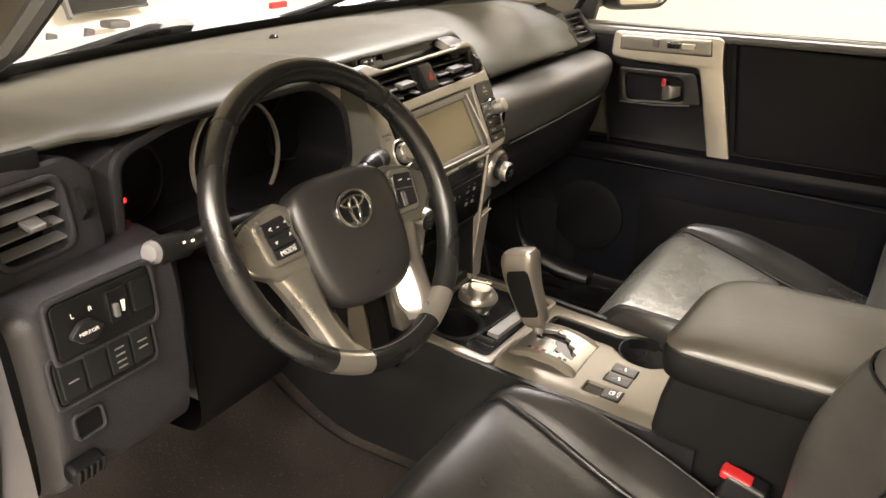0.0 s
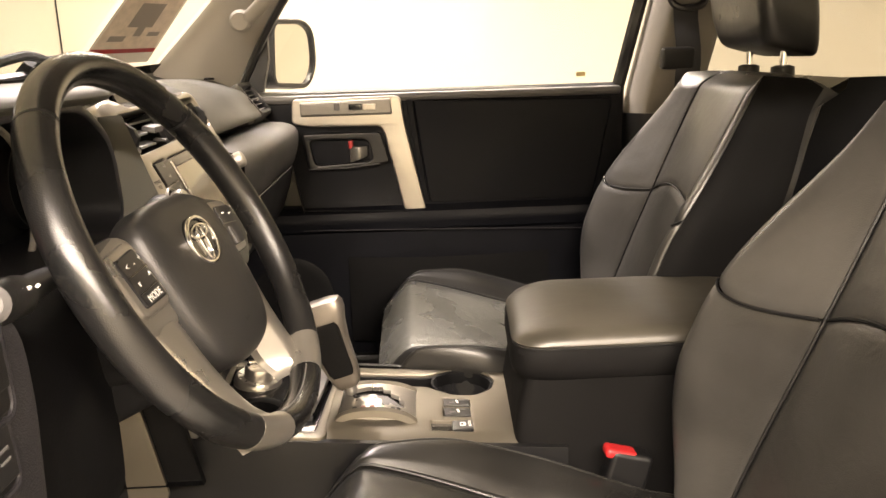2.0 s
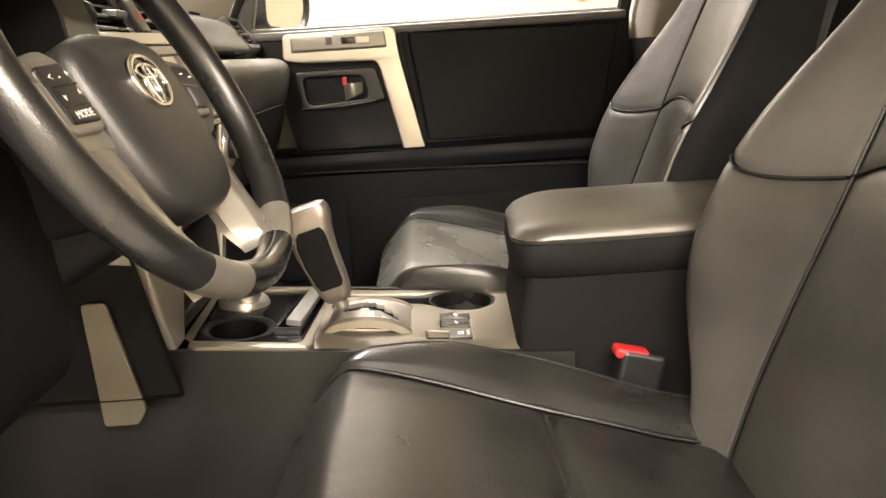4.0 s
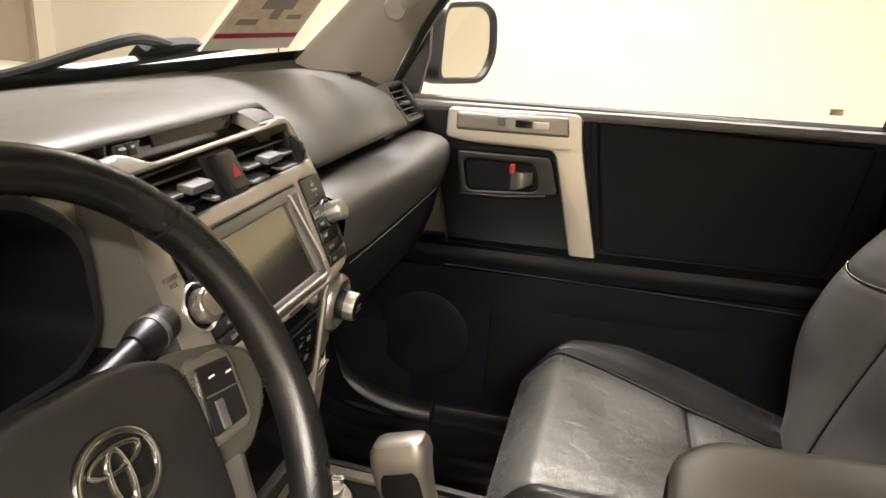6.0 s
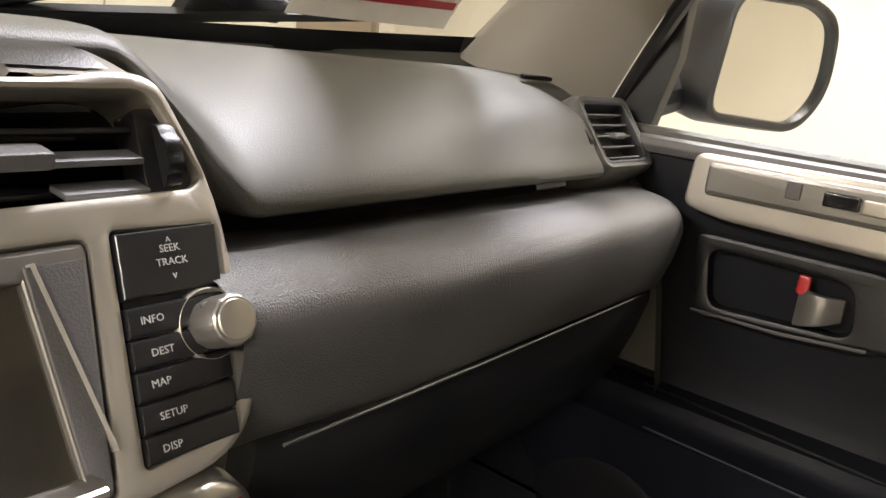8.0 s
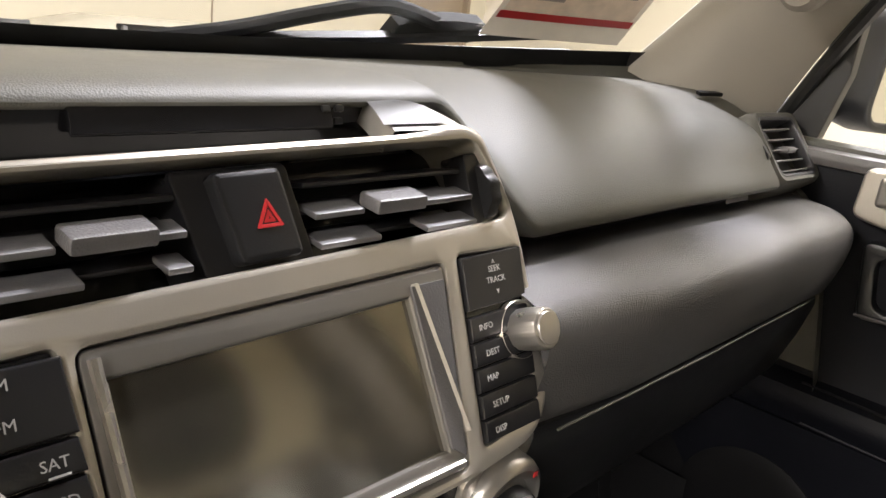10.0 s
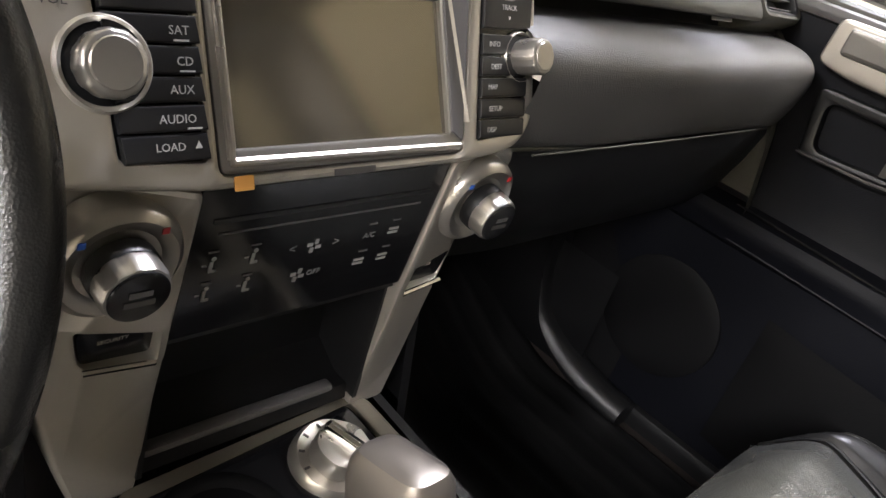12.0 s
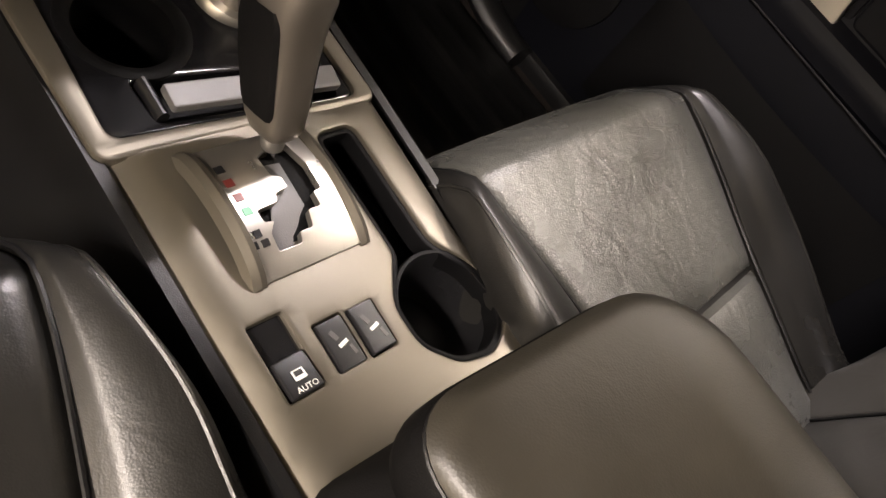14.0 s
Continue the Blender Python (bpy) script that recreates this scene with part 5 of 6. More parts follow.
for cx, z in ((0.063, 1.051), (0.040, 1.027), (0.062, 1.027)):
    for k in range(2):
        part("symbol", bx(0.009, 0.002, 0.0005, MLo @ T(cx, zl(z) + 0.0035 * k - 0.001, 0.0006), 0.0), SYMBOL, clim)
for cx in (-0.080, -0.052, 0.041, 0.063):
    for z in (1.061, 1.037):
        part("button_lamp", bx(0.007, 0.0012, 0.0005, MLo @ T(cx, zl(z), 0.0006), 0.0), GREYP, clim)
tray = part("tray_pocket", loft([[(x, y, z) for y, z in ((0.018, 0.993), (0.014, 0.985), (0.07, 0.975), (0.085, 0.93), (0.08, 0.885), (0.05, 0.868), (0.032, 0.868), (0.03, 0.852))] for x in (-0.096, -0.05, 0, 0.05, 0.096)], False), DARK, st, "open black storage pocket")
part("pocket_lip", bx(0.17, 0.012, 0.008, T(-0.005, 0.037, 0.868), 0.003), GREYP, st)
part("pocket_side", bx(0.004, 0.08, 0.14, T(-0.097, 0.06, 0.93), 0.0), DARK, st)
part("pocket_side", bx(0.004, 0.08, 0.14, T(0.097, 0.06, 0.93), 0.0), DARK, st)
for s in (-1, 1):
    part("side_filler", plate([(-0.02, 0.8), (0.25, 0.8), (0.25, 1.28), (0.10, 1.27), (0.03, 1.12), (0.02, 1.0)], 0.012, plane_matrix((s * 0.168, 0.03, 0), (0, 1, 0), (0, 0, 1)), edge=0.002), DEEP, st)

# ---- centre console ----
co_ = thing("centre_console", (0, -0.2, 0.57), "silver and black centre console with cup holders and switches", "console")


MC = plane_matrix((0, -0.334, 0.82), (1, 0, 0), (0, 1, 0.08))


def cy(y):
    return (y + 0.334) * 1.003


slot_h = rounded([(0.040, cy(-0.168)), (0.082, cy(-0.168)), (0.085, cy(-0.292)), (0.112, cy(-0.325)), (0.118, cy(-0.36)), (0.106, cy(-0.385)), (0.078, cy(-0.400)), (0.042, cy(-0.392)), (0.016, cy(-0.364)), (0.015, cy(-0.326)), (0.034, cy(-0.300)), (0.043, cy(-0.288))], 0.012, 4)
out_c = rounded([(-0.132, cy(-0.135)), (0.125, cy(-0.145)), (0.120, cy(-0.3)), (0.138, cy(-0.36)), (0.136, cy(-0.47)), (-0.132, cy(-0.47)), (-0.13, cy(-0.3))], [0.01, 0.01, 0.03, 0.02, 0.01, 0.01, 0.03], 4)
win_h = rect(-0.103, cy(-0.352), -0.073, cy(-0.292), 0.002)
h1_h = rect(-0.058, cy(-0.351), -0.032, cy(-0.311), 0.002)
h2_h = rect(-0.027, cy(-0.353), -0.001, cy(-0.313), 0.002)
part("top_panel", plate(out_c, 0.02, MC, [slot_h, win_h, h1_h, h2_h], edge=0.003, fill=0.012, bend=lambda co: Vector((co.x, co.y, co.z - 0.012 * ease(0.105, 0.135, abs(co.x))))), KHAKI, co_, "satin champagne top panel")
# side walls
for s in (-1, 1):
    part("side_wall", loft([[(s * (0.128 + 0.01 * k), y, z) for y, z in ((0.38, 0.87), (0.05, 0.845), (-0.13, 0.832), (-0.3, 0.818), (-0.48, 0.805))] for k in (0, 1)] + [[(s * 0.155, y, 0.58) for y in (0.38, 0.05, -0.13, -0.3, -0.48)]], False), DARK, co_, "black console side")
part("cup_well", turned([(0.049, 0.0), (0.048, -0.004), (0.045, -0.05), (0.042, -0.075), (0.001, -0.076)], MC @ T(0.066, cy(-0.348), -0.004), 40, caps="end"), SATIN, co_, "black cup holder")
part("slot_floor", plate(rect(0.03, cy(-0.3), 0.092, cy(-0.16)), 0.004, MC @ T(0, 0, -0.045), edge=0.0), SATIN, co_)
part("slot_trim", plate(grown(slot_h, -0.0003), 0.02, MC @ T(0, 0, -0.0035), [grown(slot_h, -0.006)], edge=0.002), DEEP, co_, "black slot trim")
part("cup_rim", turned([(0.053, 0.0), (0.052, 0.002), (0.049, 0.002), (0.048, -0.006)], MC @ T(0.066, cy(-0.348), -0.0055), 44, caps="none"), DEEP, co_)
part("front_trim", plate(rounded([(0.058, 0.785), (0.084, 0.925), (0.114, 0.925), (0.112, 0.765), (0.07, 0.765)], 0.006), 0.006, plane_matrix((-0.176, 0, 0), (0, -1, 0), (0, 0, 1)) @ Matrix.Diagonal((-1, 1, 1, 1)), edge=0.0015), KHAKI, co_, "champagne side trim")
# front tray
out_f = rounded([(-0.118, cy(-0.130)), (0.108, cy(-0.143)), (0.10, cy(0.03)), (-0.112, cy(0.02))], 0.012)
part("front_tray", plate(out_f, 0.03, MC @ T(0, 0, -0.004), [disc(-0.057, cy(-0.036), 0.040, 0.040, 40), rounded([(-0.076, cy(-0.123)), (0.090, cy(-0.137)), (0.093, cy(-0.102)), (-0.080, cy(-0.085))], 0.006)], edge=0.003), PIANO, co_, "gloss black front tray")
part("tray_border", plate(rounded([(-0.134, cy(-0.146)), (0.126, cy(-0.152)), (0.118, cy(0.03)), (-0.136, cy(0.012))], 0.014), 0.02, MC @ T(0, 0, 0.0006), [grown(out_f, -0.001)], edge=0.004), KHAKI, co_, "champagne tray border")
part("cup_rim", turned([(0.052, -0.003), (0.0515, 0.0005), (0.048, 0.0015), (0.043, 0.0005), (0.039, -0.002), (0.037, -0.02)], MC @ T(-0.057, cy(-0.036), -0.004), 44, caps="none"), DEEP, co_, "black cup holder rim")
part("cup_well", turned([(0.040, 0.0), (0.038, -0.05), (0.036, -0.07), (0.001, -0.071)], MC @ T(-0.057, cy(-0.036), -0.01), 40, caps="end"), DEEP, co_, "black cup holder")
part("coin_tray", plate(rounded([(-0.066, cy(-0.122)), (0.088, cy(-0.135)), (0.090, cy(-0.114)), (-0.066, cy(-0.101))], 0.003), 0.008, MC @ T(0, 0, -0.008, 5), edge=0.0015), SLAT, co_, "grey coin tray door")
part("tray_floor", plate([(-0.082, cy(-0.126)), (0.095, cy(-0.14)), (0.096, cy(-0.098)), (-0.084, cy(-0.08))], 0.003, MC @ T(0, 0, -0.022), edge=0.0), DEEP, co_)
part("tray_roller", loft([[MC @ Vector((-0.071 + 0.0055 * math.cos(a), cy(yy), -0.006 + 0.0085 * math.sin(a))) for a in [k * math.tau / 14 for k in range(14)]] for yy in (-0.121, -0.118, -0.09, -0.087)]), SATIN, co_, "rounded black tray end")
# gear gate
def gate_bend(co):
    return Vector((co.x, co.y, co.z + 0.002 + 0.012 * (1 - ((co.y / 1.003 - 0.122) / 0.058) ** 2)))


slot_out = [(0.002, -0.172), (0.006, -0.196), (0.005, -0.219), (-0.003, -0.220), (-0.003, -0.232), (-0.015, -0.232), (-0.018, -0.245), (-0.030, -0.245), (-0.032, -0.253), (-0.053, -0.253), (-0.053, -0.239), (-0.046, -0.231), (-0.054, -0.230), (-0.055, -0.220), (-0.036, -0.219), (-0.033, -0.212), (-0.021, -0.210), (-0.021, -0.200), (-0.028, -0.197), (-0.028, -0.178), (-0.014, -0.172)]
slot_out = rounded([(x, cy(y)) for x, y in slot_out][::-1], 0.0016, 2)
gp = part("gate_plate", plate(rect(-0.076, cy(-0.270), 0.022, cy(-0.158)), 0.007, MC, [slot_out], edge=0.0006, fill=0.007, bend=gate_bend), BRUSH, co_, "brushed gate plate with a stepped slot")
# Near-black sheet paints the unlit depth below the slot.
part("gate_floor", plate(rect(-0.07, cy(-0.266), 0.018, cy(-0.162)), 0.001, MC @ T(0, 0, 0.0002), edge=0.0, fill=0.01, bend=lambda co: gate_bend(co) - Vector((0, 0, 0.0095))), DEEP, gp, "near-black sheet for the unlit depth under the gate")
slider = [(-0.028, -0.184), (-0.010, -0.186), (-0.012, -0.208), (-0.012, -0.226), (-0.020, -0.232), (-0.026, -0.239), (-0.034, -0.245), (-0.038, -0.256), (-0.056, -0.256), (-0.056, -0.239), (-0.047, -0.234), (-0.040, -0.220), (-0.030, -0.212), (-0.024, -0.2)]
part("gate_slider", plate([(x, cy(y)) for x, y in slider][::-1], 0.0012, MC, edge=0.0003, fill=0.008, bend=lambda co: gate_bend(co) - Vector((0, 0, 0.0062))), SLAT, gp, "grey slider under the gate")
for x0, x1 in ((-0.086, -0.070), (0.016, 0.030)):
    part("gate_cheek", loft([[MC @ Vector((x0 + (x1 - x0) * a, cy(y), b + (0.018 if x0 < 0 else 0.014) * max(0, 1 - ((y + 0.212) / 0.058) ** 2) ** 0.6)) for a, b in ((0, -0.01), (0.12, 0.0), (0.5, 0.003), (0.88, 0.0), (1, -0.01))] for y in [-0.154 - 0.118 * k / 16 for k in range(17)]], False), KHAKI, co_, "champagne gate cheek")


def gate_z(y):
    return 0.0022 + 0.012 * (1 - ((y + 0.212) / 0.058) ** 2)


for x, y in ((-0.064, -0.236), (-0.0705, -0.2435), (-0.061, -0.244)):
    part("gear_mark", bx(0.006, 0.006, 0.0012, MC @ T(x, cy(y), gate_z(y), math.degrees(math.atan(-2 * 0.012 * (y + 0.212) / 0.058**2))), 0.0), SATIN, gp)
for y, m_ in ((-0.180, SATIN), (-0.193, DULLRED), (-0.206, DULLRED), (-0.218, GREEN)):
    part("gear_mark", bx(0.007, 0.0065, 0.0012, MC @ T(-0.0625, cy(y), gate_z(y), math.degrees(math.atan(-2 * 0.012 * (y + 0.212) / 0.058**2))), 0.0), m_, gp)
# switches
ws_ = part("window_switch", bx(0.028, 0.03, 0.006, MC @ T(-0.088, cy(-0.337), -0.001, -6), 0.002), SATIN, co_, "black window switch")
part("switch_well", bx(0.03, 0.03, 0.004, MC @ T(-0.088, cy(-0.307), -0.008), 0.0), PIANO, co_)
words("AUTO", 0.0065, MC @ T(-0.087, cy(-0.3475), 0.0035, -6), WHITE, ws_)
part("symbol", plate(rect(-0.005, -0.004, 0.005, 0.004, 0.001), 0.0004, MC @ T(-0.088, cy(-0.337), 0.003, -6), [rect(-0.0035, -0.001, 0.0035, 0.003)], edge=0.0001), WHITE, ws_)
for x in (-0.045, -0.014):
    hs = part("seat_heater_switch", bx(0.024, 0.04, 0.006, MC @ T(x, cy(-0.332), -0.0015), 0.002), SATIN, co_, "black seat heater switch")
    part("symbol", bx(0.004, 0.008, 0.0006, MC @ T(x - 0.003, cy(-0.325), 0.0018, 0, 0, 20), 0.0), GREYP, hs)
    part("symbol", bx(0.009, 0.003, 0.0006, MC @ T(x + 0.001, cy(-0.333), 0.0018, 0, 0, 15), 0.0), WHITE, hs)
    part("symbol", bx(0.003, 0.008, 0.0006, MC @ T(x + 0.006, cy(-0.34), 0.0018, 0, 0, 10), 0.0), GREYP, hs)

# drive mode knob
dk = thing("drive_mode_knob", (0.05, -0.022, 0.84), "round silver drive mode knob on the console front", "knob")
mkn = T(0.05, -0.02, 0.842, 12)
part("base_ring", turned([(0.001, 0.008), (0.026, 0.008), (0.034, 0.01), (0.037, 0.006), (0.038, 0.0), (0.038, -0.02)], mkn, 48), BRUSH, dk, "silver scale ring")
part("knob", turned([(0.024, 0.006), (0.0235, 0.022), (0.022, 0.026), (0.0005, 0.027)], mkn, 40, 10, 0.03), BRUSH, dk)
part("grip_bar", bx(0.010, 0.042, 0.016, mkn @ T(0, 0, 0.03, 0, 0, 25), 0.004), CHROME, dk, "raised finger grip")
for k in range(5):
    a = radians(60 + 30 * k)
    part("scale_mark", bx(0.002, 0.005, 0.0006, mkn @ T(0.030 * math.cos(a), 0.030 * math.sin(a), 0.0098, 0, 0, 60 + 30 * k - 90), 0.0), INK, dk)

# gear lever
gl = thing("gear_lever", (-0.01, -0.178, 0.83), "gear lever with a bronze-grey and black leather grip", "gear lever")
AXIS0, AXIS1 = Vector((-0.010, -0.178, 0.832)), Vector((-0.027, -0.132, 0.992))
ax = (AXIS1 - AXIS0).normalized()
part("rod", tube([AXIS0, AXIS0.lerp(AXIS1, 0.35)], 0.0055, 14), CHROME, gl, "chrome rod")
sections = [(0.026, 0.011, 0.014, 0.0), (0.030, 0.015, 0.018, 0.0), (0.04, 0.0172, 0.022, 0.0), (0.06, 0.0185, 0.025, 0.001), (0.1, 0.0205, 0.028, 0.002), (0.13, 0.0215, 0.031, 0.0), (0.15, 0.0212, 0.033, -0.004), (0.162, 0.0195, 0.0315, -0.006), (0.169, 0.016, 0.027, -0.007), (0.172, 0.010, 0.018, -0.008)]


def grip_ring(h, a, b, off, k=1.0):
    pts = rounded([(-a * k, -b * k), (a * k, -b * k), (a * k, b * k), (-a * k, b * k)], min(a, b) * 0.75, 5)
    up = ax
    back = ax.cross(Vector((1, 0, 0)))
    return [AXIS0 + up * h + Vector((1, 0, 0)) * p[0] + back * (p[1] + off) for p in pts]


part("grip", loft([grip_ring(*s) for s in sections]), LEVERP, gl, "bronze-grey metallic grip")
for s in (-1, 1):
    rings = []
    for h, a, b, off in [(0.05, 0.0182, 0.016, 0.0), (0.058, 0.0188, 0.019, 0.0), (0.09, 0.0202, 0.0215, 0.001), (0.12, 0.0214, 0.0225, 0.0), (0.134, 0.0219, 0.021, -0.002), (0.14, 0.0214, 0.017, -0.003)]:
        back = ax.cross(Vector((1, 0, 0)))
        rings.append([AXIS0 + ax * h + Vector((1, 0, 0)) * (s * (a + e)) + back * (q * b + off) for q, e in ((-1, -0.002), (-0.85, 0.0012), (0, 0.002), (0.85, 0.0012), (1, -0.002))])
    part("side_pad", loft(rings, False), VINYL, gl, "black leather side pad")
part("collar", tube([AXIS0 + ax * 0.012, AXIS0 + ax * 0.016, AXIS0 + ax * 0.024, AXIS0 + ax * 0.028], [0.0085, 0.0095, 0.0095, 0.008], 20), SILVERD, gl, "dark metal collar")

# console box with padded lid
cb = thing("console_box", (-0.01, -0.58, 0.57), "black console box with a padded leather armrest lid, its top paled for sheen", "armrest")
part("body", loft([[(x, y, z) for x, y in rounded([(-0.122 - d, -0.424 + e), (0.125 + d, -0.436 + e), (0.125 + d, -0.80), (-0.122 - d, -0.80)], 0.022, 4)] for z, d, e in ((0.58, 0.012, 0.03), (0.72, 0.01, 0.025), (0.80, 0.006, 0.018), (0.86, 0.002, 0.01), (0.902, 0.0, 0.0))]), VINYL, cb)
def lid_plan(d):
    return rounded([(-0.129 + d, -0.405 - d), (0.142 - d, -0.424 - d), (0.142 - d, -0.80 + d), (-0.129 + d, -0.80 + d)], [max(r - 0.5 * d, 0.01) for r in (0.05, 0.084, 0.05, 0.05)], 8)


lid = [[(x, y, z - 0.005 * ease(-0.5, -0.41, y) * (z > 0.955)) for x, y in lid_plan(d)] for z, d in ((0.900, 0.006), (0.905, 0.001), (0.918, -0.002), (0.938, -0.0015), (0.946, 0.0035), (0.951, 0.0008), (0.957, 0.002), (0.963, 0.007), (0.9675, 0.016), (0.970, 0.030), (0.9715, 0.05), (0.9725, 0.08), (0.973, 0.11))]
# Lower half near-black: the shade on the lid's side is coloured in.
part("lid_base", loft(lid[:5]), VINYL, cb, "lower half of the lid, blackened for the shade there")
pl_ = part("lid", loft(lid[4:]), ARMREST, cb, "padded dark leather lid paled for window sheen")
part("seam", tube([(x, y, 0.9465) for x, y in lid_plan(0.0022)], 0.0016, 6, True), DARK, pl_)

# ---- steering wheel ----
sw_ = thing("steering_wheel", (-0.395, -0.078, 1.178), "black leather steering wheel with silver spokes and button pods", "steering wheel")
nw = Vector((-0.06, -0.89, 0.455)).normalized()
xw = (Vector((1, 0, 0)) - nw * nw.x).normalized()
yw = nw.cross(xw)
MW = plane_matrix((-0.395, -0.078, 1.178), xw, yw) @ T(0, 0, 0, 0, 0, -3.5)
R, r0 = 0.1805, 0.0152


def rim_arc(a0, a1, fat=1.0, n=40):
    rings = []
    for k in range(n + 1):
        a = radians(a0 + (a1 - a0) * k / n)
        c, s = math.cos(a), math.sin(a)
        rings.append([MW @ Vector((-0.002 + (R + r0 * fat * 0.95 * math.cos(b)) * c, -0.004 + (R + r0 * fat * 0.95 * math.cos(b)) * s, r0 * fat * 1.12 * math.sin(b))) for b in [j * math.tau / 16 for j in range(16)]])
    return loft(rings)


part("rim_leather", rim_arc(44, 132, 0.985), RIM, sw_, "smooth black upper rim leather")
part("rim_leather", rim_arc(133, 235, 1.0), GRIP, sw_, "perforated black grip leather")
part("rim_leather", rim_arc(-53, 43, 1.0), GRIP, sw_, "perforated black grip leather")
part("rim_leather", rim_arc(252, 291, 0.985), RIM, sw_, "smooth black lower rim leather")
for a in (132.5, 43.5):
    part("stitch_ring", rim_arc(a - 0.4, a + 0.4, 1.015, 2), DARK, sw_)
for a0, a1 in ((235, 252), (291, 307)):
    part("rim_insert", rim_arc(a0, a1, 1.012, 8), BRUSH, sw_, "silver rim insert")
# stitches along the inner edge of the rim
for a0, a1, n_ in ((254, 289, 22),):
    st = bmesh.new()
    for k in range(n_):
        a = radians(a0 + (a1 - a0) * k / (n_ - 1))
        b = radians(148)
        q = R + (r0 + 0.0004) * 0.95 * math.cos(b)
        one = bx(0.0012, 0.0026, 0.001, MW @ T(-0.002 + q * math.cos(a), -0.004 + q * math.sin(a), (r0 + 0.0004) * 1.12 * math.sin(b), 0, 0, math.degrees(a) + 14), 0.0)
        me_ = bpy.data.meshes.new("stitch")
        one.to_mesh(me_)
        st.from_mesh(me_)
        bpy.data.meshes.remove(me_)
    part("stitching", st, GREYP, sw_, "pale thread stitching")
# spokes
for s in (-1, 1):
    rings = []
    plan_s = smooth_path([(0.104, -0.030, 0.025), (0.096, -0.06, 0.021), (0.091, -0.09, 0.0165), (0.086, -0.12, 0.0145), (0.081, -0.145, 0.0155), (0.078, -0.158, 0.0195), (0.0765, -0.168, 0.0235)], 5)
    rise_s = smooth_path([(-0.020, -0.030, 0), (-0.018, -0.06, 0), (-0.016, -0.09, 0), (-0.013, -0.12, 0), (-0.009, -0.145, 0), (-0.006, -0.158, 0), (-0.003, -0.168, 0)], 5)
    for p, h in zip(plan_s, rise_s):
        slope = 0.018 * ease(-0.168, -0.14, p.y)
        ring = [(-p.z - slope, 0.026), (-p.z - slope, 0.018)] + [(q * p.z, 0.0) for q in (-1, -0.94, -0.8, -0.5, -0.2, 0.2, 0.5, 0.8, 0.94)] + [(p.z, 0.001), (p.z + 0.0045, 0.006), (p.z + 0.0045, 0.016)]
        rings.append([MW @ Vector((0.006 + s * (p.x + w), p.y - 0.10 * w, h.x + 0.005 * (1 - min(1, abs(w / p.z)) ** 3) - d)) for w, d in ring])
    part("spoke", loft(rings, True), BRUSH, sw_, "satin silver lower spoke", angle=28)
    arm = [(0.008 + s * x, y) for x, y in ((0.166, 0.013), (0.14, 0.027), (0.095, 0.038), (0.076, 0.027), (0.072, -0.03), (0.076, -0.052), (0.126, -0.050), (0.155, -0.032), (0.168, -0.015))]
    arm = arm[::-1] if s > 0 else arm
    part("spoke_cover", plate(rounded(arm, 0.008, 4), 0.016, MW @ T(0, 0, -0.014), edge=0.006), BRUSH if s < 0 else DASH, sw_, "satin spoke cover")
    pad = [(0.008 + s * x, y) for x, y in ((0.131, 0.0175), (0.097, 0.0215), (0.088, -0.025), (0.126, -0.026))]
    pad = rounded(pad[::-1] if s < 0 else pad, 0.004, 4)
    po = part("button_pod", plate(grown(pad, 0.007), 0.012, MW @ T(0, 0, -0.009), edge=0.003), BRUSH, sw_, "satin silver button pod")
    part("button_pad", plate(pad, 0.006, MW @ T(0, 0, -0.0065), edge=0.0015), SATIN, po, "black button pad")
    if s < 0:
        words("MODE", 0.0085, MW @ T(-0.099, -0.0195, -0.0062, 0, 0, 4), WHITE, po)
        for x, y, c in ((-0.1125, 0.009, "<"), (-0.101, 0.010, "-"), (-0.0895, 0.012, "+"), (-0.1105, -0.006, "v"), (-0.088, -0.004, "^")):
            words(c, 0.009, MW @ T(x, y, -0.0062, 0, 0, 4), WHITE, po)
        part("button_gap", bx(0.034, 0.0012, 0.0006, MW @ T(-0.101, 0.003, -0.0063, 0, 0, 5), 0.0), PIANO, po)
        part("button_gap", bx(0.034, 0.0012, 0.0006, MW @ T(-0.100, -0.0125, -0.0063, 0, 0, 4), 0.0), PIANO, po)
    else:
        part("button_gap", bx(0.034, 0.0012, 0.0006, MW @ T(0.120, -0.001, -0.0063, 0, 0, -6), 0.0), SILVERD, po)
        part("button_mark", bx(0.006, 0.0014, 0.0006, MW @ T(0.1152, 0.0113, -0.0062), 0.0), WHITE, po)
        part("button_mark", bx(0.006, 0.0014, 0.0006, MW @ T(0.1325, 0.008, -0.0062), 0.0), WHITE, po)
        part("button_rocker", bx(0.008, 0.02, 0.003, MW @ T(0.1105, -0.0145, -0.0062, 0, 0, -8), 0.001), GREYP, po, "grey rocker")
# airbag cover: domed shield
half_hub = [(0.042, 0.0495), (0.080, 0.037), (0.087, 0.010), (0.085, -0.027), (0.081, -0.063), (0.073, -0.091), (0.053, -0.110), (0.021, -0.118)]
hub = rounded([(0.011 - x, y) for x, y in half_hub[::-1]] + [(0.011 + x, y) for x, y in half_hub], 0.016, 4)[::-1]
rings = []
for k, z in ((1.0, -0.012), (1.0, 0.006), (0.985, 0.012), (0.95, 0.0165), (0.85, 0.0205), (0.65, 0.0235), (0.4, 0.025), (0.15, 0.0255)):
    rings.append([MW @ Vector((0.011 + (p[0] - 0.011) * k, -0.03 + (p[1] + 0.03) * k, z - 0.021)) for p in hub])
part("airbag_cover", loft(rings), HUBM, sw_, "black grained airbag cover")
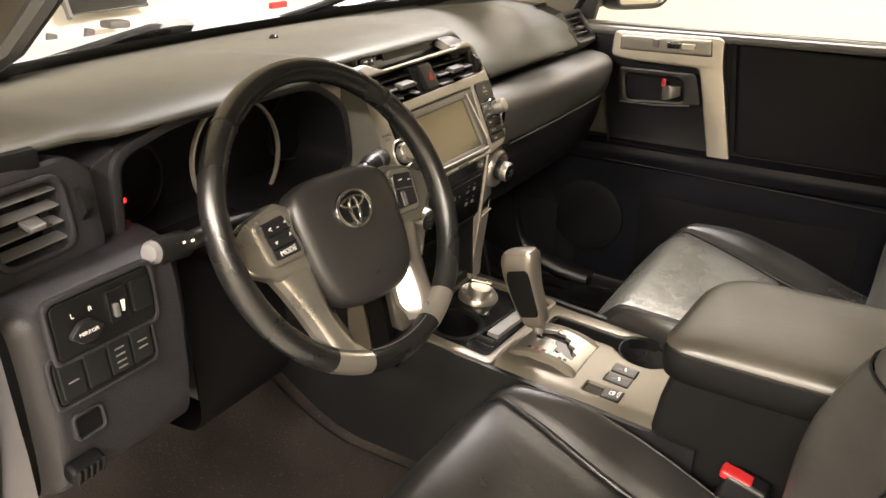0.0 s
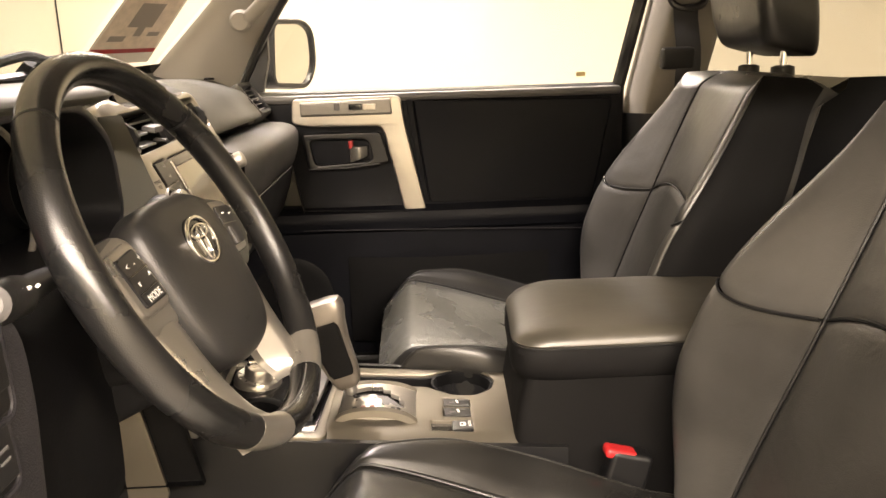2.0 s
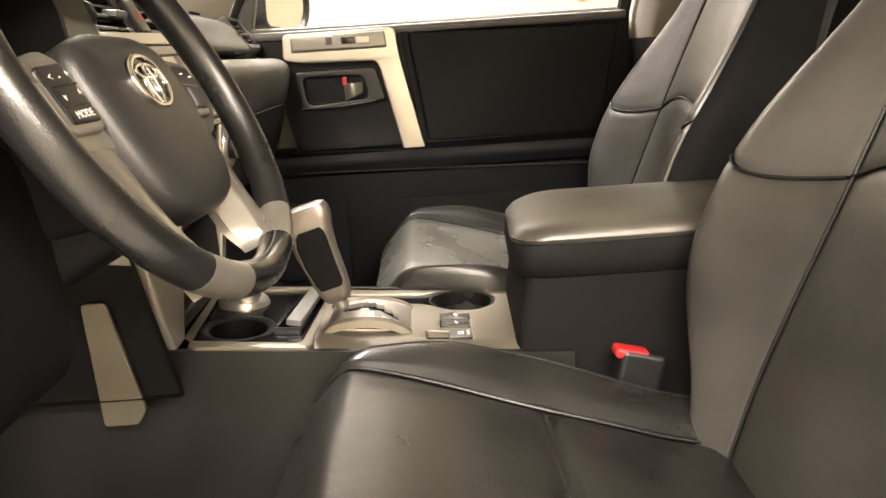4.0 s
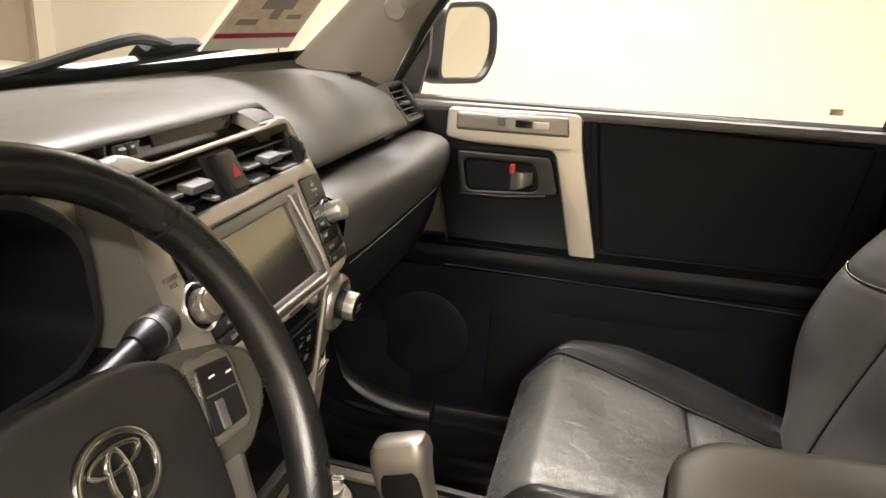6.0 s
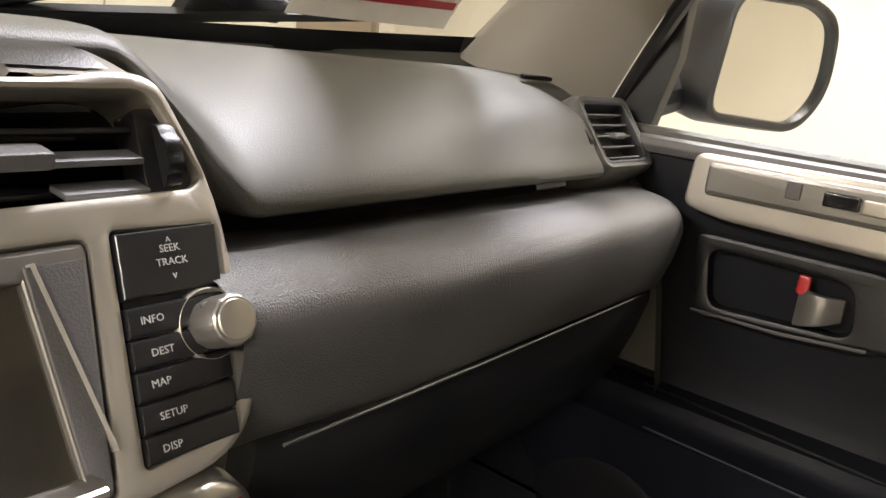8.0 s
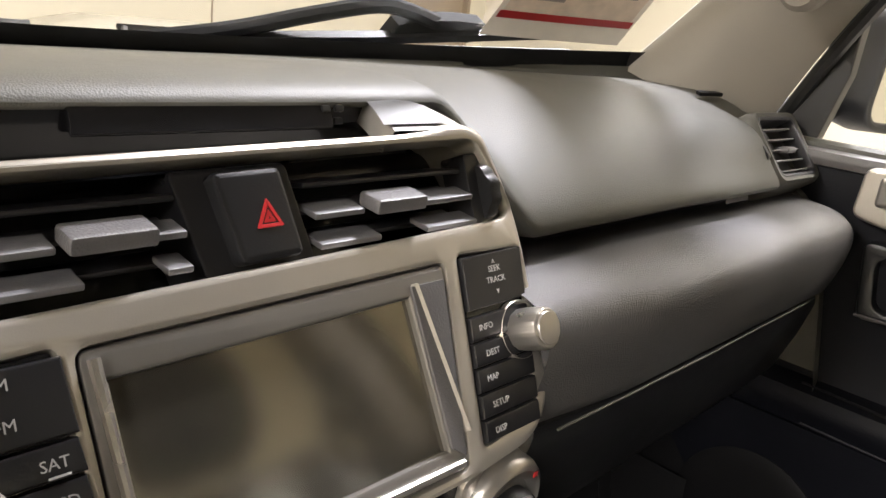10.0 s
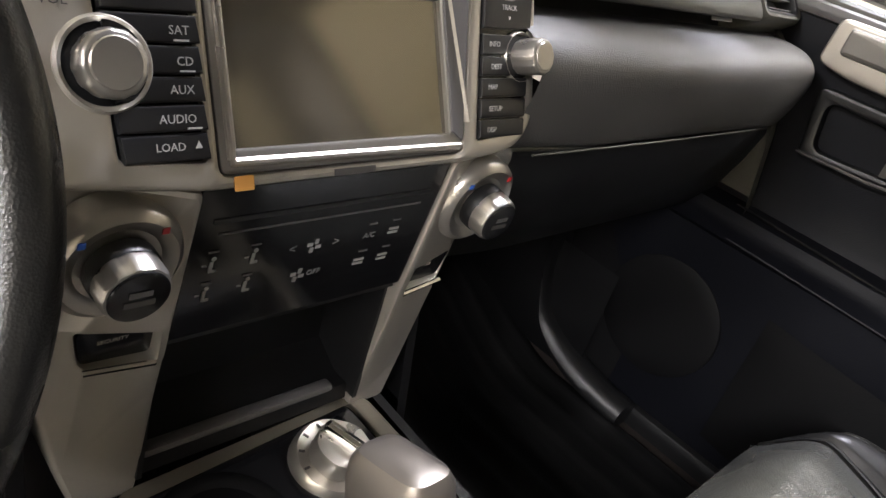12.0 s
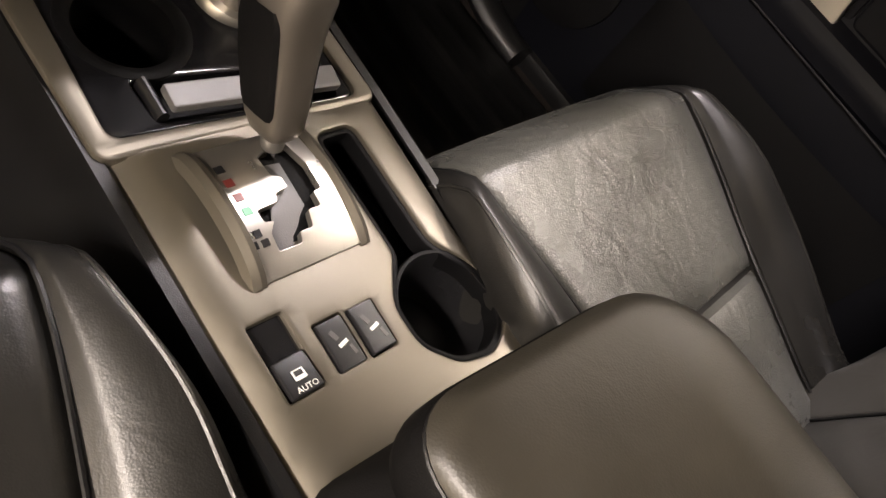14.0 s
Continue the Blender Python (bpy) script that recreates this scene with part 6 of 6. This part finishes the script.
ME = MW @ T(0.008, -0.002, 0.0052, 3)
eo = disc(0, 0, 0.030, 0.0245, 44)
em = part("emblem_dish", plate(eo, 0.004, ME, edge=0.001), PIANO, sw_, "black round emblem field")
part("emblem_ring", plate(eo, 0.003, ME @ T(0, 0, 0.0022), [grown(eo, -0.0042)], edge=0.0012), CHROME, em, "chrome oval ring")
e2 = disc(0, 0.0085, 0.0205, 0.008, 36)
part("emblem_oval", plate(e2, 0.003, ME @ T(0, 0, 0.002), [grown(e2, -0.0032)], edge=0.001), CHROME, em, "chrome plain oval")
e3 = disc(0, -0.003, 0.0085, 0.0185, 36)
part("emblem_oval", plate(e3, 0.003, ME @ T(0, 0, 0.0024), [grown(e3, -0.003)], edge=0.001), CHROME, em, "chrome plain oval")
for y, w in ((-0.070, 0.026), (-0.0755, 0.03), (-0.085, 0.010)):
    part("airbag_mark", bx(w, 0.003, 0.0006, MW @ T(0.009, y, 0.0027, 3), 0.0), DARK, sw_, "embossed unreadable mark")

col = thing("steering_column", (-0.39, 0.03, 1.1), "black steering column shroud with two stalks", "steering column")
part("shroud", loft([[MW @ Vector((x, y - 0.02, z)) for x, y in rounded([(-a, -a), (a, -a), (a * 0.95, a * 0.7), (-a * 0.95, a * 0.7)], a * 0.4, 4)] for a, z in ((0.07, -0.035), (0.07, -0.06), (0.058, -0.12), (0.056, -0.16))]), DEEP, col)
part("lower_shroud", loft([[MW @ Vector((x, y - 0.06, z)) for x, y in rounded([(-a, -a), (a, -a), (a, a * 0.7), (-a, a * 0.7)], a * 0.4, 4)] for a, z in ((0.045, -0.045), (0.05, -0.07), (0.05, -0.16))]), DEEP, col)
s1 = part("light_stalk", tube([(-0.45, 0.01, 1.172), (-0.52, -0.0, 1.182), (-0.585, -0.016, 1.191)], [0.008, 0.010, 0.011], 12), DARK, col, "black light stalk")
part("stalk_end", tube([(-0.585, -0.016, 1.191), (-0.59, -0.017, 1.192), (-0.625, -0.024, 1.199), (-0.636, -0.026, 1.201)], [0.012, 0.0145, 0.0145, 0.010], 18), DARK, s1, "black twist end")
part("end_cap", tube([(-0.6345, -0.0255, 1.2008), (-0.640, -0.027, 1.202)], [0.0125, 0.009], 18), SLAT, s1)
for k in range(3):
    part("stalk_mark", bx(0.003, 0.002, 0.002, T(-0.59 - 0.011 * k, -0.033, 1.199 + 0.002 * k, 25), 0.0), WHITE, s1)
s2 = part("wiper_stalk", tube([(-0.33, 0.0, 1.168), (-0.28, 0.003, 1.171), (-0.245, 0.007, 1.173)], [0.008, 0.0095, 0.0105], 12), DARK, col, "black wiper stalk")
part("stalk_end", tube([(-0.245, 0.007, 1.173), (-0.232, 0.008, 1.174), (-0.2, 0.012, 1.176), (-0.193, 0.013, 1.177)], [0.012, 0.0155, 0.0155, 0.011], 18), DARK, s2)
part("stalk_end", tube([(-0.222, 0.009, 1.1745), (-0.216, 0.0098, 1.175)], 0.0162, 18), GREYP, s2)
part("end_cap", tube([(-0.1945, 0.0128, 1.1768), (-0.189, 0.0135, 1.1775)], [0.013, 0.009], 18), GREYP, s2)

# ---- front seats ----
def bolster(a, inner, outer):
    """Distance from the seat's middle line: the seam lies at 0.5, the outer edge at 1."""
    return inner * a / 0.5 if a < 0.5 else inner + (outer - inner) * (a - 0.5) / 0.5


def seat_cushion(u, v):
    """Top of the cushion: u across (-1 to 1), v from the front edge (0) to the back (1)."""
    a = abs(u)
    x = math.copysign(bolster(a, 0.21 - 0.05 * ease(0.05, 0.6, v), 0.236 + 0.03 * ease(0, 0.4, v) - 0.03 * ease(0.5, 0.9, v)), u)
    t = max(0.0, (a - 0.5) / 0.5)
    bol = 0.028 * math.sin(math.pi * 0.68 * t) * ease(-0.05, 0.4, v) - 0.05 * ease(0.72, 1.0, t) ** 2
    y = -0.50 * v
    z = -0.015 - 0.125 * v + bol + 0.012 * math.sin(math.pi * min(1, v * 1.2)) - 0.075 * (1 - ease(0.0, 0.15, v)) ** 2.2
    z -= 0.006 * math.exp(-(((v - 0.56) / 0.02) ** 2)) * (a < 0.5)
    y += 0.02 * (1 - ease(0.0, 0.10, v)) * (1 - 0.6 * a**3) - 0.012 * (1 - ease(0.0, 0.02, v)) - 0.03 * a**4 * (1 - ease(0.0, 0.5, v))
    return Vector((x, y, z))


def seat_back(u, v):
    """Front of the backrest: v from its foot (0) to its top (1)."""
    a = abs(u)
    wide = 0.262 - 0.078 * ease(0.58, 1.0, v) ** 1.2 - 0.075 * (1 - ease(0, 0.46, v))
    seam = 0.125 - 0.02 * ease(0.1, 0.58, v) + 0.012 * ease(0.6, 1.0, v)
    t = max(0.0, (a - 0.5) / 0.5)
    x = math.copysign(seam * a / 0.5 if a < 0.5 else seam + (wide - seam) * math.sin(min(t / 0.72, 1) * math.pi / 2), u)
    high = 0.082 * (0.4 + 0.6 * ease(0.05, 0.45, v)) - 0.055 * ease(0.5, 0.98, v)
    bol = high * ease(-0.1, 0.45, t) - high * ease(-0.1, 0.45, 0) - (high + 0.082) * ease(0.48, 1.04, t)
    y = -0.495 - 0.225 * v + 0.018 * math.sin(math.pi * v) + bol - 0.035 * ease(0.92, 1.0, v) ** 2 * (1 - ease(0.55, 0.8, a)) + 0.006 * math.cos(min(a / 0.5, 1) * math.pi / 2)
    z = -0.16 + 0.587 * v - 0.010 * ease(0.55, 1.0, a) ** 2 * ease(0.75, 1.0, v) - 0.016 * ease(0.9, 1.0, a) * ease(0.84, 1.0, v) ** 2
    return Vector((x, y, z))


def panel_of(fn, u0, u1, v0, v1, nu, nv, rise=0.004, sink=0.006, o=Vector()):
    """A puffed panel of a surface whose border sinks into the seams; v0 and v1 may follow u."""
    def f(a, b):
        u = u0 + (u1 - u0) * a
        lo, hi = (v0(u) if callable(v0) else v0), (v1(u) if callable(v1) else v1)
        v = lo + (hi - lo) * b
        p = fn(u, v)
        e = 0.004
        du, dv = fn(min(u + e, 1), v) - fn(max(u - e, -1), v), fn(u, min(v + e, 1)) - fn(u, max(v - e, 0))
        nrm = du.cross(dv)
        nrm = nrm.normalized() if nrm.length > 1e-9 else Vector((0, 0, 1))
        out = nrm.z if fn is seat_cushion else (math.copysign(nrm.x, nrm.x * u) if abs(u) > 0.8 else nrm.y)
        if out < 0:
            nrm.negate()
        edge = min(min(a, 1 - a) * nu, min(b, 1 - b) * nv)
        h = -sink * max(0, 1 - edge / 1.0) + rise * min(1, edge / 5.0)
        return o + p + nrm * h

    return sheet(f, nu, nv)


def insert_cross(u):
    return 0.585 + 0.045 * (1 - (u / 0.5) ** 2)


def side_cross(u):
    t = (abs(u) - 0.5) / 0.26
    return 0.585 - 0.035 * math.sin(math.pi * t) * 0.6 + 0.015 * t


def build_seat(label, o, back_shift, centre):
    o = Vector(o)
    bo = o + Vector((0, back_shift, 0))
    th = thing("front_seat", (o.x, o.y - 0.3, 0.60), label, "car seat", "front seats")
    us = [-1 + 2 * k / 40 for k in range(41)]
    part("cushion_core", loft([[o + seat_cushion(u, v) - Vector((0, 0, 0.010)) for u in us] + [o + Vector((seat_cushion(u, v).x * 0.98, seat_cushion(u, v).y - 0.02 * (1 - v), -0.16)) for u in (1, 0.5, 0, -0.5, -1)] for v in [0.0, 0.03, 0.06, 0.1, 0.15, 0.25, 0.4, 0.6, 0.8, 1.0]]), LEATHER, th)
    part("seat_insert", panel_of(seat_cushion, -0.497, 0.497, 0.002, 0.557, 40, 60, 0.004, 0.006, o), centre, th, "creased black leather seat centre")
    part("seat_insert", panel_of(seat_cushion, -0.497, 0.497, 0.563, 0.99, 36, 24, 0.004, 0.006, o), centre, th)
    part("cushion_bolster", panel_of(seat_cushion, 0.503, 0.995, 0.002, 0.99, 22, 60, 0.004, 0.006, o), LEATHER, th)
    part("cushion_bolster", panel_of(seat_cushion, -0.995, -0.503, 0.002, 0.99, 22, 60, 0.004, 0.006, o), LEATHER, th)
    for u in (-0.5, 0.5):
        part("seam", tube([o + seat_cushion(u, 0.04 + 0.93 * k / 30) + Vector((0, 0, 0.0005)) for k in range(31)], 0.0022, 6), DARK, th)
    for u in (-0.86, 0.86):
        part("piping", tube([o + seat_cushion(u, 0.04 + 0.9 * k / 30) + Vector((math.copysign(0.003, u), 0, 0.0035)) for k in range(31)], 0.0022, 6), LEATHER, th)
    part("back_core", loft([[bo + seat_back(u, v) + Vector((-0.010 * u**3, -0.012, -0.006 * v)) for u in us] + [bo + Vector((seat_back(u, v).x * w, seat_back(0, v).y - d + 0.01 * ease(0.9, 1, v), seat_back(u, v).z - 0.015)) for u, d, w in ((1, 0.090, 0.98), (0.95, 0.104, 0.95), (0.7, 0.112, 1), (0, 0.115, 1), (-0.7, 0.112, 1), (-0.95, 0.104, 0.95), (-1, 0.090, 0.98))] for v in [k / 36 for k in range(37)]]), LEATHER, th)
    part("back_insert", panel_of(seat_back, -0.497, 0.497, 0.04, lambda u: insert_cross(u) - 0.003, 34, 34, 0.0022, 0.002, bo), BACKREST, th, "black leather backrest centre")
    part("back_insert", panel_of(seat_back, -0.497, 0.497, lambda u: insert_cross(u) + 0.003, 0.985, 34, 34, 0.0022, 0.002, bo), BACKREST, th, "black leather backrest centre")
    for s in (-1, 1):
        p, q = sorted((s * 0.503, s * 0.765))
        part("back_bolster", panel_of(seat_back, p, q, 0.03, lambda u: side_cross(u) - 0.003, 26, 40, 0.0022, 0.002, bo), BACKREST, th)
        part("back_bolster", panel_of(seat_back, p, q, lambda u: side_cross(u) + 0.003, 0.99, 26, 40, 0.0022, 0.002, bo), BACKREST, th)
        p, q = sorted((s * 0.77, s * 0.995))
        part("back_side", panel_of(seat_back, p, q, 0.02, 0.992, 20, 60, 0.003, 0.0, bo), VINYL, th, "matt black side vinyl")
        part("seam", tube([bo + seat_back(s * 0.5, 0.05 + 0.92 * k / 30) + Vector((0, 0.0005, 0)) for k in range(31)], 0.0022, 6), DARK, th)
        part("seam", tube([bo + seat_back(s * (0.51 + 0.25 * k / 14), side_cross(0.51 + 0.25 * k / 14)) + Vector((0, 0.0008, 0)) for k in range(15)], 0.0018, 6), DARK, th)
    part("seam", tube([bo + seat_back(-0.49 + 0.98 * k / 16, insert_cross(-0.49 + 0.98 * k / 16)) + Vector((0, 0.0008, 0)) for k in range(17)], 0.0018, 6), DARK, th)
    # headrest
    hy, hz = seat_back(0, 1).y - 0.04, seat_back(0, 1).z + 0.037
    rings = []
    for z, w, d, off in ((0.0, 0.09, 0.032, 0.004), (0.006, 0.106, 0.045, 0.006), (0.022, 0.115, 0.051, 0.010), (0.06, 0.122, 0.054, 0.018), (0.11, 0.125, 0.053, 0.026), (0.16, 0.120, 0.047, 0.027), (0.195, 0.104, 0.038, 0.021), (0.21, 0.075, 0.024, 0.014)):
        rings.append([bo + Vector((x, hy + y + off, hz + z - 0.25 * (d - y) * (1 - z / 0.21))) for x, y in rounded([(-w, -d), (w, -d), (w * 0.98, d), (-w * 0.98, d)], 0.026, 6)])
    hr = part("headrest", loft([list(r) for r in zip(*[smooth_path(c, 4) for c in zip(*rings)])]), LEATHER, th, "black leather headrest")
    for s in (-1, 1):
        part("post", tube([bo + Vector((s * 0.07, hy + 0.006, hz - 0.06)), bo + Vector((s * 0.07, hy + 0.006, hz + 0.02))], 0.0065, 12), CHROME, hr, "chrome headrest post")
        part("post_collar", tube([bo + Vector((s * 0.07, hy + 0.006, hz - 0.06)), bo + Vector((s * 0.07, hy + 0.006, hz - 0.034)), bo + Vector((s * 0.07, hy + 0.006, hz - 0.031))], [0.021, 0.02, 0.012], 16), DARK, hr)
    part("seat_base", bx(0.44, 0.46, 0.12, T(o.x, o.y - 0.27, o.z - 0.2), 0.02), DEEP, th)
    for s in (-1, 1):
        part("rail", bx(0.03, 0.5, 0.05, T(o.x + s * 0.17, o.y - 0.27, o.z - 0.26), 0.006), DEEP, th)
    return th


# Only this cushion centre gets the leather with light in its base colour.
build_seat("black leather passenger seat with a creased, worn cushion", PSEAT, 0.04, WORN_LIT)
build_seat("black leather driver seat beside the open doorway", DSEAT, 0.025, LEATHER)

for x, y, z in ((-0.166, -0.548, 0.810),):
    bk = thing("belt_buckle", (x, y, 0.7), "black seat belt buckle with a red release button", "buckle")
    part("case", bx(0.034, 0.058, 0.10, T(x, y, z - 0.045, 14, 0, 0), 0.008, 3), DARK, bk)
    part("release_button", bx(0.025, 0.044, 0.014, T(x - 0.002, y + 0.004, z + 0.001, 14, 0, 0), 0.005, 3), RED, bk, "red release button")
    part("stem", bx(0.02, 0.03, 0.1, T(x, y - 0.01, z - 0.12, 14), 0.005), DARK, bk)

# ---- floor mats and footwell ----
fm = thing("floor_mat", (0.44, 0.1, 0.575), "black ribbed rubber floor mat in the passenger footwell", "floor mat")
part("mat", sheet(lambda u, v: (0.20 + 0.50 * u, -0.25 + 0.62 * v, 0.580 + 0.18 * ease(0.118, 0.55, -0.25 + 0.62 * v) + 0.012 * ease(0.3, 0.2, 0.20 + 0.5 * u) + 0.004 * max(0, math.sin(60 * u))), 60, 24), RUBBER, fm)
fd = thing("floor_mat", (-0.42, 0.05, 0.575), "brown carpet floor mat with grit in the driver footwell", "floor mat")
part("mat", sheet(lambda u, v: (-0.68 + 0.50 * u, -0.30 + 0.66 * v, 0.580 + 0.18 * ease(0.118, 0.55, -0.30 + 0.66 * v) + 0.012 * ease(-0.3, -0.18, -0.68 + 0.5 * u)), 20, 24), CARPET, fd)
kick = thing("kick_panel", (0.72, 0.2, 0.6), "black moulded kick panel with a round bulge in the footwell", "trim", kind="structure")
# Kick panel colour is blackened for footwell shade.
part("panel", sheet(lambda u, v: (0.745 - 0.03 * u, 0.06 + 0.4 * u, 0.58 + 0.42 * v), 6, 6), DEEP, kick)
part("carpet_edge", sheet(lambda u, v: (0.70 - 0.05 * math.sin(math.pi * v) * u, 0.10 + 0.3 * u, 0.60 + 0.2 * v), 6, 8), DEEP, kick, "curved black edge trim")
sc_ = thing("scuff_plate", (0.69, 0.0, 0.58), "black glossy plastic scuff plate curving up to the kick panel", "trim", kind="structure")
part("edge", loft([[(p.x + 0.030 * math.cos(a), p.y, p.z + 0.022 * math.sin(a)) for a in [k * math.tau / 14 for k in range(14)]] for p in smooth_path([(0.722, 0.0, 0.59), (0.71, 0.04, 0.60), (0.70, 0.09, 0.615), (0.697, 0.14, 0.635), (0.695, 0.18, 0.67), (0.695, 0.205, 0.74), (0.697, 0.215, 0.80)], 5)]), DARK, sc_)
for x, w in ((-0.50, 0.07), (-0.33, 0.045)):
    pe = thing("pedal", (x, 0.28, 0.8), "black rubber-faced foot pedal", "pedal")
    part("pad", bx(w, 0.02, 0.08 if w > 0.05 else 0.14, T(x, 0.30, 0.78, -30), 0.008), DEEP, pe)
    part("lever", tube([(x, 0.31, 0.8), (x, 0.34, 0.95), (x, 0.36, 1.1)], 0.009, 8), DEEP, pe)

# ---- wipers and notice ----
def on_glass(x, s, lift):
    return ws(x, s) + Vector((0, 0.694, 0.72)) * lift


wp_ = thing("wiper", (0.2, 0.52, 1.3), "black windshield wiper arm and blade resting low on the glass", "wiper")
part("arm", tube(smooth_path([on_glass(0.10, 0.0, 0.008), on_glass(0.225, 0.026, 0.012), on_glass(0.31, 0.055, 0.016), on_glass(0.37, 0.076, 0.016), on_glass(0.405, 0.074, 0.014), on_glass(0.45, 0.056, 0.014)], 5), [0.009] * 26, 8), DEEP, wp_)
part("joint", loft([[on_glass(x, s, h) for s, h in ((c - 0.017, 0.008), (c + 0.017, 0.008), (c + 0.012, 0.026), (c - 0.012, 0.026))] for x, c in ((0.405, 0.038), (0.43, 0.048), (0.47, 0.05), (0.50, 0.047))]), DEEP, wp_)
part("blade", loft([[on_glass(x, s, h) for s, h in ((c - 0.006, 0.003), (c + 0.006, 0.003), (c + 0.004, 0.014), (c - 0.004, 0.014))] for x, c in ((0.10, 0.008), (0.25, 0.022), (0.42, 0.036), (0.55, 0.050), (0.662, 0.062))]), RUBBER, wp_)
wl_ = thing("wiper", (-0.4, 0.5, 1.3), "black windshield wiper resting low on the driver side", "wiper")
part("arm", tube(smooth_path([on_glass(-0.46, -0.002, 0.008), on_glass(-0.32, 0.014, 0.012), on_glass(-0.24, 0.028, 0.014), on_glass(-0.19, 0.036, 0.014), on_glass(-0.15, 0.03, 0.014)], 5), 0.009, 8), DEEP, wl_)
part("joint", loft([[on_glass(x, s, h) for s, h in ((c - 0.014, 0.008), (c + 0.014, 0.008), (c + 0.010, 0.026), (c - 0.010, 0.026))] for x, c in ((-0.20, 0.024), (-0.17, 0.03), (-0.13, 0.03), (-0.09, 0.024))]), GREYP, wl_)
part("blade", loft([[on_glass(x, s, h) for s, h in ((c - 0.006, 0.003), (c + 0.006, 0.003), (c + 0.004, 0.014), (c - 0.004, 0.014))] for x, c in ((-0.52, 0.004), (-0.3, 0.012), (-0.15, 0.02), (0.05, 0.018))]), RUBBER, wl_)

notice = thing("window_notice", (0.5, 0.3, 1.35), "tan printed notice sheet with red bars taped inside the windshield", "paper")


def sheet_pt(a, b):
    """a across, b from the lower edge up, on the inner face of the glass."""
    x = (0.487 + 0.163 * a) + (-0.032 - 0.016 * a) * (b / 0.25)
    s = 0.083 - 0.011 * a + b
    return ws(x, s) - Vector((0, 0.694, 0.72)) * 0.006


def on_sheet(a0, a1, b0, b1, lift=0.0006):
    return loft([[sheet_pt(a, b) - Vector((0, 0.694, 0.72)) * lift for a in (a0, (a0 + a1) / 2, a1)] for b in [b0 + (b1 - b0) * k / 6 for k in range(7)]], False)


part("sheet", on_sheet(-0.02, 1.02, -0.02, 0.46, 0.0), PAPER, notice)
part("tan_field", on_sheet(0.02, 0.98, 0.015, 0.44, 0.0006), PINK, notice, "tan printed field paled for backlight")
for b, h in ((0.012, 0.012), (0.19, 0.003), (0.235, 0.003), (0.30, 0.003)):
    part("red_bar", on_sheet(0.0, 1.0, b, b + h, 0.0012), RED, notice, "red printed bar")
for a0, a1, b0, b1 in ((0.15, 0.4, 0.045, 0.06), (0.32, 0.72, 0.085, 0.15), (0.5, 0.62, 0.06, 0.1), (0.72, 0.9, 0.06, 0.072), (0.3, 0.6, 0.205, 0.212), (0.3, 0.7, 0.218, 0.224), (0.2, 0.6, 0.25, 0.257), (0.2, 0.64, 0.265, 0.272), (0.2, 0.58, 0.28, 0.286)):
    part("text_bar", on_sheet(a0, a1, b0, b1, 0.0012), FAINT, notice, "grey unreadable print")
part("red_bar", on_sheet(0.72, 0.9, 0.25, 0.285, 0.0012), RED, notice)
